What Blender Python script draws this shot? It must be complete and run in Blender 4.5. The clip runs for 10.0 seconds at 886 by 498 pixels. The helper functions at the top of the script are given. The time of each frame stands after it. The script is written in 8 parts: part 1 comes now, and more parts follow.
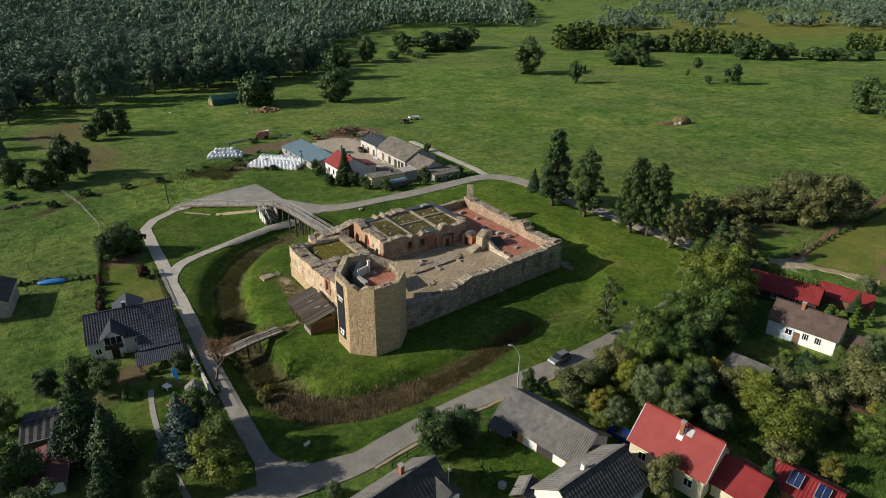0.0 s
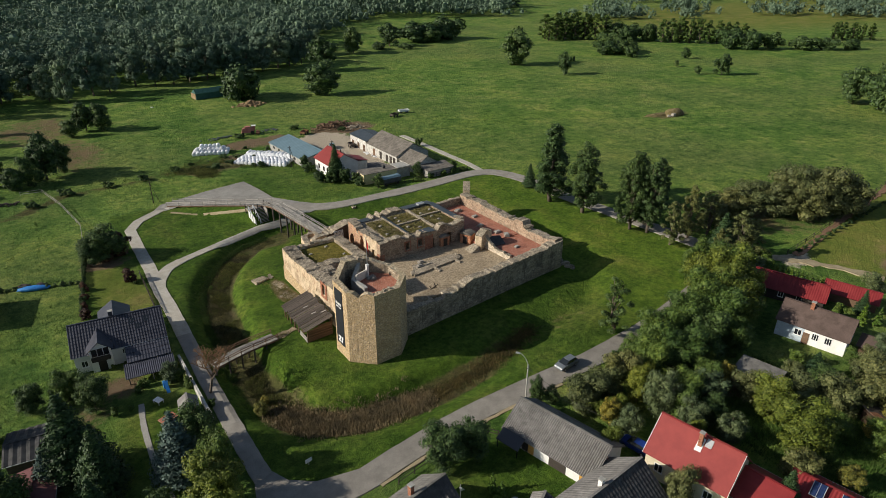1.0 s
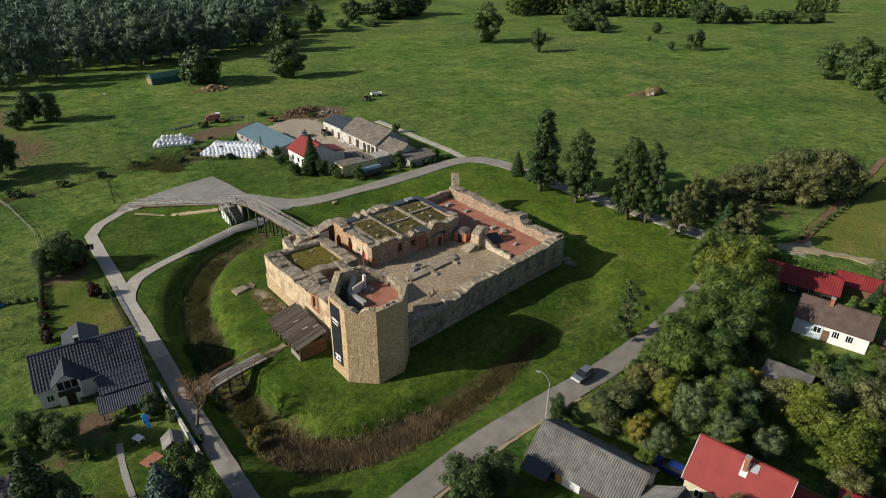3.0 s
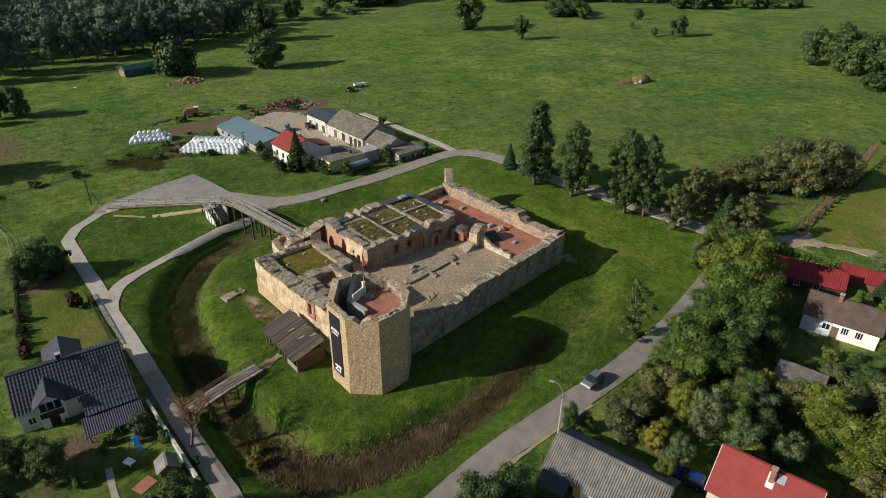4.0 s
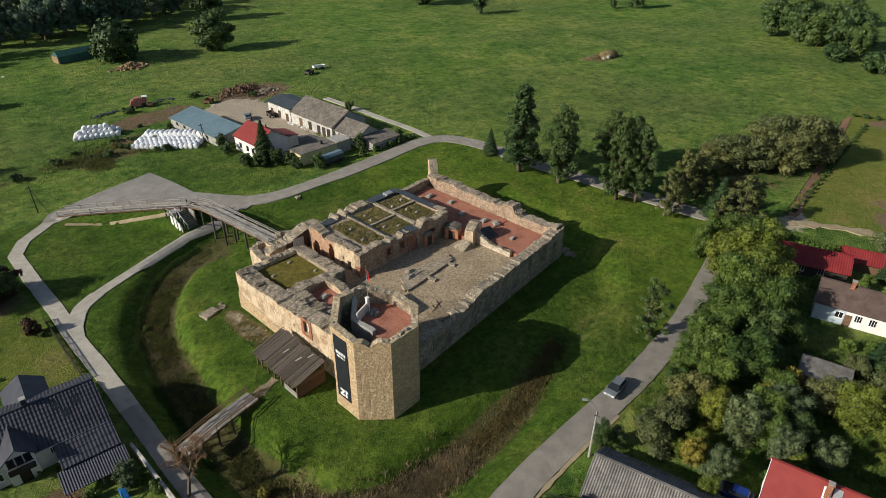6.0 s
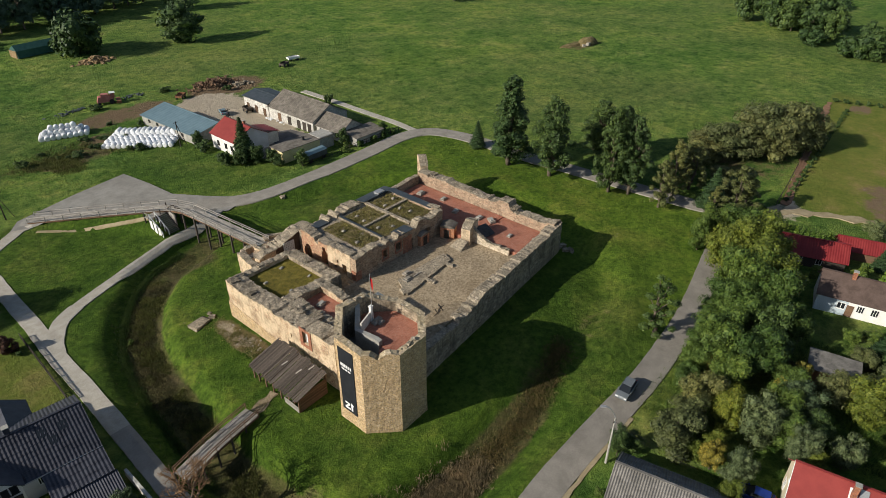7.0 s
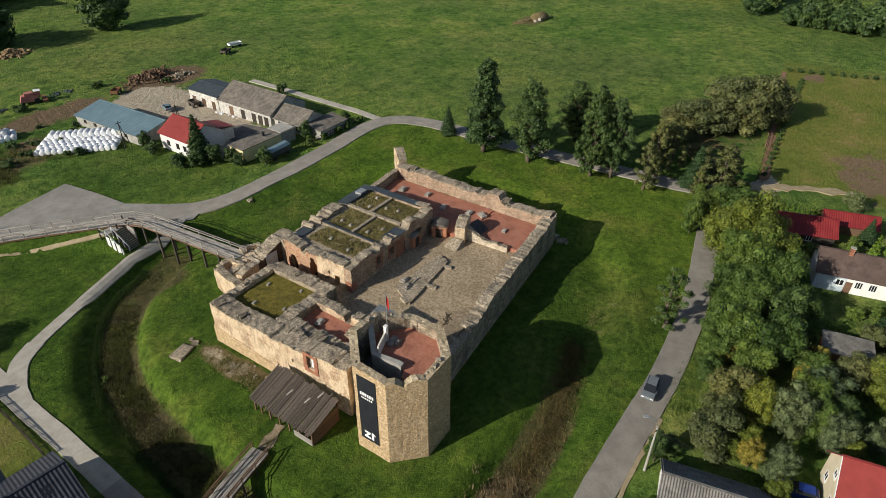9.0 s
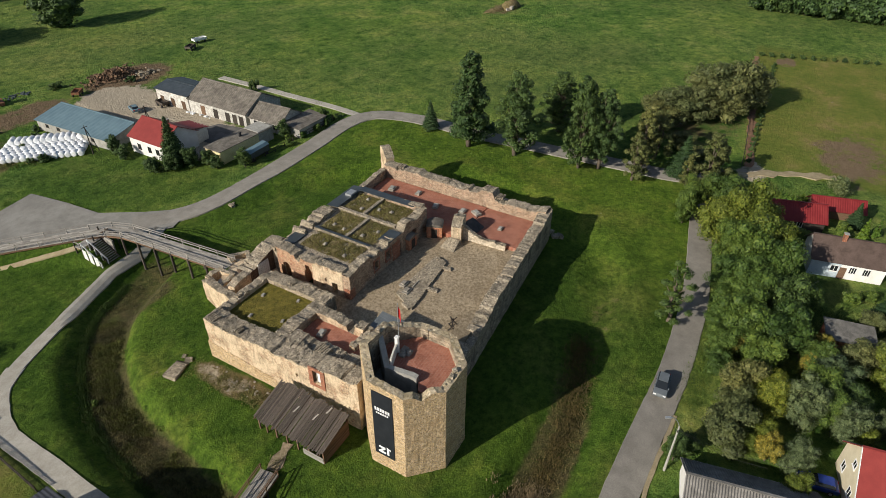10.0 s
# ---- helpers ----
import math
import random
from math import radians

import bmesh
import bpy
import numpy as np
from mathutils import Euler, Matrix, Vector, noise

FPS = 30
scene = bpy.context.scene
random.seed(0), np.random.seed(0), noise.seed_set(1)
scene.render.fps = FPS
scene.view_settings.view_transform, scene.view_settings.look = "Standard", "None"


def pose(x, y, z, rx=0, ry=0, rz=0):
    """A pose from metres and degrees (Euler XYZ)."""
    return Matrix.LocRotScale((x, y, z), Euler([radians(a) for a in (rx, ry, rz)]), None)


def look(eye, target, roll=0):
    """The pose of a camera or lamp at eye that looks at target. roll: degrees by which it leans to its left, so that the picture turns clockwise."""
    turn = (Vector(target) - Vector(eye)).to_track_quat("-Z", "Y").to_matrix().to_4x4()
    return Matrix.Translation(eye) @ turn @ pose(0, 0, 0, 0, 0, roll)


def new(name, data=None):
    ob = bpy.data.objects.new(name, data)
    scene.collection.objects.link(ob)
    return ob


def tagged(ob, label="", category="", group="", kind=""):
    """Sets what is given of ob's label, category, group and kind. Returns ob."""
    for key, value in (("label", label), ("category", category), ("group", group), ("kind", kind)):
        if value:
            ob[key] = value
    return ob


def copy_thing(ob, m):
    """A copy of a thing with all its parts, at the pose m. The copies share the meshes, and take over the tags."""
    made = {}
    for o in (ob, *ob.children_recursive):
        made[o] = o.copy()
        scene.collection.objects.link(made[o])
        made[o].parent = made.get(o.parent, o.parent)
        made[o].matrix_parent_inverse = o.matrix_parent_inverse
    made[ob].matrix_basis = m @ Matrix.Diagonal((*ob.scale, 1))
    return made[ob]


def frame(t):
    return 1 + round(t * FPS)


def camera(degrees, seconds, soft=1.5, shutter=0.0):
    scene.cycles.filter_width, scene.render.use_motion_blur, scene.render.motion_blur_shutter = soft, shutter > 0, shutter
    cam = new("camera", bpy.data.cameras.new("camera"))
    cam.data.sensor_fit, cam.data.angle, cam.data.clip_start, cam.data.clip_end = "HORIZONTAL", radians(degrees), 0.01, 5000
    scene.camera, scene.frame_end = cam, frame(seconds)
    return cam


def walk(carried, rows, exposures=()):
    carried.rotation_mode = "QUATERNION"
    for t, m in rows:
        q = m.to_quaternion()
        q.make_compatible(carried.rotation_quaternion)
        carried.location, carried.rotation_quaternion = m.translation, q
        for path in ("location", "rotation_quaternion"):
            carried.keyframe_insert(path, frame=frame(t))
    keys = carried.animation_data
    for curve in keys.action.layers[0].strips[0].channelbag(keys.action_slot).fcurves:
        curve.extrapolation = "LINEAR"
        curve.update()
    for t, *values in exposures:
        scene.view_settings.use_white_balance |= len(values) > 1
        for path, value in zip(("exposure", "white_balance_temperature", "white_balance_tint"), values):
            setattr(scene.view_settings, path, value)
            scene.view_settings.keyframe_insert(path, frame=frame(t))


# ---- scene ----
cam = camera(71.2, 10.0, 0.8)
METRES, EYE, TILT, LEAN, TURN = 58.92, 60.0, 0.0, 0.0, -34.0
ROWS = [
    (0.0, 0.0, 0.0, 0.0, 0.19, -24.78, -0.4),
    (0.5, -0.0231, 0.0364, 0.0014, -0.54, -25.17, -0.4),
    (1.0, -0.047, 0.0758, 0.0032, -1.32, -25.63, -0.4),
    (1.5, -0.071, 0.1174, 0.0053, -2.15, -26.13, -0.41),
    (2.0, -0.0953, 0.1607, 0.0071, -3.05, -26.65, -0.39),
    (2.5, -0.1202, 0.2042, 0.009, -4.01, -27.19, -0.38),
    (4.0, -0.1968, 0.3357, 0.013, -7.21, -28.89, -0.35),
    (4.5, -0.2233, 0.3791, 0.0147, -8.38, -29.46, -0.35),
    (5.0, -0.2504, 0.4224, 0.0166, -9.61, -30.05, -0.35),
    (5.5, -0.2779, 0.4654, 0.0179, -10.92, -30.63, -0.35),
    (7.0, -0.363, 0.5906, 0.0205, -15.32, -32.32, -0.43),
    (7.5, -0.3911, 0.633, 0.0215, -16.9, -32.89, -0.46),
    (8.0, -0.4193, 0.675, 0.022, -18.51, -33.42, -0.47),
    (8.5, -0.4481, 0.7171, 0.0231, -20.24, -33.96, -0.48),
    (9.0, -0.4767, 0.7593, 0.0242, -22.01, -34.48, -0.48),
    (9.5, -0.5054, 0.8019, 0.0257, -23.88, -35.0, -0.48),
    (10.0, -0.534, 0.8444, 0.0268, -25.83, -35.49, -0.49),
]
walk(cam, [(t, pose(0, 0, EYE, TILT, LEAN, TURN) @ pose(METRES * x, METRES * y, METRES * z, 90 + pitch, roll, yaw)) for t, x, y, z, yaw, pitch, roll in ROWS])


# ---- light ----
SUN_AZ, SUN_EL = 155.5, 26.3      # towards the sun: degrees from +x, anticlockwise, and height
world = bpy.data.worlds.new("sky")
scene.world = world
world.use_nodes = True
wn = world.node_tree
sky = wn.nodes.new("ShaderNodeTexSky")
sky.sky_type, sky.sun_disc = "NISHITA", False
sky.sun_elevation, sky.sun_rotation = radians(SUN_EL), radians(90.0 - SUN_AZ)
wn.links.new(sky.outputs[0], wn.nodes["Background"].inputs[0])
wn.nodes["Background"].inputs[1].default_value = 0.07
sun = bpy.data.lights.new("sun", "SUN")
sun.energy, sun.angle, sun.color = 4.4, radians(0.53), (1.0, 0.93, 0.82)
az, el = radians(SUN_AZ), radians(SUN_EL)
to_sun = Vector((math.cos(az) * math.cos(el), math.sin(az) * math.cos(el), math.sin(el)))
new("sun", sun).matrix_world = look(to_sun * 300, (0, 0, 0))
scene.view_settings.exposure = 0.22


# ---- materials ----
def wire(nt, a, b):
    nt.links.new(a, b)


def node(nt, kind, **values):
    n = nt.nodes.new(kind)
    for key, v in values.items():
        n.inputs[key].default_value = v
    return n


def ramp(nt, fac, stops):
    n = nt.nodes.new("ShaderNodeValToRGB")
    els = n.color_ramp.elements
    while len(els) < len(stops):
        els.new(0.5)
    for e, (p, c) in zip(els, stops):
        e.position, e.color = p, (*c, 1)
    wire(nt, fac, n.inputs[0])
    return n.outputs[0]


def mix(nt, fac, a, b, how="MIX"):
    n = nt.nodes.new("ShaderNodeMix")
    n.data_type, n.blend_type = "RGBA", how
    for sock, v in ((n.inputs[0], fac), (n.inputs[6], a), (n.inputs[7], b)):
        if isinstance(v, (int, float)):
            sock.default_value = v
        elif isinstance(v, tuple):
            sock.default_value = (*v, 1)
        else:
            wire(nt, v, sock)
    return n.outputs[2]


def math_node(nt, op, a, b=0.5, clamp=False):
    n = nt.nodes.new("ShaderNodeMath")
    n.operation, n.use_clamp = op, clamp
    for sock, v in ((n.inputs[0], a), (n.inputs[1], b)):
        if isinstance(v, (int, float)):
            sock.default_value = v
        else:
            wire(nt, v, sock)
    return n.outputs[0]


def noise_tex(nt, coord, scale, detail=4.0, rough=0.6):
    n = node(nt, "ShaderNodeTexNoise", Scale=scale, Detail=detail, Roughness=rough)
    wire(nt, coord, n.inputs["Vector"])
    return n.outputs["Fac"]


def base_material(name, rough=0.85, metal=0.0, spec=0.3):
    m = bpy.data.materials.new(name)
    m.use_nodes = True
    nt = m.node_tree
    b = nt.nodes["Principled BSDF"]
    b.inputs["Roughness"].default_value = rough
    b.inputs["Metallic"].default_value = metal
    b.inputs["Specular IOR Level"].default_value = spec
    return m, nt, b


def place_coord(nt):
    return nt.nodes.new("ShaderNodeNewGeometry").outputs["Position"]


def object_coord(nt):
    return nt.nodes.new("ShaderNodeTexCoord").outputs["Object"]


def bumped(nt, b, height, strength, dist):
    n = node(nt, "ShaderNodeBump", Strength=strength, Distance=dist)
    wire(nt, height, n.inputs["Height"])
    wire(nt, n.outputs[0], b.inputs["Normal"])


def plain(name, c1, c2, scale=1.5, big=0.15, rough=0.85, metal=0.0, spec=0.3, bump=0.25, dist=0.03, tint=0.25, fine=None, grain=0.35):
    """A surface of two colours mottled finely, with a broad stain over it."""
    m, nt, b = base_material(name, rough, metal, spec)
    co = place_coord(nt)
    f = noise_tex(nt, co, scale)
    g = noise_tex(nt, co, big, 3)
    c = ramp(nt, f, [(0.35, c1), (0.65, c2)])
    c = mix(nt, grain, c, ramp(nt, noise_tex(nt, co, 7.0, 4, 0.75), [(0.35, (0.6, 0.6, 0.6)), (0.65, (1.35, 1.35, 1.35))]), "MULTIPLY")
    dark = tuple(v * 0.55 for v in c1)
    c = mix(nt, ramp(nt, g, [(0.45, (0, 0, 0)), (0.75, (tint,) * 3)]), c, dark)
    rnd = nt.nodes.new("ShaderNodeObjectInfo").outputs["Random"]
    c = mix(nt, 1.0, c, ramp(nt, rnd, [(0, (0.86,) * 3), (1, (1.1,) * 3)]), "MULTIPLY")
    wire(nt, c, b.inputs["Base Color"])
    bumped(nt, b, noise_tex(nt, co, fine or scale * 4), bump, dist)
    return m


def masonry(name, stones, mortar, size=0.35, stain=(0.09, 0.085, 0.07), stain_amt=0.6, plaster=None, streak=0.0, speck=0.85, relief=0.12, bare=0.5):
    """Rubble stonework in rough courses with mortar joints, weather stains and, where given, remains of plaster."""
    m, nt, b = base_material(name, 0.92, 0, 0.15)
    co = place_coord(nt)
    wob = node(nt, "ShaderNodeTexNoise", Scale=1.7, Detail=2.0)
    wire(nt, co, wob.inputs["Vector"])
    sq = node(nt, "ShaderNodeMapping")
    sq.inputs["Scale"].default_value = (1, 1, 2.1)
    wire(nt, mix(nt, 0.1, co, wob.outputs["Color"], "ADD"), sq.inputs["Vector"])
    v = node(nt, "ShaderNodeTexVoronoi", Scale=1 / size, Randomness=0.8)
    wire(nt, sq.outputs[0], v.inputs["Vector"])
    e = node(nt, "ShaderNodeTexVoronoi", Scale=1 / size, Randomness=0.8)
    e.feature = "DISTANCE_TO_EDGE"
    wire(nt, sq.outputs[0], e.inputs["Vector"])
    sep = nt.nodes.new("ShaderNodeSeparateColor")
    wire(nt, v.outputs["Color"], sep.inputs[0])
    c = ramp(nt, sep.outputs[0], [(i / (len(stones) - 1), s) for i, s in enumerate(stones)])
    c = mix(nt, 0.85, c, ramp(nt, sep.outputs[1], [(0.0, (0.48, 0.46, 0.44)), (0.45, (1.0, 1.0, 1.0)), (1.0, (1.22, 1.2, 1.16))]), "MULTIPLY")
    joint = ramp(nt, e.outputs["Distance"], [(0.02, (1, 1, 1)), (0.12, (0, 0, 0))])
    gap = ramp(nt, noise_tex(nt, co, 1.9, 4, 0.7), [(0.42, (0, 0, 0)), (0.58, (0.85,) * 3)])
    c = mix(nt, joint, c, mix(nt, gap, mortar, tuple(x * 0.42 for x in mortar)))
    n1 = noise_tex(nt, co, 0.45, 5, 0.65)
    if plaster:
        pl = ramp(nt, noise_tex(nt, co, 0.4, 7, 0.75), [(bare, (0, 0, 0)), (bare + 0.1, (1, 1, 1))])
        pc = mix(nt, noise_tex(nt, co, 3.0), tuple(x * 0.78 for x in plaster), plaster)
        c = mix(nt, pl, c, pc)
    st = node(nt, "ShaderNodeMapping")
    st.inputs["Scale"].default_value = (2.4, 2.4, 0.22)
    wire(nt, co, st.inputs["Vector"])
    run = noise_tex(nt, st.outputs[0], 1.0, 4)
    s1 = ramp(nt, n1, [(0.48, (0, 0, 0)), (0.72, (stain_amt,) * 3)])
    c = mix(nt, s1, c, stain)
    if streak:
        c = mix(nt, ramp(nt, run, [(0.53, (0, 0, 0)), (0.66, (streak,) * 3)]), c, stain)
    c = mix(nt, speck, c, ramp(nt, noise_tex(nt, co, 5.5, 5, 0.85), [(0.34, (0.22, 0.2, 0.18)), (0.44, (0.92, 0.92, 0.92)), (0.7, (1.3, 1.3, 1.3))]), "MULTIPLY")
    wire(nt, c, b.inputs["Base Color"])
    h = math_node(nt, "ADD", math_node(nt, "MINIMUM", e.outputs["Distance"], 0.15), math_node(nt, "MULTIPLY", noise_tex(nt, co, 6), 0.25))
    bumped(nt, b, h, 1.0, relief)
    return m


def timber(name, c1, c2, grain=(0.6, 9, 9), rough=0.85):
    m, nt, b = base_material(name, rough, 0, 0.2)
    mp = node(nt, "ShaderNodeMapping")
    mp.inputs["Scale"].default_value = grain
    wire(nt, object_coord(nt), mp.inputs["Vector"])
    f = noise_tex(nt, mp.outputs[0], 1.5, 5)
    c = ramp(nt, f, [(0.3, c1), (0.7, c2)])
    rnd = nt.nodes.new("ShaderNodeObjectInfo").outputs["Random"]
    c = mix(nt, 1.0, c, ramp(nt, rnd, [(0, (0.65,) * 3), (1, (1.25,) * 3)]), "MULTIPLY")
    wire(nt, c, b.inputs["Base Color"])
    bumped(nt, b, f, 0.4, 0.02)
    return m


def foliage(name, c1, c2, c3, rough=0.6, patch=0.35, low=0.65):
    """Leaves: colour differs from leaf to leaf, clump to clump and tree to tree."""
    m, nt, b = base_material(name, rough, 0, 0.25)
    geo = nt.nodes.new("ShaderNodeNewGeometry")
    c = ramp(nt, geo.outputs["Random Per Island"], [(0.0, c1), (0.55, c2), (1.0, c3)])
    n = noise_tex(nt, geo.outputs["Position"], patch, 3)
    c = mix(nt, 1.0, c, ramp(nt, n, [(0.3, (low, low + 0.05, low + 0.05)), (0.7, (1.9 - low, 1.85 - low, 1.7 - low))]), "MULTIPLY")
    rnd = nt.nodes.new("ShaderNodeObjectInfo").outputs["Random"]
    c = mix(nt, 1.0, c, ramp(nt, rnd, [(0, (0.7, 0.8, 0.78)), (0.5, (0.95, 0.98, 0.92)), (1, (1.2, 1.14, 0.94))]), "MULTIPLY")
    wire(nt, c, b.inputs["Base Color"])
    return m


def ground_material():
    m, nt, b = base_material("meadow_ground", 0.95, 0, 0.1)
    co = place_coord(nt)

    def attr(n):
        a = nt.nodes.new("ShaderNodeAttribute")
        a.attribute_name = n
        return a.outputs["Fac"]
    big = noise_tex(nt, co, 0.012, 4)
    mid = noise_tex(nt, co, 0.09, 6, 0.7)
    clump = noise_tex(nt, co, 0.33, 6, 0.75)
    small = noise_tex(nt, co, 1.1, 6, 0.75)
    tiny = noise_tex(nt, co, 5.0, 4, 0.7)
    c = ramp(nt, mid, [(0.32, (0.066, 0.142, 0.026)), (0.5, (0.134, 0.222, 0.045)), (0.66, (0.215, 0.265, 0.075))])
    c = mix(nt, ramp(nt, big, [(0.42, (0, 0, 0)), (0.66, (0.6,) * 3)]), c, (0.185, 0.215, 0.07))
    broad = noise_tex(nt, co, 0.028, 4, 0.6)
    c = mix(nt, 0.7, c, ramp(nt, broad, [(0.35, (0.62, 0.74, 0.7)), (0.5, (1, 1, 1)), (0.65, (1.3, 1.16, 1.1))]), "MULTIPLY")
    c = mix(nt, 0.95, c, ramp(nt, clump, [(0.36, (0.42, 0.55, 0.48)), (0.5, (0.95, 0.97, 0.95)), (0.66, (1.4, 1.25, 1.2))]), "MULTIPLY")
    c = mix(nt, 0.8, c, ramp(nt, small, [(0.33, (0.5, 0.58, 0.5)), (0.5, (1.0, 1.0, 1.0)), (0.67, (1.45, 1.35, 1.25))]), "MULTIPLY")
    c = mix(nt, 0.5, c, ramp(nt, tiny, [(0.35, (0.6, 0.65, 0.6)), (0.65, (1.35, 1.3, 1.2))]), "MULTIPLY")
    lawn = ramp(nt, mid, [(0.3, (0.034, 0.072, 0.007)), (0.5, (0.051, 0.094, 0.0105)), (0.68, (0.084, 0.11, 0.019))])
    lawn = mix(nt, 0.9, lawn, ramp(nt, clump, [(0.34, (0.6, 0.67, 0.65)), (0.66, (1.32, 1.24, 1.18))]), "MULTIPLY")
    lawn = mix(nt, 0.95, lawn, ramp(nt, small, [(0.36, (0.5, 0.57, 0.52)), (0.5, (0.97, 0.98, 0.97)), (0.64, (1.42, 1.34, 1.24))]), "MULTIPLY")
    lawn = mix(nt, 0.6, lawn, ramp(nt, tiny, [(0.35, (0.6, 0.65, 0.6)), (0.65, (1.35, 1.3, 1.2))]), "MULTIPLY")
    lawn = mix(nt, attr("lush_sunlit"), lawn, mix(nt, 1.0, lawn, (1.7, 1.5, 1.4), "MULTIPLY"))
    c = mix(nt, math_node(nt, "MULTIPLY", attr("lawn"), 0.85), c, lawn)
    field = ramp(nt, mid, [(0.35, (0.105, 0.145, 0.024)), (0.55, (0.17, 0.18, 0.04)), (0.68, (0.25, 0.2, 0.075))])
    field = mix(nt, 0.6, field, ramp(nt, small, [(0.33, (0.7, 0.75, 0.7)), (0.67, (1.25, 1.2, 1.15))]), "MULTIPLY")
    c = mix(nt, attr("mown"), c, field)
    edge = math_node(nt, "ADD", math_node(nt, "MULTIPLY", clump, 1.1), math_node(nt, "MULTIPLY", mid, 0.9))

    def zone(n, k, gain=3.0):
        return math_node(nt, "MULTIPLY", math_node(nt, "SUBTRACT", math_node(nt, "ADD", attr(n), math_node(nt, "MULTIPLY", math_node(nt, "SUBTRACT", edge, 1.0), 1.6)), k), gain, True)
    dry = mix(nt, small, (0.115, 0.085, 0.04), (0.24, 0.185, 0.1))
    c = mix(nt, zone("dry", 0.42, 2.2), c, dry)
    marsh = ramp(nt, small, [(0.35, (0.04, 0.036, 0.02)), (0.5, (0.095, 0.08, 0.036)), (0.66, (0.17, 0.14, 0.06))])
    marsh = mix(nt, ramp(nt, clump, [(0.4, (0, 0, 0)), (0.62, (0.75,) * 3)]), marsh, mix(nt, small, (0.04, 0.055, 0.012), (0.11, 0.125, 0.032)))
    marsh = mix(nt, ramp(nt, mid, [(0.5, (0, 0, 0)), (0.64, (0.5,) * 3)]), marsh, (0.05, 0.04, 0.025))
    c = mix(nt, zone("wet", 0.42, 2.2), c, marsh)
    soil = mix(nt, small, (0.12, 0.08, 0.045), (0.26, 0.19, 0.12))
    c = mix(nt, zone("dirt", 0.45, 3.0), c, soil)
    sand = mix(nt, small, (0.40, 0.335, 0.245), (0.56, 0.485, 0.375))
    c = mix(nt, zone("yard", 0.45, 4.0), c, sand)
    wire(nt, c, b.inputs["Base Color"])
    h = math_node(nt, "ADD", math_node(nt, "MULTIPLY", small, 1.0), math_node(nt, "MULTIPLY", tiny, 0.45))
    h = math_node(nt, "ADD", h, math_node(nt, "MULTIPLY", clump, 1.3))
    lo = math_node(nt, "SUBTRACT", 1.0, math_node(nt, "MULTIPLY", math_node(nt, "MAXIMUM", attr("lawn"), attr("mown")), 0.45))
    n = node(nt, "ShaderNodeBump", Distance=0.8)
    wire(nt, h, n.inputs["Height"])
    wire(nt, lo, n.inputs["Strength"])
    wire(nt, n.outputs[0], b.inputs["Normal"])
    return m


GROUND = ground_material()
ASPHALT = plain("worn_asphalt", (0.235, 0.215, 0.185), (0.31, 0.287, 0.248), 0.5, 0.1, 0.9, bump=0.15, tint=0.3)
PATH = plain("pale_gravel_path", (0.38, 0.35, 0.29), (0.48, 0.45, 0.385), 0.8, 0.15, 0.95, bump=0.3, tint=0.3)
DARK_APRON = plain("dark_concrete", (0.1, 0.095, 0.09), (0.16, 0.15, 0.14), 0.6, 0.2, 0.9, bump=0.2, tint=0.4)
PAVING = plain("parking_gravel", (0.25, 0.237, 0.21), (0.33, 0.315, 0.28), 0.5, 0.08, 0.95, bump=0.2, tint=0.3)
SOIL = plain("reddish_soil", (0.2, 0.11, 0.065), (0.32, 0.19, 0.115), 0.9, 0.3, 0.95)
VERGE = plain("sandy_verge", (0.30, 0.24, 0.14), (0.42, 0.35, 0.22), 0.8, 0.2, 0.95)
TOWER_STONE = masonry("tower_stone", [(0.37, 0.255, 0.125), (0.58, 0.425, 0.235), (0.47, 0.33, 0.165), (0.67, 0.525, 0.33)], (0.66, 0.52, 0.38), 0.23, (0.36, 0.23, 0.12), 0.4, speck=0.95, relief=0.13)
WALL_STONE = masonry("rubble_wall", [(0.22, 0.17, 0.11), (0.42, 0.34, 0.24), (0.3, 0.25, 0.175), (0.52, 0.44, 0.33)], (0.43, 0.36, 0.27), 0.5, (0.1, 0.085, 0.065), 0.85, (0.54, 0.43, 0.31), 0.6, bare=0.56)
PLASTER_STONE = masonry("plastered_wall", [(0.30, 0.2, 0.115), (0.5, 0.37, 0.23), (0.4, 0.22, 0.14), (0.6, 0.47, 0.32)], (0.56, 0.45, 0.32), 0.36, (0.15, 0.115, 0.08), 0.55, (0.72, 0.57, 0.39), 0.4, 0.9, 0.12, 0.42)
COPING = masonry("weathered_coping", [(0.3, 0.25, 0.18), (0.45, 0.385, 0.285), (0.25, 0.21, 0.155), (0.54, 0.47, 0.365)], (0.38, 0.32, 0.24), 0.24, (0.10, 0.088, 0.066), 0.85, speck=0.9, relief=0.14)
HALL_STONE = masonry("hall_rubble", [(0.3, 0.21, 0.14), (0.46, 0.34, 0.235), (0.38, 0.24, 0.165), (0.54, 0.43, 0.32)], (0.46, 0.36, 0.26), 0.42, (0.14, 0.105, 0.075), 0.6, (0.55, 0.42, 0.3), 0.3, 0.9, bare=0.56)
# Near-black rubble: the gate recess's shade is put into the stone colour.
SHADE_STONE = masonry("shade_dark_rubble", [(0.09, 0.065, 0.048), (0.16, 0.11, 0.08), (0.12, 0.075, 0.055)], (0.12, 0.09, 0.065), 0.36, (0.04, 0.033, 0.028), 0.8, relief=0.1)
BRICK_ORANGE = masonry("orange_brick", [(0.46, 0.19, 0.095), (0.54, 0.24, 0.125), (0.4, 0.15, 0.08)], (0.5, 0.3, 0.2), 0.2, (0.22, 0.1, 0.07), 0.35, relief=0.05)
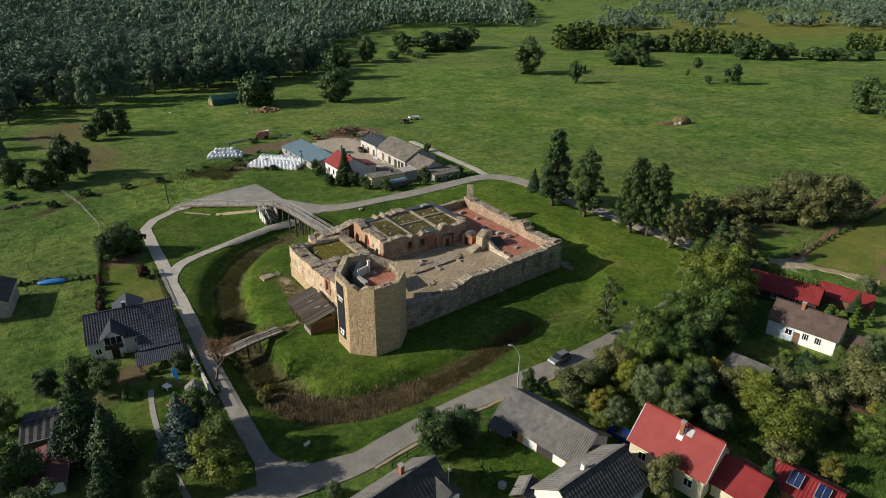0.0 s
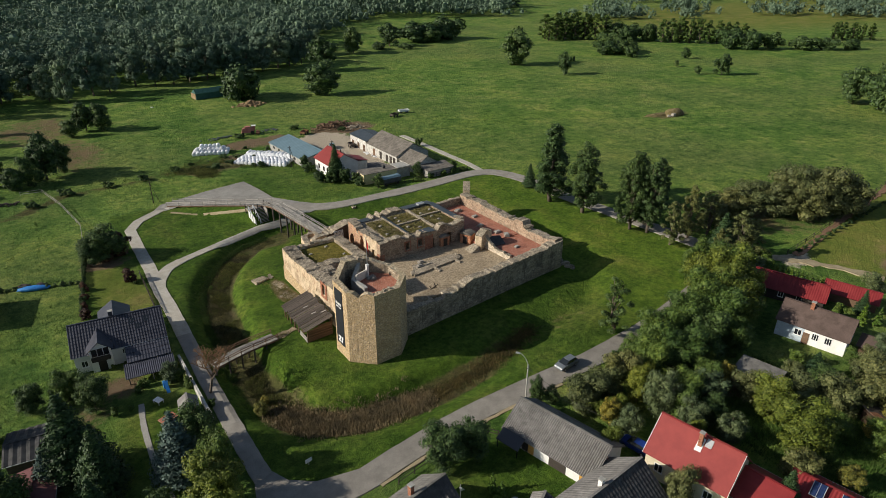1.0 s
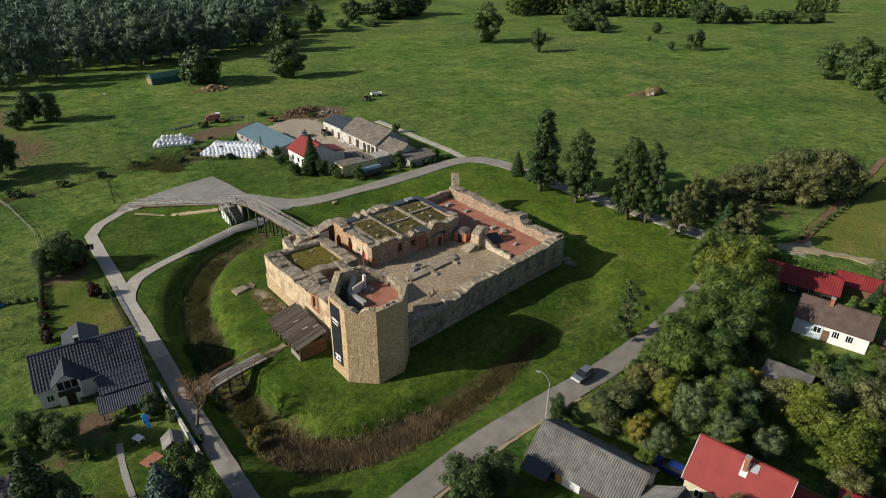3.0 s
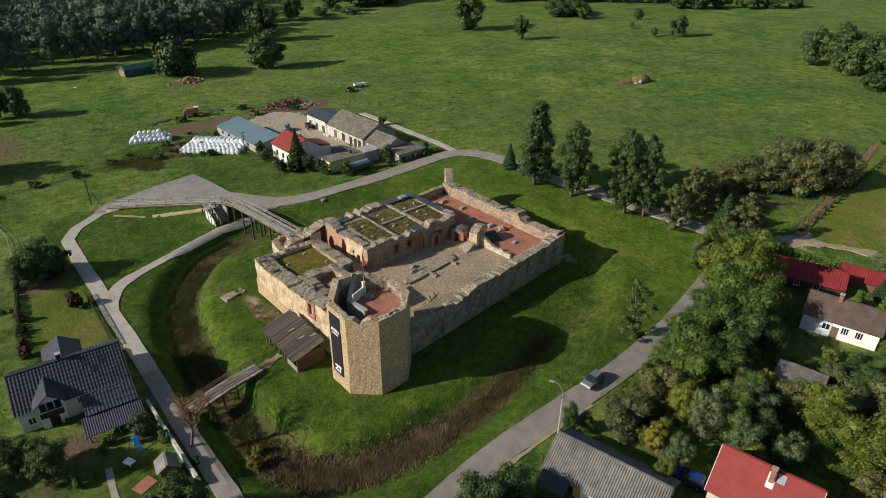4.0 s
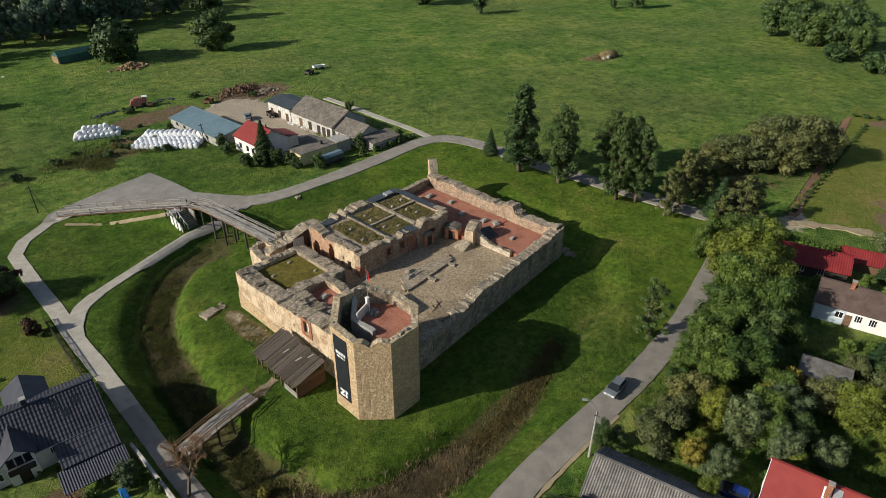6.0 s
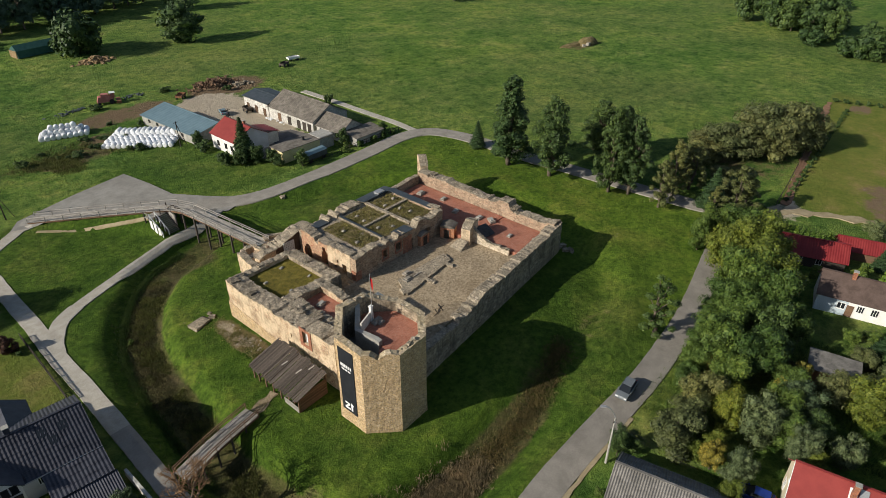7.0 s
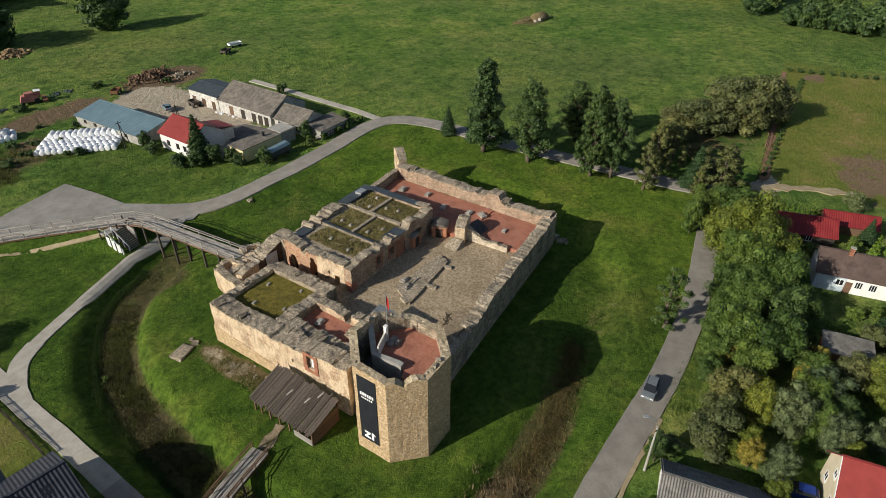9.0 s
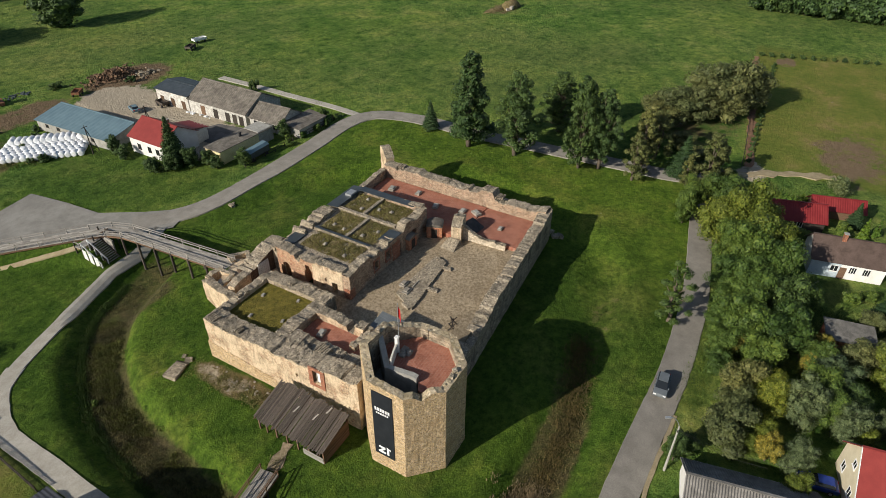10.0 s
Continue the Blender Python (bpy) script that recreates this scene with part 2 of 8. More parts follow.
PARAPET = masonry("parapet_rubble", [(0.36, 0.28, 0.18), (0.5, 0.41, 0.28), (0.43, 0.35, 0.22), (0.57, 0.49, 0.36)], (0.5, 0.42, 0.3), 0.3, (0.2, 0.16, 0.075), 0.7, speck=0.7, relief=0.08)
BRICK_RED = masonry("red_brick", [(0.34, 0.13, 0.07), (0.44, 0.18, 0.1), (0.29, 0.10, 0.06)], (0.42, 0.27, 0.2), 0.16, (0.2, 0.1, 0.07), 0.4)
WARM_BRICK = masonry("patched_brick", [(0.42, 0.2, 0.12), (0.5, 0.34, 0.2), (0.38, 0.16, 0.1), (0.55, 0.42, 0.28)], (0.5, 0.36, 0.25), 0.3, (0.22, 0.13, 0.09), 0.45)
PALE_RUBBLE = masonry("pale_rubble", [(0.5, 0.42, 0.31), (0.62, 0.54, 0.42), (0.56, 0.47, 0.36), (0.68, 0.6, 0.48)], (0.6, 0.52, 0.4), 0.4, (0.3, 0.25, 0.18), 0.4)
def tiled(name, c1, c2, joint, size=0.34):
    """Small square clay tiles with paler joints."""
    m, nt, b = base_material(name, 0.85, 0, 0.25)
    co = place_coord(nt)
    br = node(nt, "ShaderNodeTexBrick", Scale=1 / size)
    br.inputs["Color1"].default_value, br.inputs["Color2"].default_value, br.inputs["Mortar"].default_value = (*c1, 1), (*c2, 1), (*joint, 1)
    br.inputs["Brick Width"].default_value, br.inputs["Row Height"].default_value, br.inputs["Mortar Size"].default_value = 1.0, 1.0, 0.05
    wire(nt, co, br.inputs["Vector"])
    c = mix(nt, ramp(nt, noise_tex(nt, co, 0.5, 5, 0.7), [(0.45, (0, 0, 0)), (0.7, (0.6,) * 3)]), br.outputs["Color"], tuple(v * 0.5 for v in c1))
    c = mix(nt, 0.5, c, ramp(nt, noise_tex(nt, co, 5.0, 4, 0.7), [(0.35, (0.7, 0.7, 0.7)), (0.65, (1.25, 1.25, 1.25))]), "MULTIPLY")
    wire(nt, c, b.inputs["Base Color"])
    bumped(nt, b, br.outputs["Fac"], 0.3, -0.02)
    return m


TERRACOTTA = tiled("terracotta_paving", (0.33, 0.12, 0.075), (0.42, 0.17, 0.11), (0.40, 0.24, 0.18))
COURT = plain("courtyard_gravel", (0.225, 0.172, 0.105), (0.44, 0.352, 0.24), 2.6, 0.2, 0.95, bump=0.9, dist=0.08, tint=0.65, grain=0.9)
MOSS = plain("moss_bed", (0.13, 0.115, 0.02), (0.27, 0.22, 0.045), 1.3, 0.4, 0.95, bump=1.0, dist=0.3, tint=0.5, grain=0.7)
DRY_MOSS = plain("dry_sedum_bed", (0.16, 0.125, 0.05), (0.30, 0.235, 0.115), 1.0, 0.4, 0.95, bump=1.0, dist=0.3, tint=0.5, grain=0.7)
ZINC = plain("dark_zinc_sheet", (0.06, 0.075, 0.085), (0.10, 0.115, 0.125), 0.6, 0.3, 0.45, 0.4, bump=0.05)
ZINC_PALE = plain("blue_grey_sheet", (0.16, 0.18, 0.19), (0.22, 0.24, 0.25), 0.8, 0.3, 0.5, 0.3, bump=0.05)
PALE_PLASTER = plain("pale_plaster", (0.62, 0.58, 0.5), (0.74, 0.7, 0.62), 1.2, 0.4, 0.9, bump=0.1, tint=0.3)
GREY_CONCRETE = plain("grey_concrete", (0.30, 0.29, 0.26), (0.42, 0.41, 0.37), 1.2, 0.4, 0.9, bump=0.15, tint=0.3)
WHITE_WALL = plain("white_render", (0.74, 0.72, 0.68), (0.82, 0.8, 0.77), 0.8, 0.3, 0.9, bump=0.05, tint=0.15, grain=0.1)
CREAM_WALL = plain("cream_render", (0.62, 0.55, 0.38), (0.7, 0.63, 0.46), 0.8, 0.3, 0.9, bump=0.05, tint=0.2, grain=0.1)
YELLOW_WALL = plain("yellow_render", (0.6, 0.52, 0.27), (0.68, 0.6, 0.34), 0.8, 0.3, 0.9, bump=0.05, tint=0.3)
BLUE_WALL = plain("pale_blue_render", (0.46, 0.54, 0.58), (0.54, 0.61, 0.65), 0.8, 0.3, 0.9, bump=0.05, tint=0.2)
OLD_RENDER = plain("weathered_render", (0.4, 0.38, 0.34), (0.68, 0.66, 0.61), 1.6, 0.5, 0.95, bump=0.4, tint=0.5, grain=0.7)
RED_ROOF = plain("red_sheet_roof", (0.225, 0.034, 0.03), (0.265, 0.043, 0.037), 0.7, 0.2, 0.65, bump=0.04, tint=0.12, grain=0.1)
DARK_RED_ROOF = plain("deep_red_roof", (0.2, 0.02, 0.022), (0.25, 0.032, 0.032), 0.7, 0.2, 0.5, bump=0.04, tint=0.2, grain=0.1)
BLACK_ROOF = plain("graphite_tile_roof", (0.036, 0.038, 0.05), (0.062, 0.065, 0.082), 1.0, 0.2, 0.4, bump=0.1, tint=0.2, grain=0.1)
SLATE_ROOF = plain("grey_slate_roof", (0.11, 0.105, 0.095), (0.2, 0.19, 0.17), 1.4, 0.35, 0.8, bump=0.3, tint=0.5)
DARK_SLATE = plain("dark_slate_roof", (0.04, 0.04, 0.04), (0.085, 0.083, 0.08), 1.4, 0.35, 0.75, bump=0.3, tint=0.4)
ETERNIT = plain("grey_corrugated_sheet", (0.15, 0.142, 0.13), (0.265, 0.25, 0.23), 1.0, 0.25, 0.85, bump=0.15, tint=0.5)
BROWN_ROOF = plain("brown_felt_roof", (0.075, 0.052, 0.042), (0.12, 0.084, 0.07), 0.8, 0.2, 0.8, bump=0.08, tint=0.3)
BLUE_ROOF = plain("blue_grey_sheet_roof", (0.135, 0.215, 0.255), (0.175, 0.265, 0.305), 0.5, 0.15, 0.5, bump=0.05, tint=0.25, grain=0.1)
OLD_TILE = plain("old_fibre_roof", (0.13, 0.115, 0.095), (0.24, 0.215, 0.18), 1.0, 0.4, 0.9, bump=0.4, tint=0.6)
GREY_WOOD = timber("weathered_planks", (0.05, 0.042, 0.036), (0.135, 0.112, 0.092))
BROWN_WOOD = timber("brown_boards", (0.10, 0.06, 0.038), (0.19, 0.12, 0.075))
PALE_WOOD = timber("bleached_timber", (0.25, 0.23, 0.20), (0.40, 0.375, 0.335))
DARK_WOOD = timber("dark_boards", (0.03, 0.026, 0.023), (0.075, 0.062, 0.05))
RUST_TWIG = timber("reddish_twigs", (0.24, 0.14, 0.075), (0.42, 0.26, 0.14))
BARK = timber("bark", (0.07, 0.055, 0.04), (0.16, 0.13, 0.10), (6, 6, 0.8))
STEEL = plain("galvanised_steel", (0.42, 0.43, 0.43), (0.52, 0.53, 0.53), 2, 0.5, 0.45, 0.6, bump=0.05)
RUST = plain("rusty_iron", (0.16, 0.075, 0.04), (0.28, 0.13, 0.07), 1.5, 0.5, 0.85)
SCRAP = plain("rusty_scrap", (0.09, 0.055, 0.035), (0.24, 0.15, 0.09), 1.6, 0.5, 0.9, tint=0.6, grain=0.8)
MAUVE_ROOF = plain("dull_red_sheet", (0.12, 0.045, 0.045), (0.17, 0.07, 0.068), 1.0, 0.3, 0.7, bump=0.1, tint=0.3)
PINK_PAINT = plain("faded_red_paint", (0.36, 0.13, 0.11), (0.46, 0.19, 0.16), 1.5, 0.5, 0.7)
WRAP = plain("white_silage_wrap", (0.72, 0.74, 0.76), (0.84, 0.85, 0.86), 1.6, 0.5, 0.35, bump=0.25, tint=0.12)
GREEN_TARP = plain("green_tarpaulin", (0.03, 0.10, 0.085), (0.055, 0.15, 0.125), 0.6, 0.3, 0.6, bump=0.4, dist=0.2)
BLUE_TARP = plain("blue_tarpaulin", (0.02, 0.17, 0.5), (0.05, 0.27, 0.64), 1.0, 0.4, 0.5, bump=0.4, dist=0.1)
STRAW = plain("old_straw", (0.26, 0.17, 0.085), (0.42, 0.3, 0.17), 1.2, 0.4, 0.95, bump=1.0, dist=0.2, grain=0.7)
STONE_GREY = plain("grey_stone", (0.25, 0.225, 0.19), (0.4, 0.36, 0.3), 2.0, 0.6, 0.9, bump=0.4, grain=0.7)
BLACK_CLOTH = plain("dark_banner_cloth", (0.012, 0.015, 0.02), (0.02, 0.024, 0.03), 1, 0.4, 0.7, bump=0.05)
WHITE_INK = plain("white_print", (0.75, 0.75, 0.75), (0.8, 0.8, 0.8), 1, 0.4, 0.7, bump=0.0, tint=0.05)
RED_CLOTH = plain("red_flag_cloth", (0.6, 0.03, 0.03), (0.7, 0.05, 0.05), 1, 0.4, 0.7, bump=0.05)
CAR_PAINT = plain("silver_grey_car_paint", (0.16, 0.18, 0.19), (0.19, 0.21, 0.22), 1, 0.4, 0.35, 0.3, spec=0.5, bump=0.0, tint=0.05, grain=0.1)
BLUE_PAINT = plain("blue_car_paint", (0.015, 0.04, 0.2), (0.02, 0.05, 0.26), 1, 0.4, 0.3, 0.2, spec=0.5, bump=0.0, grain=0.1)
RUBBER = plain("tyre_rubber", (0.015, 0.015, 0.015), (0.03, 0.03, 0.03), 3, 1, 0.8)
ORANGE_DOOR = plain("orange_door_paint", (0.5, 0.27, 0.06), (0.6, 0.34, 0.09), 1, 0.5, 0.6, bump=0.05)
WHITE_TRIM = plain("white_painted_trim", (0.72, 0.72, 0.7), (0.8, 0.8, 0.78), 1, 0.5, 0.5, bump=0.02, tint=0.1)
SOLAR = plain("solar_cell_glass", (0.012, 0.02, 0.06), (0.02, 0.035, 0.09), 4, 1, 0.15, spec=0.6, bump=0.0, grain=0.1)
GLASS_DARK, _nt, _b = base_material("window_glass", 0.08, 0, 0.6)
_b.inputs["Base Color"].default_value = (0.02, 0.024, 0.028, 1)
LEAF_BROAD = foliage("broad_leaves", (0.036, 0.068, 0.015), (0.068, 0.112, 0.022), (0.122, 0.170, 0.036))
LEAF_DARK = foliage("dark_leaves", (0.027, 0.052, 0.019), (0.052, 0.09, 0.028), (0.09, 0.137, 0.04))
LEAF_LIME = foliage("yellow_green_leaves", (0.062, 0.085, 0.012), (0.115, 0.142, 0.02), (0.19, 0.205, 0.034))
LEAF_GOLD = foliage("turning_leaves", (0.085, 0.088, 0.02), (0.17, 0.155, 0.032), (0.29, 0.24, 0.048))
LEAF_GREY = foliage("grey_green_leaves", (0.052, 0.075, 0.035), (0.092, 0.120, 0.057), (0.148, 0.178, 0.09))
LEAF_OLIVE = foliage("olive_leaves", (0.07, 0.08, 0.03), (0.122, 0.13, 0.05), (0.185, 0.185, 0.078))
LEAF_BIRCH = foliage("light_open_leaves", (0.075, 0.085, 0.028), (0.125, 0.135, 0.045), (0.19, 0.19, 0.075))
NEEDLE = foliage("dark_needles", (0.017, 0.042, 0.017), (0.035, 0.070, 0.024), (0.062, 0.104, 0.038))
NEEDLE_BLUE = foliage("blue_needles", (0.043, 0.072, 0.065), (0.080, 0.123, 0.116), (0.131, 0.181, 0.174))
LEAF_RED = foliage("copper_leaves", (0.03, 0.012, 0.01), (0.055, 0.022, 0.016), (0.09, 0.04, 0.025))
HEDGE = foliage("hedge_leaves", (0.045, 0.085, 0.012), (0.085, 0.145, 0.018), (0.13, 0.2, 0.03))
REED = foliage("brown_reeds", (0.18, 0.125, 0.075), (0.28, 0.195, 0.12), (0.4, 0.28, 0.18), 0.8, 0.5, 0.5)
MUD_REED = foliage("dark_sparse_reeds", (0.05, 0.042, 0.022), (0.09, 0.075, 0.034), (0.15, 0.12, 0.055), 0.8)
MARSH_TUFT = foliage("marsh_grass", (0.1, 0.092, 0.036), (0.165, 0.14, 0.06), (0.26, 0.2, 0.1), 0.8, 0.5, 0.5)
MOAT_WEED = foliage("olive_moat_weeds", (0.07, 0.082, 0.02), (0.12, 0.128, 0.034), (0.19, 0.175, 0.055), 0.8, 0.5, 0.6)
NETTLE = foliage("nettles", (0.034, 0.064, 0.017), (0.06, 0.105, 0.026), (0.095, 0.15, 0.038), 0.8)
DRY_TUFT = foliage("dry_roof_grass", (0.10, 0.095, 0.03), (0.19, 0.17, 0.06), (0.33, 0.28, 0.12), 0.8)
MOSS_TUFT = foliage("moss_and_sedum", (0.09, 0.085, 0.012), (0.19, 0.165, 0.022), (0.32, 0.25, 0.04), 0.8, 0.5, 0.45)
GRASS_TUFT = foliage("rough_grass", (0.035, 0.07, 0.012), (0.065, 0.115, 0.02), (0.11, 0.15, 0.035), 0.8)
# Leaf colours lightened and blued: distance haze put into the base colour.
FOREST = foliage("hazed_woodland_leaves", (0.078, 0.122, 0.092), (0.108, 0.16, 0.116), (0.15, 0.205, 0.142), 0.7, 0.055, 0.55)


# ---- building helpers ----
class Geo:
    """Vertices and faces gathered for one mesh."""

    def __init__(self):
        self.v, self.f = [], []

    def add(self, verts, faces):
        k = len(self.v)
        self.v += [tuple(p) for p in verts]
        self.f += [tuple(i + k for i in f) for f in faces]
        return self

    def box(self, x0, x1, y0, y1, z0, z1):
        return self.prism([(x0, y0), (x1, y0), (x1, y1), (x0, y1)], z0, z1)

    def prism(self, ring, z0, z1, top=None):
        n = len(ring)
        top = top or ring
        lo = [(x, y, z0) for x, y in ring]
        hi = [(x, y, z1) for x, y in top]
        sides = [(i, (i + 1) % n, n + (i + 1) % n, n + i) for i in range(n)]
        return self.add(lo + hi, [tuple(reversed(range(n))), tuple(range(n, 2 * n))] + sides)

    def slab(self, a, b, c, d, thick):
        """A board whose upper face is a, b, c, d (anticlockwise from above)."""
        p = [Vector(q) for q in (a, b, c, d)]
        nrm = (p[1] - p[0]).cross(p[3] - p[0]).normalized() * thick
        q = [v - nrm for v in p]
        return self.add(p + q, [(0, 1, 2, 3), (7, 6, 5, 4), (0, 4, 5, 1), (1, 5, 6, 2), (2, 6, 7, 3), (3, 7, 4, 0)])

    def beam(self, a, b, w, h=None, n=4):
        """A bar of n sides from a to b."""
        a, b = Vector(a), Vector(b)
        d = (b - a).normalized()
        up = Vector((0, 0, 1)) if abs(d.z) < 0.95 else Vector((0, 1, 0))
        s = d.cross(up).normalized()
        u = s.cross(d).normalized()
        h = h or w
        k = [((i + 0.5) * 2 * math.pi / n) for i in range(n)]
        r = 1 / math.cos(math.pi / n) / 2 if n == 4 else 0.5
        ring = [s * (math.cos(t) * w * r) + u * (math.sin(t) * h * r) for t in k]
        vs = [a + o for o in ring] + [b + o for o in ring]
        return self.add(vs, [tuple(range(n)), tuple(reversed(range(n, 2 * n)))] + [(i, n + i, n + (i + 1) % n, (i + 1) % n) for i in range(n)])

    def cone(self, a, b, r0, r1, n=8):
        a, b = Vector(a), Vector(b)
        d = (b - a).normalized()
        up = Vector((0, 0, 1)) if abs(d.z) < 0.95 else Vector((0, 1, 0))
        s = d.cross(up).normalized()
        u = s.cross(d)
        vs = []
        for p, r in ((a, r0), (b, r1)):
            vs += [p + (s * math.cos(2 * math.pi * i / n) + u * math.sin(2 * math.pi * i / n)) * r for i in range(n)]
        return self.add(vs, [tuple(range(n)), tuple(reversed(range(n, 2 * n)))] + [(i, n + i, n + (i + 1) % n, (i + 1) % n) for i in range(n)])

    def lump(self, c, size, rnd, seg=6, rings=4, rough=0.18):
        """An uneven stone-like lump."""
        vs, fs = [], []
        for j in range(1, rings):
            ph = math.pi * j / rings
            for i in range(seg):
                th = 2 * math.pi * i / seg
                k = 1 + rnd.uniform(-rough, rough)
                vs.append((c[0] + size[0] * k * math.sin(ph) * math.cos(th), c[1] + size[1] * k * math.sin(ph) * math.sin(th), c[2] - size[2] * k * math.cos(ph)))
        vs += [(c[0], c[1], c[2] - size[2]), (c[0], c[1], c[2] + size[2])]
        lo, hi = len(vs) - 2, len(vs) - 1
        for j in range(rings - 2):
            for i in range(seg):
                fs.append((j * seg + i, j * seg + (i + 1) % seg, (j + 1) * seg + (i + 1) % seg, (j + 1) * seg + i))
        for i in range(seg):
            fs.append((lo, (i + 1) % seg, i))
            fs.append((hi, (rings - 2) * seg + i, (rings - 2) * seg + (i + 1) % seg))
        return self.add(vs, fs)

    def stone(self, c, size, rnd, turn=0.0):
        """A rough block: a box with its corners knocked about."""
        vs = []
        ct, st_ = math.cos(turn), math.sin(turn)
        for sz in (-1, 1):
            for sx, sy in ((-1, -1), (1, -1), (1, 1), (-1, 1)):
                k = 0.5 * (1 - (0.22 if sz > 0 else 0.0) * rnd.random())
                x, y = sx * size[0] * k * rnd.uniform(0.8, 1.05), sy * size[1] * k * rnd.uniform(0.8, 1.05)
                vs.append((c[0] + x * ct - y * st_, c[1] + x * st_ + y * ct, c[2] + sz * size[2] * 0.5 * rnd.uniform(0.75, 1.1)))
        return self.add(vs, [(3, 2, 1, 0), (4, 5, 6, 7), (0, 1, 5, 4), (1, 2, 6, 5), (2, 3, 7, 6), (3, 0, 4, 7)])


def mesh_of(name, geo, material, smooth=False):
    me = bpy.data.meshes.new(name)
    me.from_pydata(geo.v, [], geo.f)
    me.materials.append(material)
    if smooth:
        me.polygons.foreach_set("use_smooth", [True] * len(me.polygons))
    me.update()
    return me


def part(name, geo, material, parent, label="", smooth=False):
    ob = new(name, mesh_of(name, geo, material, smooth))
    ob.parent = parent
    return tagged(ob, label)


def thing(name, label, category, m=None, group="", kind=""):
    ob = new(name)
    ob.empty_display_size = 0.5
    if m is not None:
        ob.matrix_world = m
    return tagged(ob, label, category, group, kind)


def structure(name, geo, material, label, category, smooth=False):
    return tagged(new(name, mesh_of(name, geo, material, smooth)), label, category, "", "structure")


def loose_mesh(name, q, material):
    """A mesh of loose faces from an array faces x corners x 3."""
    n, k = q.shape[:2]
    me = bpy.data.meshes.new(name)
    me.vertices.add(k * n)
    me.vertices.foreach_set("co", np.ascontiguousarray(q, dtype=np.float32).ravel())
    me.loops.add(k * n)
    me.loops.foreach_set("vertex_index", np.arange(k * n, dtype=np.int32))
    me.polygons.add(n)
    me.polygons.foreach_set("loop_start", np.arange(0, k * n, k, dtype=np.int32))
    me.materials.append(material)
    me.update(calc_edges=True)
    me.validate()
    return me


# ---- ground ----
def smooth(t):
    t = np.clip(t, 0, 1)
    return t * t * (3 - 2 * t)


def line_distance(x, y, line):
    """Distance from points to a broken line, and how far along it (0 to 1) the nearest place is."""
    best, along = np.full(np.shape(x), 1e9), np.zeros(np.shape(x))
    n = len(line) - 1
    for i in range(n):
        (ax, ay), (bx, by) = line[i], line[i + 1]
        dx, dy = bx - ax, by - ay
        t = np.clip(((x - ax) * dx + (y - ay) * dy) / (dx * dx + dy * dy), 0, 1)
        d = np.hypot(x - ax - t * dx, y - ay - t * dy)
        along = np.where(d < best, (i + t) / n, along)
        best = np.minimum(best, d)
    return best, along


MOAT = [(61, 145.6), (52.6, 144.6), (46, 142.4), (38.5, 139.6), (32.2, 133.4), (27.6, 125.5), (25.1, 116.5), (23.8, 105), (22.9, 93), (23.4, 82.0), (26.6, 75.4), (33, 71.9), (42, 70.7), (50, 70.3), (57, 70.9), (66, 73.0), (76, 76.6)]
SWALE = [(66, 73.0), (78, 73.6), (88, 77.5), (96, 85), (101, 96), (102.5, 109), (99, 123), (91, 134), (78, 141.5), (61, 145.6)]
CASTLE_MID = (64.0, 103.0)


def moat_side(x, y, line=MOAT):
    """Signed distance from the line: positive on the outer bank."""
    best, side = np.full(np.shape(x), 1e9), np.zeros(np.shape(x))
    for (ax, ay), (bx, by) in zip(line, line[1:]):
        dx, dy = bx - ax, by - ay
        t = np.clip(((x - ax) * dx + (y - ay) * dy) / (dx * dx + dy * dy), 0, 1)
        d = np.hypot(x - ax - t * dx, y - ay - t * dy)
        out = np.sign((x - ax) * dy - (y - ay) * dx)
        side = np.where(d < best, out * d, side)
        best = np.minimum(best, d)
    return side


def height(x, y):
    x, y = np.asarray(x, float), np.asarray(y, float)
    z = -1.55 + 0.0098 * np.clip(x, -150, 250) - 0.0117 * np.clip(y, -100, 300)
    d, k = line_distance(x, y, MOAT)
    depth = 2.0 * smooth((k - 0.0) / 0.08 + 0.25) * (1 - 0.75 * smooth((k - 0.74) / 0.2))
    bank = np.where(moat_side(x, y) > 0, smooth((d - 2.0) / 4.7), smooth((d - 2.3) / 2.6))
    z = z - depth * (1 - bank)
    # a shallow swale goes on round the far side, with a low outer bank
    d, k = line_distance(x, y, SWALE)
    fade = smooth(k / 0.12) * (1 - smooth((k - 0.9) / 0.1))
    z = z - 0.75 * fade * np.exp(-(d / 3.0) ** 2)
    outer = moat_side(x, y, SWALE)
    z = z + 0.4 * fade * np.exp(-((outer - 5.5) / 2.2) ** 2)
    # the castle's island swells a little above its moat
    r = np.hypot((x - CASTLE_MID[0]) / 46, (y - CASTLE_MID[1]) / 40)
    z = z + 0.35 * (1 - smooth((r - 0.6) / 0.35))
    # earth ramp under the bridge's western arm
    d, k = line_distance(x, y, [(48.6, 156.8), (31.0, 177.6)])
    z = np.maximum(z, 0.1 - 3.2 * k - 0.7 * np.maximum(0, d - 1.6))
    return z


def hz(x, y):
    return float(height(x, y))


def ellipse(x, y, cx, cy, rx, ry, soft=0.35):
    r = np.hypot((x - cx) / rx, (y - cy) / ry)
    return 1 - smooth((r - 1 + soft) / (2 * soft))


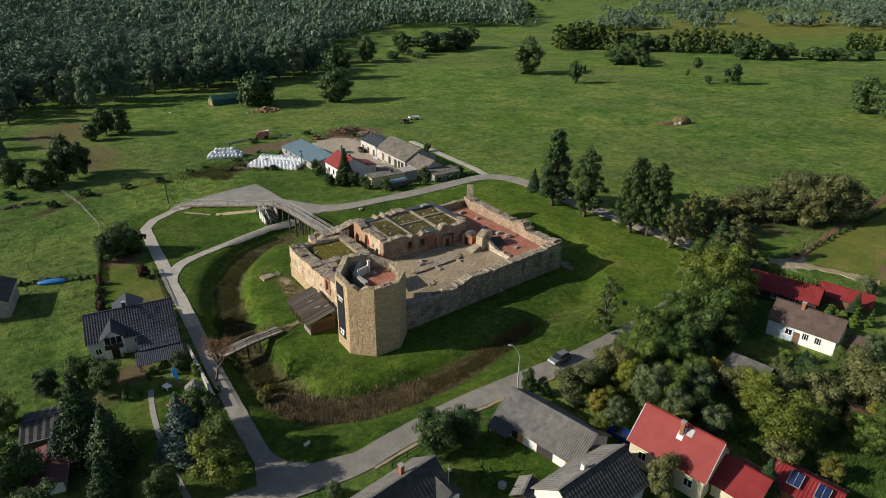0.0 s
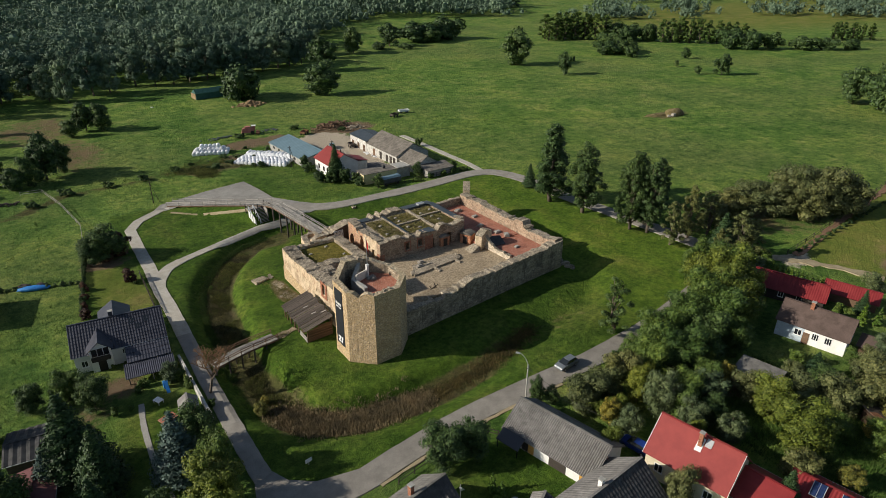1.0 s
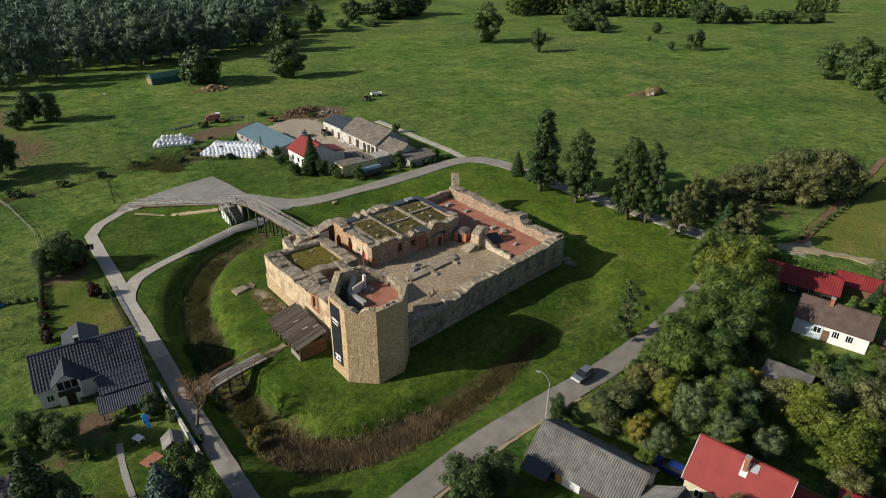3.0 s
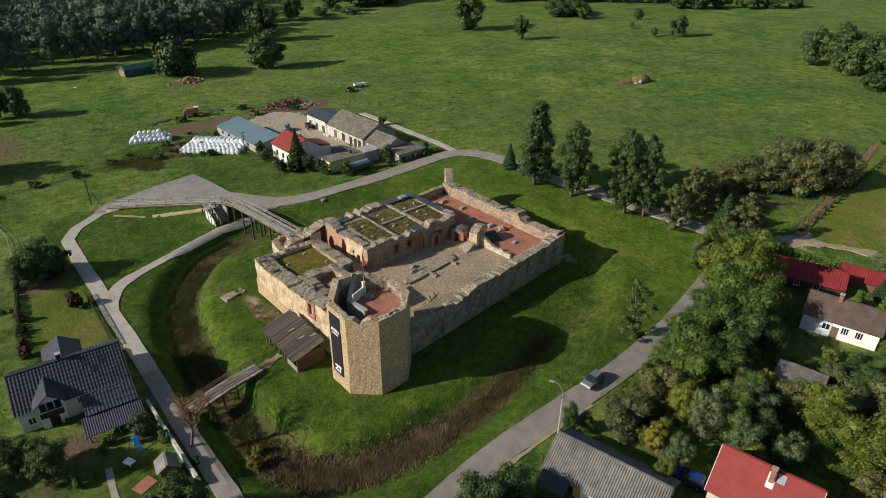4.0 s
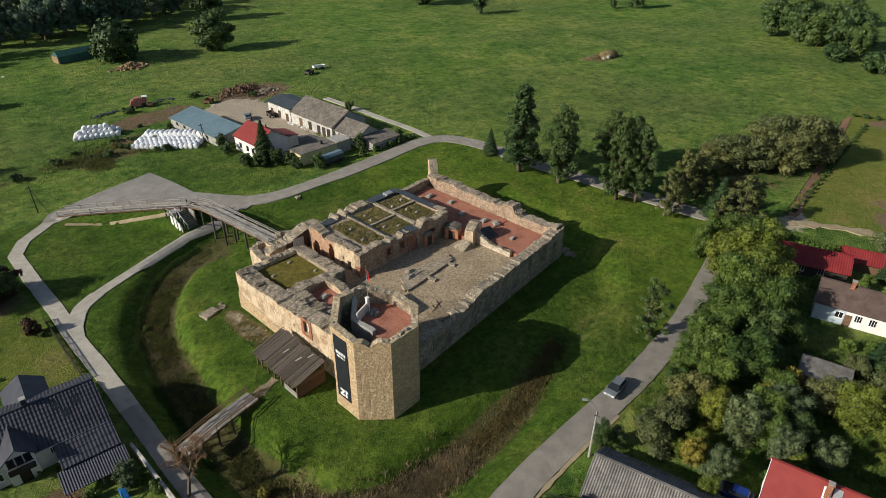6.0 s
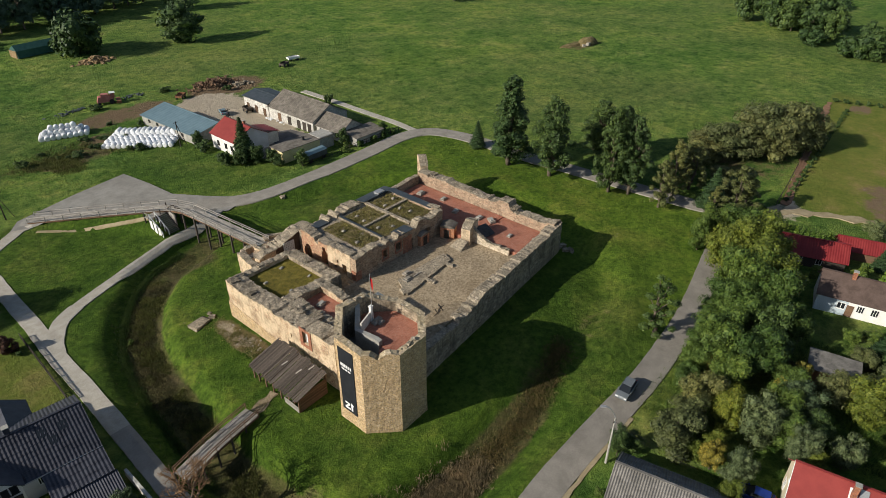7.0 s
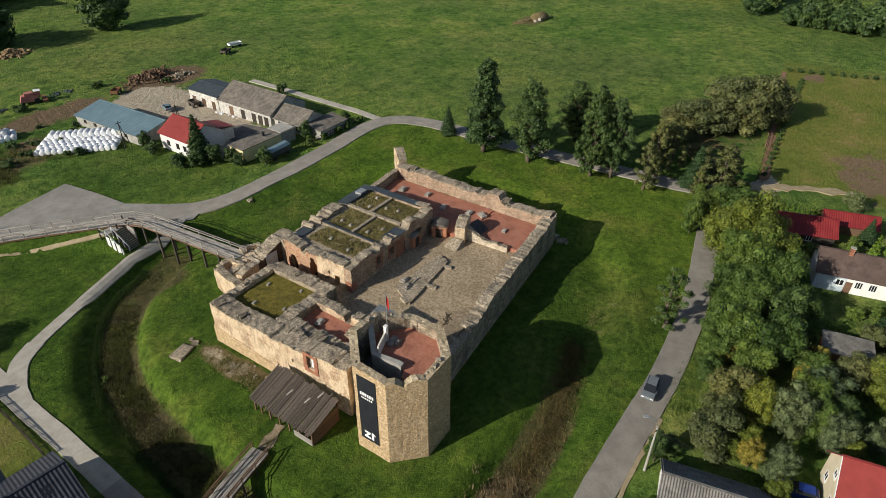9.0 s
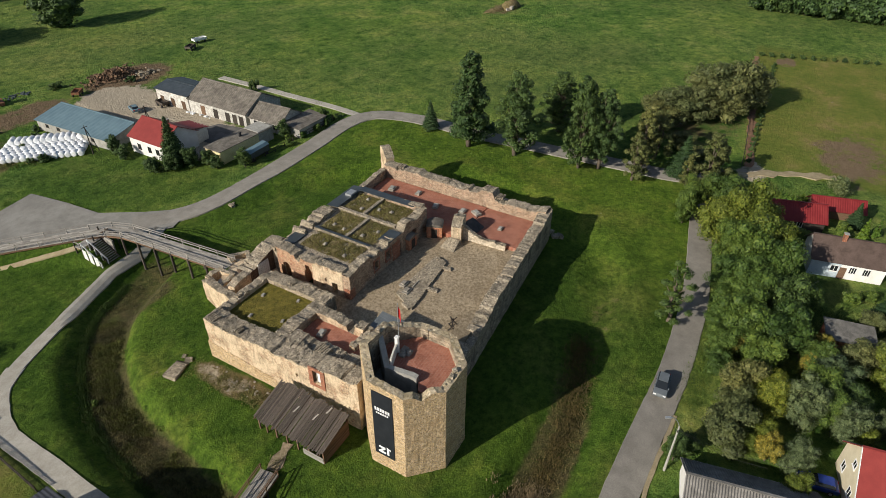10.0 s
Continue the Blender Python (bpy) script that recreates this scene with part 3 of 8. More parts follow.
def build_ground():
    def steps(spans):
        out = [spans[0][0]]
        for a, b, s in spans:
            n = max(1, round((b - a) / s))
            out += [a + (b - a) * (i + 1) / n for i in range(n)]
        return np.array(out)
    xs = steps([(-900, -300, 100), (-300, -60, 20), (-60, -14, 4), (-14, 95, 1), (95, 150, 2.5), (150, 320, 8), (320, 800, 24), (800, 2600, 90)])
    ys = steps([(-700, -60, 80), (-60, 20, 8), (20, 62, 2), (62, 160, 1), (160, 260, 2.5), (260, 420, 8), (420, 900, 24), (900, 2800, 95)])
    X, Y = np.meshgrid(xs, ys)
    Z = height(X, Y)
    rough = np.array([noise.noise((x * 0.16, y * 0.16, 3.1)) for x, y in zip(X.ravel(), Y.ravel())]).reshape(X.shape)
    near_flat = smooth((np.hypot(X - 62, Y - 105) - 88) / 30)
    Z = Z + 0.05 * rough + 0.2 * near_flat * rough
    far = smooth((Y - 420) / 500)
    Z = Z + far * 6.0 * rough
    ny, nx = X.shape
    idx = np.arange(nx * ny).reshape(ny, nx)
    faces = np.stack([idx[:-1, :-1], idx[:-1, 1:], idx[1:, 1:], idx[1:, :-1]], -1).reshape(-1, 4)
    me = bpy.data.meshes.new("ground")
    me.from_pydata(np.stack([X, Y, Z], -1).reshape(-1, 3).tolist(), [], faces.tolist())
    me.materials.append(GROUND)
    me.polygons.foreach_set("use_smooth", [True] * len(me.polygons))
    d, k = line_distance(X, Y, MOAT)
    island = ((X > 15.5) & (X < 124) & (Y > 60) & (Y < 178) & ((X < 57) | (Y < 152))).astype(float)
    lawn = np.maximum(island, np.maximum(ellipse(X, Y, 9, 127, 6, 22), ellipse(X, Y, 8, 82, 7, 12)))
    lawn = np.maximum(lawn, ellipse(X, Y, 44, 48, 10, 8))
    lawn = np.maximum(lawn, 0.7 * ellipse(X, Y, 70, 176, 26, 20, 0.2))
    ms = moat_side(X, Y)
    # Lusher east lawn, plus sunlight put into the moat's inner bank colour.
    lush_sunlit = lawn * np.maximum(smooth((X - 80) / 16), 0.5 * smooth((-ms - 2.6) / 1.0) * (1 - smooth((-ms - 6.0) / 3.0)) * (1 - smooth((k - 0.8) / 0.1)))
    wet = smooth((k - 0.03) / 0.05) * (1 - smooth((d - 2.5) / 1.2)) * (1 - smooth((k - 0.84) / 0.12))
    wet = np.maximum(wet, 0.9 * ellipse(X, Y, 43, 137.6, 7, 2.6, 0.4))
    ditch, _ = line_distance(X, Y, [(-60, 186), (-13, 193), (-5, 193), (9, 204.5), (24, 204.5), (42, 208.5), (58, 203)])
    wet = np.maximum(wet, 0.8 * (1 - smooth((ditch - 1.0) / 2.5)))
    dry = np.maximum.reduce([0.82 * ellipse(X, Y, 14, 250, 11, 22, 0.6), 0.82 * ellipse(X, Y, 8, 294, 15, 24, 0.6), 0.75 * ellipse(X, Y, 229, 163, 14, 5), 0.8 * ellipse(X, Y, 51, 205, 13, 7),
                             0.75 * ellipse(X, Y, 24, 81, 4, 7), 0.7 * ellipse(X, Y, 160, 75, 20, 10),
                             0.95 * ellipse(X, Y, 37.6, 111, 2.2, 9), 0.3 * ellipse(X, Y, 71, 74, 8, 3), 0.25 * ellipse(X, Y, 78.5, 72.6, 3.5, 2.5)])
    dirt = np.maximum.reduce([0.95 * ellipse(X, Y, 74, 226, 16, 7), 0.9 * ellipse(X, Y, 62, 212, 8, 4), ellipse(X, Y, 108, 226, 14, 9), 0.85 * ellipse(X, Y, 153, 42, 14, 8, 0.6), ellipse(X, Y, 9.8, 82.5, 1.8, 2.2),
                              ellipse(X, Y, 214, 62, 6, 3), 0.95 * ellipse(X, Y, 84, 44, 4, 5), ellipse(X, Y, 10, 149, 6, 3) * 0.8, 0.8 * ellipse(X, Y, 4.5, 99, 4, 3.5, 0.5), 0.7 * ellipse(X, Y, -2, 94, 6, 4, 0.5)])
    yard = np.maximum.reduce([ellipse(X, Y, 93, 190, 8, 26, 0.2), ellipse(X, Y, 90, 170, 9, 8, 0.2), ellipse(X, Y, 95, 213, 11, 12, 0.25), 0.66 * ellipse(X, Y, 37.4, 113, 1.8, 6.5, 0.6), 0.9 * ellipse(X, Y, 136, 60, 5, 3.5, 0.5)])
    mown = smooth((X - 137) / 2) * (1 - smooth((X - 222) / 3)) * (1 - smooth((Y - 61.5 - 0.105 * (X - 138)) / 1.5)) * smooth((Y - 20) / 8)
    mown = np.maximum(mown, 0.55 * smooth((X - 5.0) / 1.5) * smooth((16.0 - X) / 1.5) * smooth((Y - 119) / 2) * smooth((147.5 - Y) / 1.5))
    mown = np.maximum(mown, ellipse(X, Y, 820, 430, 320, 130))
    for n, a in (("lawn", lawn), ("lush_sunlit", lush_sunlit), ("mown", mown), ("wet", wet), ("dry", dry), ("dirt", dirt), ("yard", yard)):
        me.attributes.new(n, "FLOAT", "POINT").data.foreach_set("value", a.ravel().astype(np.float32))
    me.update()
    tagged(new("ground", me), "rolling green meadow and mown grass with a dry moat", "ground", "", "structure")


build_ground()


def straight_points(line, step=1.2):
    """The given broken line in short steps."""
    p = [Vector(q) for q in line]
    out = []
    for a, b in zip(p, p[1:]):
        n = max(1, int((b - a).length / step))
        out += [a.lerp(b, j / n) for j in range(n)]
    return out + [p[-1]]


def curve_points(line, step=1.2):
    """A smooth line through the given places."""
    p = [Vector(q) for q in line]
    p = [2 * p[0] - p[1]] + p + [2 * p[-1] - p[-2]]
    out = []
    for i in range(1, len(p) - 2):
        n = max(2, int((p[i + 1] - p[i]).length / step))
        for j in range(n):
            t = j / n
            out.append(0.5 * ((2 * p[i]) + (p[i + 1] - p[i - 1]) * t + (2 * p[i - 1] - 5 * p[i] + 4 * p[i + 1] - p[i + 2]) * t * t + (3 * p[i] - p[i - 1] - 3 * p[i + 1] + p[i + 2]) * t ** 3))
    return out + [p[-2]]


def sheet_line(name, line, width, lift, material, label, category, ragged=0.04, bent=False):
    """A road or path draped on the ground, with uneven edges and a rim that goes into the ground."""
    pts = (straight_points if bent else curve_points)([(*q, 0) for q in line])
    g, n = Geo(), len(pts)
    rnd = random.Random(len(name) + n)
    offs = (-0.5, -0.46, -0.2, 0.2, 0.46, 0.5)
    for i, p in enumerate(pts):
        d = (pts[min(i + 1, n - 1)] - pts[max(i - 1, 0)]).normalized()
        s = Vector((d.y, -d.x, 0))
        j = [rnd.uniform(-ragged, ragged), rnd.uniform(-ragged, ragged)]
        for k, o in enumerate(offs):
            q = p + s * (o * width + (j[0] if k < 2 else j[1] if k > 3 else 0))
            g.v.append((q.x, q.y, hz(q.x, q.y) + (lift if 0 < k < 5 else lift - 0.4)))
    m = len(offs)
    for i in range(n - 1):
        for k in range(m - 1):
            g.f.append((i * m + k, i * m + k + 1, (i + 1) * m + k + 1, (i + 1) * m + k))
    return structure(name, g, material, label, category)


E_ROAD = [(4, 62.3), (17.8, 60.9), (25.2, 59.6), (32.9, 60.5), (43.3, 61.5), (52, 61.5), (61.5, 61.1), (69, 60.8), (77.1, 61), (88.3, 61.8), (103.5, 64.3), (115, 66.5), (126, 69)]
N_ROAD = [(57, 158), (61.5, 154.6), (66, 151.8), (72, 150.3), (82, 149.8), (99, 150), (113, 150.6), (120.5, 147.8), (123.6, 140), (124.2, 131), (123.5, 121), (124.2, 108), (124.8, 95), (125.3, 85), (125.8, 75), (128, 66)]
W_PATH = [(16.1, 58), (16.1, 75.4), (16.4, 95.5), (16.9, 109), (17.2, 120), (17.25, 130), (17.8, 140), (18.1, 155), (18.6, 166), (21.5, 171), (28, 176), (34, 176.5)]
sheet_line("road", E_ROAD, 4.3, 0.15, ASPHALT, "narrow worn grey asphalt lane past the castle", "road")
sheet_line("road", N_ROAD, 5.2, 0.17, ASPHALT, "grey lane between the castle and the farm", "road")
sheet_line("road", [(118.6, 150), (119.8, 160), (120.2, 173.6), (120.8, 187), (121, 202)], 2.4, 0.14, PATH, "pale farm track behind the long barn", "track")
sheet_line("path", W_PATH[3:], 2.8, 0.13, PATH, "pale gravel path along the moat", "path", 0.05, True)
sheet_line("path", W_PATH[:4], 2.8, 0.125, ASPHALT, "worn grey lane between garden wall and moat", "path", 0.05, True)
sheet_line("path", [(17.4, 130.5), (18.6, 134.5), (21.2, 138.6), (24.6, 140.8)], 2.9, 0.125, PATH, "pale gravel where two paths meet", "path", 0.06)
sheet_line("path", [(23.4, 140.2), (27.2, 141.8), (36.2, 145.2), (45.4, 148.6), (52, 149.6), (59, 152.5)], 2.3, 0.15, PATH, "pale gravel path to the wooden bridge", "path", 0.05, True)
sheet_line("path", [(30, 98.0), (31.8, 98.3), (33.9, 98.9)], 1.5, 0.07, COURT, "short trodden stony path to the shelter", "path", 0.3)
sheet_line("path", [(30, 172.5), (36, 166), (44, 158), (47, 155)], 0.7, 0.16, VERGE, "trodden sandy footpath in the grass", "path")
sheet_line("verge", [(28, 57.5), (33, 58.15), (43.3, 59.15), (52, 59.2), (58, 58.95), (62, 58.8)], 0.55, 0.12, VERGE, "sandy shoulder of the asphalt lane", "verge", 0.1)
sheet_line("path", [(6.3, 93), (5.6, 88), (5.2, 80), (5.4, 72), (5.8, 66)], 0.9, 0.07, PAVING, "narrow grey garden path", "path", 0.05)


sheet_line("verge", [(137.6, 61.2), (146, 62), (170, 65.0), (190, 67.2), (215, 70.2)], 1.6, 0.2, SOIL, "strip of bare reddish soil along the field fence", "soil strip", 0.4)
sheet_line("path", [(127.4, 68.4), (131, 65.4), (134, 61.5), (137.4, 55.5), (139.6, 50), (141.4, 44.5)], 2.4, 0.16, VERGE, "worn sandy track into the field", "track", 0.7)


def flat_area(name, ring, lift, material, label, category):
    """A paved or gravelled patch draped on the ground."""
    me = bpy.data.meshes.new(name)
    bm = bmesh.new()
    bm.faces.new([bm.verts.new((x, y, 0)) for x, y in ring])
    bmesh.ops.triangulate(bm, faces=bm.faces[:])
    bmesh.ops.subdivide_edges(bm, edges=bm.edges[:], cuts=5, use_grid_fill=True)
    for v in bm.verts:
        v.co.z = hz(v.co.x, v.co.y) + lift
    bm.to_mesh(me)
    bm.free()
    me.materials.append(material)
    tagged(new(name, me), label, category, "", "structure")


flat_area("parking_area", [(26.5, 176.5), (29, 180), (42, 183.5), (54.2, 185.6), (55.6, 176), (56.3, 167), (61, 159.5), (66.5, 152.5), (60, 150.5), (53, 155.5), (46, 163.5), (38, 170.5), (32, 174)], 0.15, PAVING, "grey gravel parking area beside the wooden bridge", "parking area")
flat_area("farm_apron", [(88.4, 168.2), (88.8, 178), (92, 180.5), (97.5, 178), (99.0, 168.4)], 0.12, DARK_APRON, "dark concrete apron between the farm buildings", "apron")
flat_area("junction", [(12.5, 59.4), (13.8, 63.5), (14.7, 67), (17.5, 68), (18.6, 65.4), (21.5, 63.0), (27, 61.7), (27, 58.8), (20, 58.2)], 0.165, ASPHALT, "pale sandy apron where path and lane meet", "road junction")


# ---- castle ruin ----
def ruin_wall(name, a, b, thick, zb, tops, material, label, parent=None, openings=(), step=0.32, rough=0.08, jag=0.18, cap=COPING, stones=1.0, seed=1):
    """A ruined wall from a to b (its middle line): tops is its crest as (metres along, height); openings (from, to, sill, head) go right through."""
    rnd = random.Random(seed)
    a, b = Vector((*a, 0)), Vector((*b, 0))
    length = (b - a).length
    d = (b - a) / length
    nrm = Vector((-d.y, d.x, 0))
    ns = max(2, round(length / step))
    top_s, top_z = zip(*tops)
    course, cuts, s = [], [], 0.0
    while s < length:
        cuts.append(s)
        course.append(rnd.uniform(-1, 1) * jag * 0.75 - (rnd.uniform(0.25, 0.6) if rnd.random() < 0.12 and jag > 0.15 else 0))
        s += rnd.uniform(0.5, 2.4)
    crest = [float(np.interp(length * i / ns, top_s, top_z)) + course[int(np.searchsorted(cuts, length * i / ns, "right")) - 1] + 0.35 * jag * noise.noise((i * 1.1, seed * 3.1, 5)) for i in range(ns + 1)]
    nz = max(2, math.ceil((max(crest) - zb) / step))
    g, t = Geo(), Geo()
    ids = {}

    def vert(side, i, j):
        key = (side, i, j)
        if key not in ids:
            s, z = length * i / ns, min(zb + j * step, crest[i])
            p = a + d * s + nrm * (side * thick / 2)
            k = rough * (noise.noise((p.x * 0.8 + seed, p.y * 0.8, z * 0.8)) + 0.7 * noise.noise((p.x * 2.3, p.y * 2.3, z * 2.3)))
            p = p + nrm * (k * side)
            ids[key] = len(g.v)
            g.v.append((p.x, p.y, z))
        return ids[key]

    def gone(i, j):
        if i < 0 or i >= ns or j < 0:
            return False
        if zb + j * step >= max(crest[i], crest[i + 1]) - 1e-6:
            return True
        s, z = length * (i + 0.5) / ns, zb + (j + 0.5) * step
        return any(o[0] < s < o[1] and o[2] < z < o[3] for o in openings)

    def hollow(i, j):
        s, z = length * (i + 0.5) / ns, zb + (j + 0.5) * step
        return any(o[0] < s < o[1] and o[2] < z < o[3] for o in openings)
    for i in range(ns):
        for j in range(nz):
            if gone(i, j):
                continue
            g.f.append((vert(-1, i, j), vert(-1, i + 1, j), vert(-1, i + 1, j + 1), vert(-1, i, j + 1)))
            g.f.append((vert(1, i + 1, j), vert(1, i, j), vert(1, i, j + 1), vert(1, i + 1, j + 1)))
            if i == 0 or hollow(i - 1, j):
                g.f.append((vert(1, i, j), vert(-1, i, j), vert(-1, i, j + 1), vert(1, i, j + 1)))
            if i == ns - 1 or hollow(i + 1, j):
                g.f.append((vert(-1, i + 1, j), vert(1, i + 1, j), vert(1, i + 1, j + 1), vert(-1, i + 1, j + 1)))
            if hollow(i, j + 1):
                g.f.append((vert(-1, i, j + 1), vert(-1, i + 1, j + 1), vert(1, i + 1, j + 1), vert(1, i, j + 1)))
            if j > 0 and hollow(i, j - 1):
                g.f.append((vert(1, i, j), vert(1, i + 1, j), vert(-1, i + 1, j), vert(-1, i, j)))
    # crest: an uneven strip across the thickness, with loose stones bedded on it
    across = max(3, round(thick / 0.45))
    for i in range(ns + 1):
        for k in range(across + 1):
            u = k / across * 2 - 1
            over = 1.0 + 0.05 / max(thick, 0.3)
            p = a + d * (length * i / ns) + nrm * (u * over * thick / 2 + rough * rnd.uniform(-1, 1))
            inside = 0.0 if abs(u) == 1 else 0.14 * (noise.noise((p.x * 1.3, p.y * 1.3, seed)) + 0.4)
            t.v.append((p.x, p.y, crest[i] + 0.012 + inside))
    w = across + 1
    for i in range(ns):
        for k in range(across):
            t.f.append((i * w + k, (i + 1) * w + k, (i + 1) * w + k + 1, i * w + k + 1)[::-1])
    at = [length * i / ns for i in range(ns + 1)]
    turn = math.atan2(d.y, d.x)
    for sd in (-1, 1):
        s = rnd.uniform(0, 0.6)
        while s < length - 0.2:
            run = rnd.uniform(0.25, 0.6)
            if rnd.random() < 0.55 * min(1, stones):
                deep = min(thick * 0.45, rnd.uniform(0.28, 0.6))
                p = a + d * s + nrm * (sd * (thick / 2 - deep * 0.45 + rnd.uniform(-0.02, 0.07)))
                t.stone((p.x, p.y, float(np.interp(s, at, crest)) + rnd.uniform(-0.08, 0.05)), (run, deep, rnd.uniform(0.12, 0.26)), rnd, turn + rnd.uniform(-0.35, 0.35))
            s += run * rnd.uniform(0.9, 1.5)
    for _ in range(int(length * thick * 1.5 * stones)):
        s, u = rnd.uniform(0, length), rnd.uniform(-0.5, 0.5) * thick
        p = a + d * s + nrm * u
        z = float(np.interp(s, at, crest))
        k = rnd.uniform(0.16, 0.42)
        t.stone((p.x, p.y, z + 0.03), (k, k * rnd.uniform(0.5, 0.9), rnd.uniform(0.06, 0.17)), rnd, rnd.uniform(0, 3))
    ob = new(name, mesh_of(name, g, material))
    ob.parent = parent
    tagged(ob, label)
    if parent is None:
        tagged(ob, "", "castle wall", "", "structure")
    part("coping", t, cap, ob, "weathered grey coping of loose stones")
    return ob


def slab_floor(name, ring, z0, z1, material, label, parent=None, kind="structure"):
    g = Geo().prism(ring, z0, z1)
    ob = new(name, mesh_of(name, g, material))
    ob.parent = parent
    return tagged(ob, label, "" if parent else "floor", "", "" if parent else kind)


def octagon(cx, cy, ap):
    h = ap * math.tan(math.pi / 8)
    return [(cx - ap, cy - h), (cx - h, cy - ap), (cx + h, cy - ap), (cx + ap, cy - h), (cx + ap, cy + h), (cx + h, cy + ap), (cx - h, cy + ap), (cx - ap, cy + h)]


TX, TY, TAP, TTOP = 43.0, 86.2, 5.65, 11.2


def tower():
    rnd = random.Random(5)
    t = thing("octagonal_tower", "eight-sided tan stone tower with roof terrace and dark banner", "tower", pose(TX, TY, -2.3))
    off = -(-2.3)
    outer, inner = octagon(0, 0, TAP), octagon(0, 0, TAP - 0.95)
    crest = [11.3, 11.2, 11.2, 11.25, 11.2, 12.3, 12.8, 11.6]

    def crest_at(f, u, x, y):
        z = crest[f] * (1 - u) + crest[(f + 1) % 8] * u + off + 0.16 * noise.noise((x * 1.1, y * 1.1, 6)) + 0.07 * noise.noise((x * 3, y * 3, 2))
        if f == 0:
            z -= 0.75 * max(0, 1 - abs(u - 0.42) / 0.22)
        return z
    g = Geo()
    # outside: rows of slightly uneven stonework, face by face, foot a little wider
    for f in range(8):
        p, q = Vector((*outer[f], 0)), Vector((*outer[(f + 1) % 8], 0))
        nx, nz = 14, 34
        n = (q - p).normalized().cross(Vector((0, 0, 1)))
        k0 = len(g.v)
        for i in range(nx + 1):
            u = i / nx
            o = p.lerp(q, u)
            zt = crest_at(f, u, o.x, o.y)
            for j in range(nz + 1):
                z = -1.2 + (zt + 1.2) * j / nz
                k = 0.05 * noise.noise((p.x + u * 9 + f * 5, z * 0.9, f)) + 0.035 * noise.noise((u * 25, z * 3, f + 9))
                k *= 0 if i in (0, nx) else 1
                c = p.lerp(q, u) * (1 + 0.02 * max(0, 1 - z / 4)) + n * k
                g.v.append((c.x, c.y, z))
        for i in range(nx):
            for j in range(nz):
                a = k0 + i * (nz + 1) + j
                g.f.append((a, a + nz + 1, a + nz + 2, a + 1))
    shell = part("wall", g, TOWER_STONE, t, "tan rubble stonework with pale mortar")
    bm = bmesh.new()
    bm.from_mesh(shell.data)
    bmesh.ops.remove_doubles(bm, verts=bm.verts[:], dist=0.02)
    bm.to_mesh(shell.data)
    bm.free()
    # parapet: crest and inner faces
    top = Geo()
    for f in range(8):
        f2 = (f + 1) % 8
        a, b, c, d = outer[f], outer[f2], inner[f2], inner[f]
        n = 14
        k0 = len(top.v)
        for i in range(n + 1):
            u = i / n
            z = crest_at(f, u, a[0] * (1 - u) + b[0] * u, a[1] * (1 - u) + b[1] * u)
            for w in range(4):
                s = w / 3
                x = (a[0] * (1 - u) + b[0] * u) * (1 - s) + (d[0] * (1 - u) + c[0] * u) * s
                y = (a[1] * (1 - u) + b[1] * u) * (1 - s) + (d[1] * (1 - u) + c[1] * u) * s
                top.v.append((x * 1.003, y * 1.003, z + 0.02 + 0.1 * noise.noise((x * 1.5, y * 1.5, 2)) * (1 if 0 < w < 3 else 0.3)))
        for i in range(n):
            for w in range(3):
                q = k0 + i * 4 + w
                top.f.append((q, q + 4, q + 5, q + 1))
        for _ in range(6 if f in (0, 5, 6) else 3):
            u, s = rnd.random(), rnd.uniform(0.1, 0.9)
            x = (a[0] * (1 - u) + b[0] * u) * (1 - s) + (d[0] * (1 - u) + c[0] * u) * s
            y = (a[1] * (1 - u) + b[1] * u) * (1 - s) + (d[1] * (1 - u) + c[1] * u) * s
            top.stone((x, y, crest_at(f, u, x, y) - 0.02), (rnd.uniform(0.25, 0.5), 0.3, rnd.uniform(0.08, 0.16)), rnd, rnd.uniform(0, 3))
    part("parapet_top", top, PARAPET, t, "weathered tan parapet coping with a broken gap")
    lin = Geo()
    floor_z = 9.75 + off
    for f in range(8):
        f2 = (f + 1) % 8
        c, d = inner[f2], inner[f]
        deep = floor_z - (2.6 if f in (5, 6, 7) else 0.1)
        a, b = outer[f], outer[f2]
        for i in range(14):
            u, v = i / 14, (i + 1) / 14
            p, q = (d[0] * (1 - u) + c[0] * u, d[1] * (1 - u) + c[1] * u), (d[0] * (1 - v) + c[0] * v, d[1] * (1 - v) + c[1] * v)
            zp, zq = (crest_at(f, w, a[0] * (1 - w) + b[0] * w, a[1] * (1 - w) + b[1] * w) for w in (u, v))
            lin.add([(*p, deep), (*q, deep), (*q, zq), (*p, zp)], [(1, 0, 3, 2)])
    part("parapet_inside", lin, WALL_STONE, t, "pale rough inner face of the parapet")
    # terrace: everything but the stairwell along the west and north-west
    fl = [(-2.6, -4.5), (1.95, -4.7), (4.7, -1.95), (4.7, 1.95), (1.95, 4.7), (0.5, 4.7), (-0.1, 3.8), (-1.7, 2.1), (-1.3, -0.9), (-1.5, -1.6), (-2.6, -2.2)]
    part("terrace_floor", Geo().prism(fl, floor_z - 0.3, floor_z), TERRACOTTA, t, "terracotta tiled terrace floor")
    part("stairwell_floor", Geo().prism(octagon(0, 0, TAP - 0.9), floor_z - 2.9, floor_z - 2.6), GREY_CONCRETE, t, "shaded stairwell floor")
    # bent wall round the stairwell, rising towards the north
    path_in = [(-1.2, -1.5, 0.75), (-1.15, -0.8, 0.75), (-1.6, 2.1, 0.8), (0.0, 3.75, 1.7), (0.8, 4.65, 2.2)]
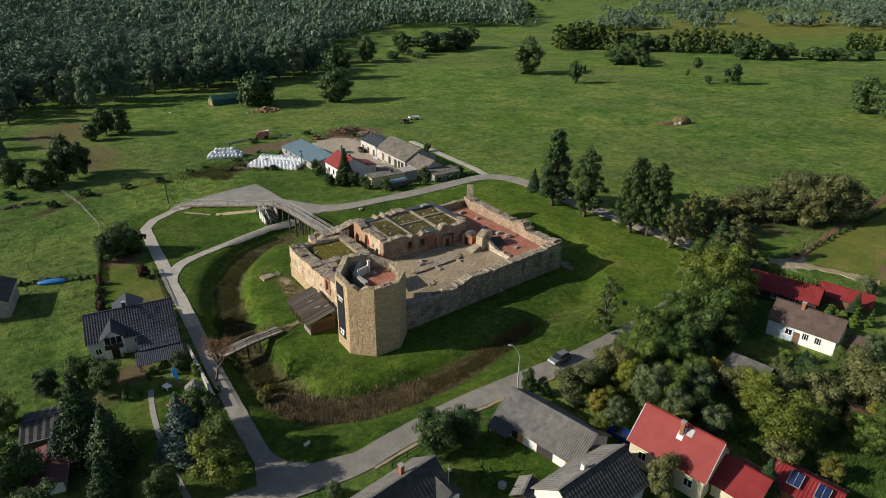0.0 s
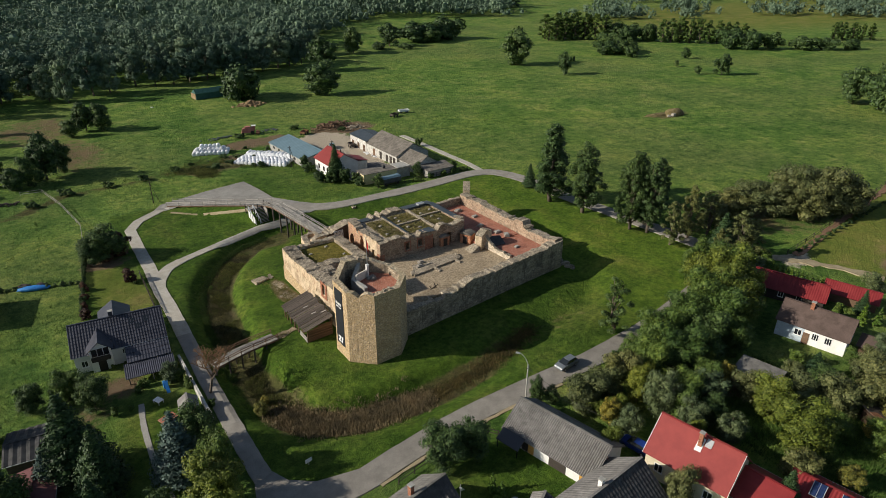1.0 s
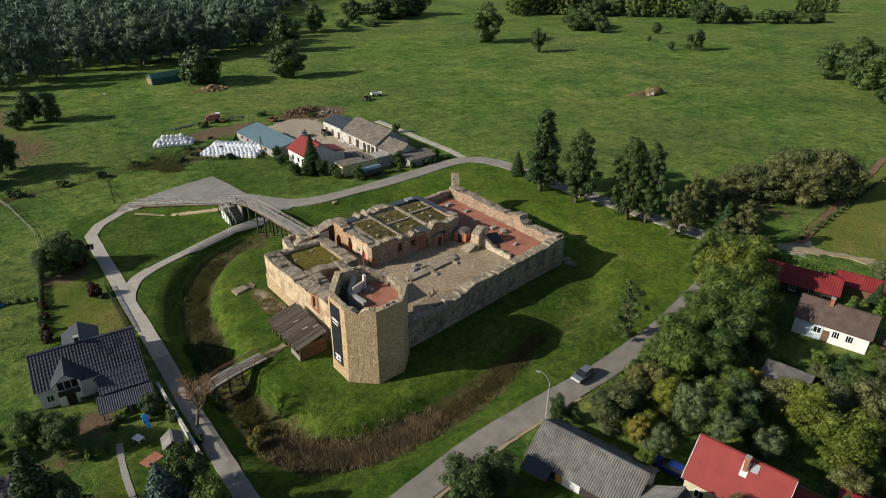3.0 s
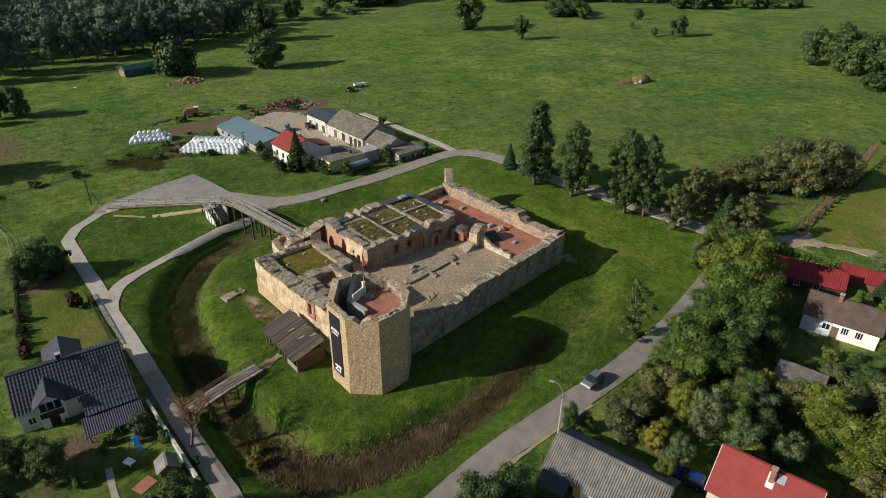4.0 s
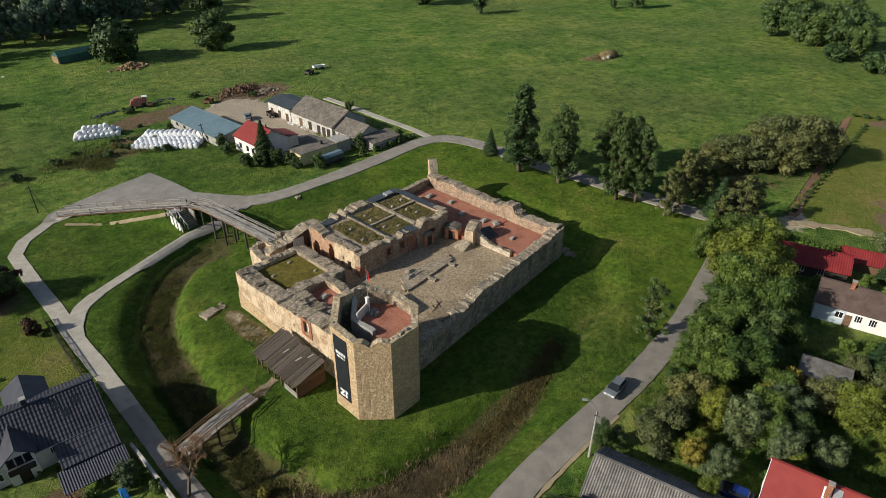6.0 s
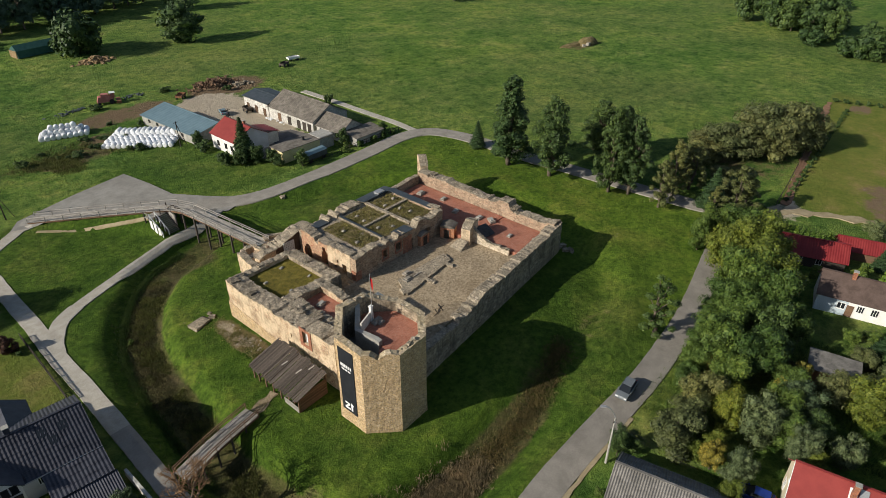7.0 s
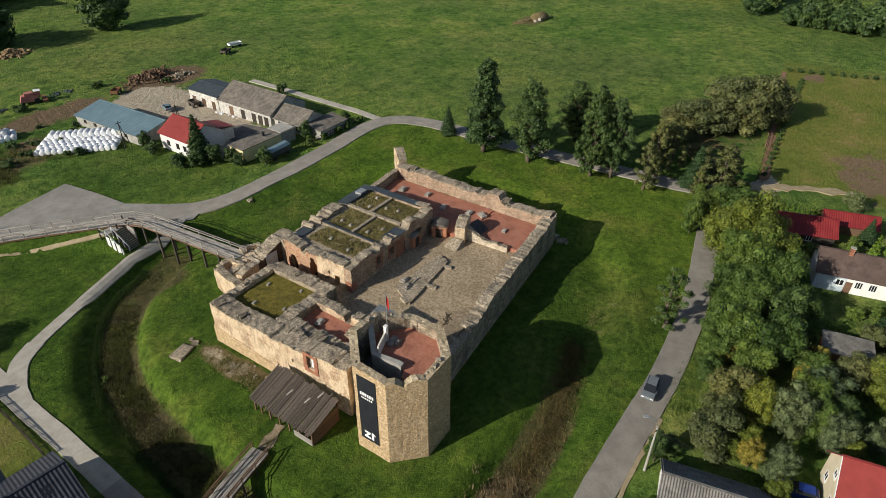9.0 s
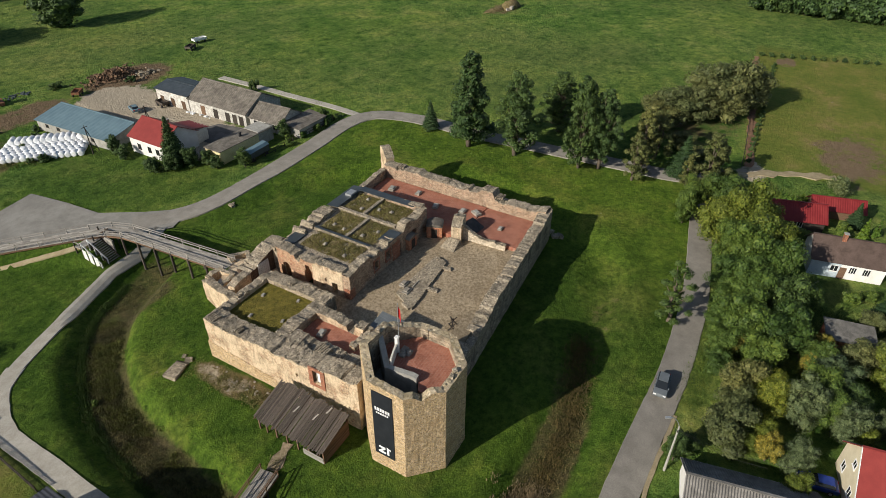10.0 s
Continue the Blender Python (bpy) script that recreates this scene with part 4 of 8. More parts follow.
    path_out = [(-1.9, -1.6, 0.75), (-1.8, -0.85, 0.75), (-2.25, 2.4, 0.8), (-0.5, 4.2, 1.7), (0.3, 4.9, 2.2)]
    b = Geo()
    for i in range(4):
        (ax, ay, az), (bx, by, bz), (cx, cy, cz), (dx, dy, dz) = path_in[i], path_in[i + 1], path_out[i + 1], path_out[i]
        lo = floor_z - 2.6
        b.add([(ax, ay, lo), (bx, by, lo), (cx, cy, lo), (dx, dy, lo), (ax, ay, floor_z + az), (bx, by, floor_z + bz), (cx, cy, floor_z + cz), (dx, dy, floor_z + dz)],
              [(3, 2, 1, 0), (4, 5, 6, 7), (0, 1, 5, 4), (1, 2, 6, 5), (2, 3, 7, 6), (3, 0, 4, 7)])
    part("stairwell_wall", b, GREY_CONCRETE, t, "thick pale rendered stairwell wall")
    slab = Geo().prism([(-1.45, 2.2), (-1.4, 2.0), (0.95, 2.85), (0.9, 3.05)], floor_z - 0.02, floor_z + 1.5)
    part("screen_wall", slab, PALE_PLASTER, t, "white rendered screen wall")
    ch = Geo().box(0.98, 1.38, 2.75, 3.15, floor_z, floor_z + 2.3).box(0.93, 1.43, 2.7, 3.2, floor_z + 2.3, floor_z + 2.38)
    part("pier", ch, WHITE_WALL, t, "white square pier")
    for x, y, s in ((1.2, 2.1, 0.55), (1.75, 2.35, 0.5), (1.6, 1.6, 0.45)):
        k = Geo().box(x - s, x + s, y - s * 0.7, y + s * 0.7, floor_z, floor_z + 0.3)
        k.cone((x, y, floor_z + 0.3), (x, y, floor_z + 0.45), 0.3, 0.22, 10)
        part("stone_vent", k, STONE_GREY, t, "low square stone vent with round cap")
    for x, y in ((0.6, 5.15), (-0.5, 5.2), (-0.2, -5.1), (0.7, -5.0)):
        part("loose_stone", Geo().stone((x, y, (12.5 if y > 0 else 11.3) + off), (0.7, 0.5, 0.4), rnd, rnd.random()), COPING, t, "loose weathered block")
    # banner on the west face
    x = -TAP - 0.09
    bn = part("banner", Geo().box(x, x + 0.05, -0.9, 1.8, 2.35, 12.9), BLACK_CLOTH, t, "tall black cloth banner with white print")
    for y0, y1, z0, z1 in ((-0.55, 1.5, 10.0, 10.5), (-0.35, 1.35, 9.5, 9.78)):
        n = 6
        for i in range(n):
            w = (y1 - y0) / n
            part("print_bar", Geo().box(x - 0.012, x, y0 + i * w + 0.04, y0 + (i + 1) * w - 0.06, z0, z1), WHITE_INK, bn, "white printed bar")
    for ring in ([(1.25, 3.9), (1.25, 3.6), (0.35, 3.6), (0.35, 3.9)], [(0.75, 3.6), (0.35, 3.6), (0.85, 3.05), (1.25, 3.05)], [(1.3, 3.05), (1.3, 2.75), (0.3, 2.75), (0.3, 3.05)], [(0.15, 4.1), (0.15, 2.75), (-0.15, 2.75), (-0.15, 3.75), (-0.4, 3.6), (-0.4, 3.85)]):
        e = Geo().add([(x - 0.012, y, z) for y, z in ring] + [(x, y, z) for y, z in ring], [tuple(reversed(range(len(ring)))), tuple(range(len(ring), 2 * len(ring)))] + [(i, (i + 1) % len(ring), len(ring) + (i + 1) % len(ring), len(ring) + i) for i in range(len(ring))])
        part("print_emblem", e, WHITE_INK, bn, "white printed emblem")
    # flag
    fp = thing("flagpole", "thin steel pole with a small red flag above the tower", "flagpole", pose(TX + 1.0, TY + 2.55, 9.75))
    part("pole", Geo().cone((0, 0, 0), (0, 0, 7.7), 0.06, 0.04, 6), STEEL, fp)
    fg = Geo()
    for i in range(6):
        for k in range(2):
            fg.v.append((0.04 + 0.045 * i, -0.05 * i + 0.09 * math.sin(i * 1.7), 7.6 - 1.5 * k - 0.32 * i))
    fg.f = [(2 * i, 2 * i + 2, 2 * i + 3, 2 * i + 1) for i in range(5)]
    flag = part("flag", fg, RED_CLOTH, fp, "red cloth flag")
    flag.modifiers.new("cloth", "SOLIDIFY").thickness = 0.01


tower()

# the courtyard and the solid ground inside the walls
slab_floor("courtyard", [(44, 90), (52, 86.6), (89, 89.6), (89, 106), (57, 106), (55, 120), (49, 119), (49, 95)], -2.5, 2.2, COURT, "pale trodden gravel courtyard floor")
slab_floor("terrace_upper", [(77.3, 99.6), (88.2, 99.3), (88.2, 121), (77.2, 121)], -2.5, 3.0, TERRACOTTA, "terracotta brick terrace paving")
slab_floor("terrace_lower", [(79.4, 89.2), (88.4, 89.8), (88.3, 99.3), (79.2, 99.3)], -2.5, 2.85, TERRACOTTA, "terracotta brick terrace paving, lower level")

# west range: curtain wall, roof bed over the north block, red terrace
W_BASE = -3.4
ruin_wall("wall_west", (41.4, 92.2), (41.4, 118.2), 2.8, W_BASE, [(0, 6.2), (3, 6.0), (6, 5.6), (8, 4.9), (10, 5.2), (13, 4.7), (20, 4.6), (25, 4.6), (26, 4.9)], PLASTER_STONE, "sunlit plastered rubble curtain wall", seed=2, jag=0.3,
          openings=((5.7, 7.1, 2.9, 5.2), (9.5, 9.95, 2.5, 3.0)))
ruin_wall("wall_range_north", (42.6, 117.9), (52.0, 117.9), 1.3, W_BASE, [(0, 4.5), (9, 4.6)], PLASTER_STONE, "low rubble wall round a mossy roof bed", seed=3)
ruin_wall("wall_range_east", (52.2, 118.4), (52.2, 106.2), 2.1, 1.0, [(0, 4.7), (12, 4.6)], WALL_STONE, "broad rubble wall beside the mossy roof bed", seed=4)
ruin_wall("wall_range_south", (42.6, 107.0), (53.2, 107.0), 2.0, 1.0, [(0, 4.7), (3, 4.9), (8, 4.5), (10.6, 4.6)], WALL_STONE, "broad rubble wall beside the mossy roof bed", seed=5)
slab_floor("roof_bed", [(42.6, 108.0), (51.3, 108.0), (51.3, 117.3), (42.6, 117.3)], -2.0, 3.9, MOSS, "flat roof bed of olive moss")
slab_floor("terrace_range", [(42.6, 93.0), (50.2, 93.0), (50.2, 106.1), (42.6, 106.1)], -2.0, 3.6, TERRACOTTA, "red paved terrace behind the curtain wall")
ruin_wall("wall_terrace_stub", (49.7, 98.0), (49.7, 106.0), 1.5, 1.0, [(0, 5.0), (1.4, 5.1), (1.8, 4.2), (4, 4.4), (5, 5.0), (8, 4.8)], PLASTER_STONE, "broken brick and stone wall stub by the red terrace", seed=6, jag=0.35)
ruin_wall("wall_terrace_cross", (46.4, 98.0), (50.2, 97.6), 0.9, 2.0, [(0, 4.4), (2, 4.6), (4, 5.2)], PLASTER_STONE, "broken stone wall stub on the red terrace", seed=8, jag=0.3)



def west_details():
    g = Geo()
    n = 30
    for i in range(n + 1):
        y = 118.35 - 12.5 * i / n
        zt = 0.8 - 1.3 * i / n + 0.12 * noise.noise((i * 0.6, 0, 3))
        for x, z in ((39.95, -3.4), (39.88, -2.2), (39.9, zt), (40.1, zt + 0.05)):
            g.v.append((x + 0.03 * noise.noise((y * 2, z * 2, 1)), y, z))
    g.f = [(i * 4 + k, i * 4 + k + 1, (i + 1) * 4 + k + 1, (i + 1) * 4 + k) for i in range(n) for k in range(3)]
    structure("wall_plinth", g, TOWER_STONE, "tan coursed stone plinth of the curtain wall", "plinth")
    w = thing("wall_window", "small window in a red rendered surround", "window", pose(39.95, 98.5, 2.9))
    part("surround", Geo().box(-0.06, 0.1, -1.25, -0.62, -0.5, 2.7).box(-0.06, 0.1, 0.62, 1.25, -0.5, 2.7).box(-0.06, 0.1, -0.62, 0.62, 2.25, 2.7).box(-0.06, 0.1, -0.62, 0.62, -0.5, 0.0), BRICK_RED, w, "flat red rendered surround")
    part("shutter", Geo().box(0.25, 0.32, -0.62, 0.1, 0.3, 2.2), WHITE_TRIM, w, "white shutter")
    part("mullion", Geo().box(0.2, 0.35, 0.1, 0.25, 0.0, 2.25), STONE_GREY, w)
    c = thing("sheet_cover", "dark sheeting over broken masonry on the terrace", "cover", pose(81.2, 98.6, 2.9))
    part("sheet", Geo().slab((-1.6, -0.9, 0.5), (1.2, -1.2, 0.3), (1.6, 0.8, 1.0), (-1.5, 1.0, 1.5), 0.1).slab((-1.7, -1.4, 0.1), (1.0, -1.8, 0.1), (1.2, -1.2, 0.35), (-1.6, -0.9, 0.5), 0.1), DARK_SLATE, c, "folded black sheeting")
    part("masonry", Geo().box(-1.4, 1.4, -0.8, 0.8, -0.1, 0.35), COPING, c)


west_details()
def slab_stack(x, y, z, rz, n, w, run, seed):
    """Flat slabs set side by side on edge, as left on the crest by the masons."""
    rnd = random.Random(seed)
    t = thing("slab_stack", "row of flat weathered stone slabs on the crest", "stone slabs", pose(x, y, z, 0, 0, rz), "stone slabs on the crests")
    for i in range(n):
        part("slab", Geo().stone((run * (i - n / 2) / n, rnd.uniform(-0.08, 0.08), 0.12 + rnd.uniform(0, 0.08)), (run / n * 0.72, w * rnd.uniform(0.8, 1.1), 0.4), rnd, rnd.uniform(-0.06, 0.06)), COPING, t)


for x, y, z, rz, n, w, run, seed in ((40.9, 117.3, 4.75, 80, 5, 1.5, 1.7, 1), (42.6, 103.9, 4.55, 92, 6, 1.9, 2.2, 2), (43.5, 100.4, 4.9, 88, 6, 1.7, 2.0, 3), (52.3, 113.4, 4.6, 75, 4, 1.0, 1.2, 4), (41.0, 112.6, 4.55, 85, 3, 1.2, 1.0, 5), (46.5, 118.0, 4.5, 10, 4, 0.9, 1.3, 6),
                                     (89.7, 108.7, 5.05, 90, 4, 1.6, 1.3, 7), (89.6, 97.6, 5.0, 90, 4, 2.0, 1.4, 8), (89.8, 118.6, 5.3, 92, 3, 1.9, 1.2, 9), (89.8, 115.4, 5.2, 88, 3, 1.9, 1.3, 10)):
    slab_stack(x, y, z, rz, n, w, run, seed)
ruin_wall("wall_west_inner", (43.9, 93.4), (43.8, 106.2), 2.5, 1.0, [(0, 5.2), (3, 4.9), (4, 4.4), (6, 4.9), (8, 4.3), (12.8, 4.5)], PLASTER_STONE, "thick broken inner face of the curtain wall", seed=61, jag=0.4)
slab_floor("wall_platform", [(51.5, 86.0), (60.2, 86.6), (62.0, 88.2), (61.0, 88.9), (53.0, 88.5)], -2.5, 3.28, COURT, "trodden sandy platform on the wall top")


def canopy():
    t = thing("sheet_canopy", "blue-grey sheet canopy on steel posts behind the tower", "canopy", pose(0, 0, 0))
    part("sheet", roof_panel((49.6, 92.6, 4.35), (53.6, 92.9, 4.6), (53.8, 98.2, 4.75), (50.4, 98.2, 4.5)), ZINC_PALE, t, "pale blue-grey metal sheet")
    for x, y in ((53.3, 93.3), (53.4, 97.8), (50.7, 97.8)):
        part("post", Geo().cone((x, y, 2.15), (x, y, 4.5), 0.06, 0.06, 8), STEEL, t)


def roof_panel(a, b, c, d):
    """A thin sheet with standing seams."""
    g = Geo().slab(a, b, c, d, 0.05)
    a, b, c, d = (Vector(p) for p in (a, b, c, d))
    for i in range(1, 7):
        g.beam(a.lerp(b, i / 7), d.lerp(c, i / 7), 0.05, 0.08)
    return g


canopy()


def trestle():
    t = thing("wooden_trestle", "old dark timber trestle leaning in the courtyard", "trestle", pose(58.3, 89.6, 2.2, 0, 0, 20))
    for x in (-0.7, 0.7):
        part("leg", Geo().beam((x, -0.5, 0), (x, 0.45, 1.3), 0.12), DARK_WOOD, t)
        part("leg", Geo().beam((x, 0.5, 0), (x, -0.45, 1.3), 0.12), DARK_WOOD, t)
    part("beam", Geo().beam((-1.0, 0, 0.75), (1.0, 0, 0.75), 0.14), GREY_WOOD, t)
    part("brace", Geo().beam((-0.7, -0.45, 0.1), (0.7, 0.4, 1.2), 0.1), GREY_WOOD, t)


trestle()
# long south curtain wall and the east side
ruin_wall("wall_south", (48.4, 85.45), (90.6, 88.85), 1.9, -3.2, [(0, 3.4), (9, 3.3), (14, 3.7), (17, 4.6), (22, 4.3), (30, 4.4), (36, 4.6), (40, 4.7), (42.4, 5.2)], WALL_STONE, "long weathered rubble curtain wall", seed=9, jag=0.28)
ruin_wall("wall_east", (89.7, 88.4), (89.7, 122.0), 2.2, -3.0, [(0, 5.3), (2, 4.9), (4, 4.6), (9.6, 4.8), (10.2, 6.1), (12.3, 6.0), (13.5, 5.2), (17, 5.1), (25, 5.3), (26, 5.8), (27, 5.3), (33.6, 5.4)], HALL_STONE, "pale rubble curtain wall above the terrace", seed=10, jag=0.22)
ruin_wall("wall_pinnacle", (90.5, 121.8), (92.6, 124.6), 1.7, -3.0, [(0, 5.9), (1.2, 6.7), (2.3, 7.4), (3.5, 7.2)], PLASTER_STONE, "tall broken corner pinnacle of brick and stone", seed=11, jag=0.3, step=0.3)
ruin_wall("wall_north_terrace", (77.0, 121.2), (90.6, 122.2), 1.0, -3.0, [(0, 4.4), (13.6, 4.8)], WALL_STONE, "rubble wall closing the terrace", seed=12)
ruin_wall("wall_terrace_low", (78.9, 91.2), (78.5, 99.0), 0.6, 1.8, [(0, 3.3), (4, 3.3), (6, 3.9), (7.8, 5.2)], PALE_RUBBLE, "low pale rendered wall at the courtyard's edge", seed=13, jag=0.15)
ruin_wall("wall_buttress", (76.6, 99.3), (80.2, 100.3), 1.7, 1.8, [(0, 5.4), (1.5, 6.2), (3.6, 5.6)], PLASTER_STONE, "thick stone buttress standing in the courtyard", seed=14, jag=0.3)


def buttress_foot():
    g = Geo().add([(74.0, 98.3, 2.2), (76.2, 97.9, 2.2), (76.2, 100.6, 2.2), (74.2, 101.0, 2.2), (76.1, 98.3, 3.4), (76.1, 100.3, 3.4)],
                  [(0, 1, 4), (0, 4, 5, 3), (3, 5, 2), (1, 2, 5, 4), (3, 2, 1, 0)])
    structure("buttress_foot", g, COPING, "sloping stone foot of the buttress", "buttress")


buttress_foot()


def booth(x, y, rz, w, d, h, label):
    """A small brick stair house with a curved lid and a plank door."""
    t = thing("stair_house", label, "stair house", pose(x, y, 2.15, 0, 0, rz), "brick stair houses")
    part("wall", Geo().box(-w / 2, w / 2, -d / 2, d / 2, 0, h), BRICK_ORANGE, t, "orange-red brick wall")
    r = Geo()
    n = 8
    for s in (-1, 1):
        for i in range(n + 1):
            u = i / n * 2 - 1
            r.v.append((u * (w / 2 + 0.15), s * (d / 2 + 0.12), h + 0.02 + 0.45 * (1 - u * u)))
        for i in range(n + 1):
            u = i / n * 2 - 1
            r.v.append((u * (w / 2 + 0.15), s * (d / 2 + 0.12), h - 0.06))
    m = n + 1
    for i in range(n):
        r.f += [(i, i + 1, 2 * m + i + 1, 2 * m + i), (i, m + i, m + i + 1, i + 1), (2 * m + i, 2 * m + i + 1, 3 * m + i + 1, 3 * m + i)]
    r.f += [(0, 2 * m, 3 * m, m), (n, m + n, 3 * m + n, 2 * m + n)]
    part("lid", r, OLD_TILE, t, "curved grey lid")
    dr = part("door", Geo().box(-0.5, 0.5, -d / 2 - 0.05, -d / 2 + 0.02, 0.05, 1.85), DARK_WOOD, t, "dark plank door")
    part("frame", Geo().box(-0.62, -0.5, -d / 2 - 0.08, -d / 2, 0, 1.95).box(0.5, 0.62, -d / 2 - 0.08, -d / 2, 0, 1.95).box(-0.62, 0.62, -d / 2 - 0.08, -d / 2, 1.85, 2.0), BRICK_RED, dr)


booth(77.0, 103.6, -65, 2.6, 2.2, 2.3, "small orange brick stair house with a curved lid")
booth(71.8, 106.0, 0, 2.2, 2.6, 2.2, "small orange brick stair house against the facade")


def main_building():
    """The roofless hall: thick walls, four sedum beds on the vaults, zinc gutters between them."""
    t = thing("castle_hall", "roofless stone hall with overgrown flat roof beds", "castle building", pose(0, 0, 0))
    X0, X1, Y0, Y1, ZB = 56.6, 77.4, 106.2, 120.4, 1.6
    ruin_wall("south_wall", (X0 - 0.7, Y0), (X1, Y0), 1.5, ZB, [(0, 6.4), (3, 6.7), (7, 6.6), (10, 6.5), (12, 6.0), (14.4, 5.9), (15, 7.0), (16.4, 6.9), (17.5, 6.2), (21, 6.6)], HALL_STONE, "courtyard front of bare stone with brick-framed openings", t, seed=21, jag=0.25,
              openings=((6.1, 7.2, 3.4, 5.0), (9.2, 10.4, 3.4, 5.2), (16.6, 18.0, 2.0, 4.9), (12.6, 13.5, 2.2, 4.4)))
    ruin_wall("west_wall", (X0, Y0 + 0.6), (X0, 112.4), 1.5, ZB, [(0, 6.5), (5, 6.6), (5.6, 6.2)], PLASTER_STONE, "sunlit ochre plastered front with small openings", t, seed=22, jag=0.25,
              openings=((0.9, 2.0, 1.8, 4.2), (2.9, 3.4, 3.8, 4.4), (3.3, 3.9, 2.6, 3.2)))
    ruin_wall("arched_wall", (X0 + 0.25, 112.4), (X0 + 0.25, 119.4), 1.8, ZB, [(0, 6.2), (1.2, 6.0), (3, 6.3), (7, 6.6)], WARM_BRICK, "patched brick front with two deep arched niches", t, seed=27, jag=0.25, step=0.25,
              openings=((0.3, 1.8, 1.6, 4.3), (0.5, 1.6, 4.2, 4.8), (0.75, 1.4, 4.7, 5.3), (4.4, 6.4, 1.6, 3.6), (4.7, 6.1, 3.5, 4.1), (5.0, 5.8, 4.0, 4.4)))
    part("niche_back", Geo().box(X0 + 0.75, X0 + 1.0, 112.4, 118.6, 1.8, 5.5), BRICK_RED, t, "red brick back of the niches")
    ruin_wall("north_wall", (X0, Y1 - 0.6), (X1, Y1 - 0.6), 2.4, -2.8, [(0, 5.6), (4.6, 5.6), (5.0, 6.6), (7.4, 6.7), (7.8, 6.0), (8.4, 6.0), (8.8, 6.7), (12.8, 6.6), (13.2, 5.7), (21, 5.8)], WALL_STONE, "rear wall of weathered rubble", t, seed=23, jag=0.35)
    ruin_wall("east_wall", (X1, Y0), (X1, Y1), 1.3, ZB, [(0, 6.8), (4, 6.4), (14, 6.2)], HALL_STONE, "end wall of bare stone", t, seed=24, jag=0.2)
    part("vault_deck", Geo().box(X0, X1, Y0, Y1, 5.2, 5.95), COPING, t, "stone deck over the vaults")
    part("red_render", Geo().box(66.9, 69.0, Y0 - 0.83, Y0 - 0.7, 2.2, 5.4), BRICK_RED, t, "red rendered patch on the facade")
    part("red_quoin", Geo().box(X0 - 0.86, X0 + 0.35, Y0 - 0.83, Y0 + 0.25, 2.0, 3.9), BRICK_RED, t, "red brick corner quoin")
    for s in (6.1, 9.2):
        x = X0 - 0.7 + s
        f = Geo().box(x - 0.25, x, Y0 - 0.84, Y0 - 0.6, 3.2, 5.3).box(x + 1.15, x + 1.4, Y0 - 0.84, Y0 - 0.6, 3.2, 5.3).box(x - 0.25, x + 1.4, Y0 - 0.85, Y0 - 0.6, 3.1, 3.4).box(x - 0.25, x + 1.4, Y0 - 0.85, Y0 - 0.6, 5.15, 5.45)
        part("window_surround", f, BRICK_RED, t, "brick window surround")
    beds = [(59.0, 63.4, 107.6, 117.4), (64.2, 70.2, 112.6, 117.9), (64.2, 70.2, 107.4, 112.0), (71.0, 76.6, 107.4, 113.5), (71.0, 76.6, 114.2, 118.4)]
    rnd = random.Random(31)
    for x0, x1, y0, y1 in beds:
        g = Geo()
        nx, ny = int((x1 - x0) / 0.35), int((y1 - y0) / 0.35)
        for i in range(nx + 1):
            for j in range(ny + 1):
                x, y = x0 + (x1 - x0) * i / nx, y0 + (y1 - y0) * j / ny
                g.v.append((x, y, 6.02 + 0.22 * noise.noise((x * 0.9, y * 0.9, 4)) + 0.12 * noise.noise((x * 3.1, y * 3.1, 1))))
        g.f = [(i * (ny + 1) + j, (i + 1) * (ny + 1) + j, (i + 1) * (ny + 1) + j + 1, i * (ny + 1) + j + 1) for i in range(nx) for j in range(ny)]
        part("roof_bed", g, DRY_MOSS, t, "bed of dry grass and moss", True)
        for _ in range(2):
            x, y = rnd.uniform(x0 + 1, x1 - 1), rnd.uniform(y0 + 1, y1 - 1)
            v = Geo().box(x - 0.3, x + 0.3, y - 0.25, y + 0.25, 6.0, 6.3).cone((x, y, 6.3), (x, y, 6.42), 0.2, 0.14, 10)
            part("roof_vent", v, STONE_GREY, t, "small pale stone roof vent")
    for x0, x1, y0, y1 in ((63.5, 64.1, 107.2, 118.2), (70.3, 70.9, 107.2, 118.6), (64.1, 70.3, 112.05, 112.55), (70.9, 77.0, 113.55, 114.1)):
        part("roof_wall", Geo().box(x0, x1, y0, y1, 5.9, 6.4), COPING, t, "low stone divider between roof beds")
    for a, b, c, d in (((58.6, 118.2, 6.15), (61.6, 118.2, 6.15), (61.6, 120.4, 6.0), (58.6, 120.3, 6.0)), ((70.2, 118.7, 6.5), (78.0, 118.7, 6.5), (78.0, 121.2, 6.2), (70.2, 121.1, 6.2)),
                       ((76.4, 107.5, 6.75), (78.1, 107.5, 6.6), (78.1, 118.7, 6.6), (76.4, 118.7, 6.75)), ((66.0, 105.3, 6.35), (69.4, 105.3, 6.3), (69.4, 107.5, 6.3), (66.0, 107.5, 6.35)),
                       ((63.55, 107.4, 6.5), (63.95, 107.4, 6.5), (63.95, 118.2, 6.5), (63.55, 118.2, 6.5))):
        part("zinc_cover", Geo().slab(a, b, c, d, 0.08), ZINC, t, "dark grey zinc sheet cover")
    part("skylight", Geo().box(74.2, 75.9, 118.9, 120.2, 6.3, 6.75), STEEL, t, "pale metal roof hatch")


main_building()


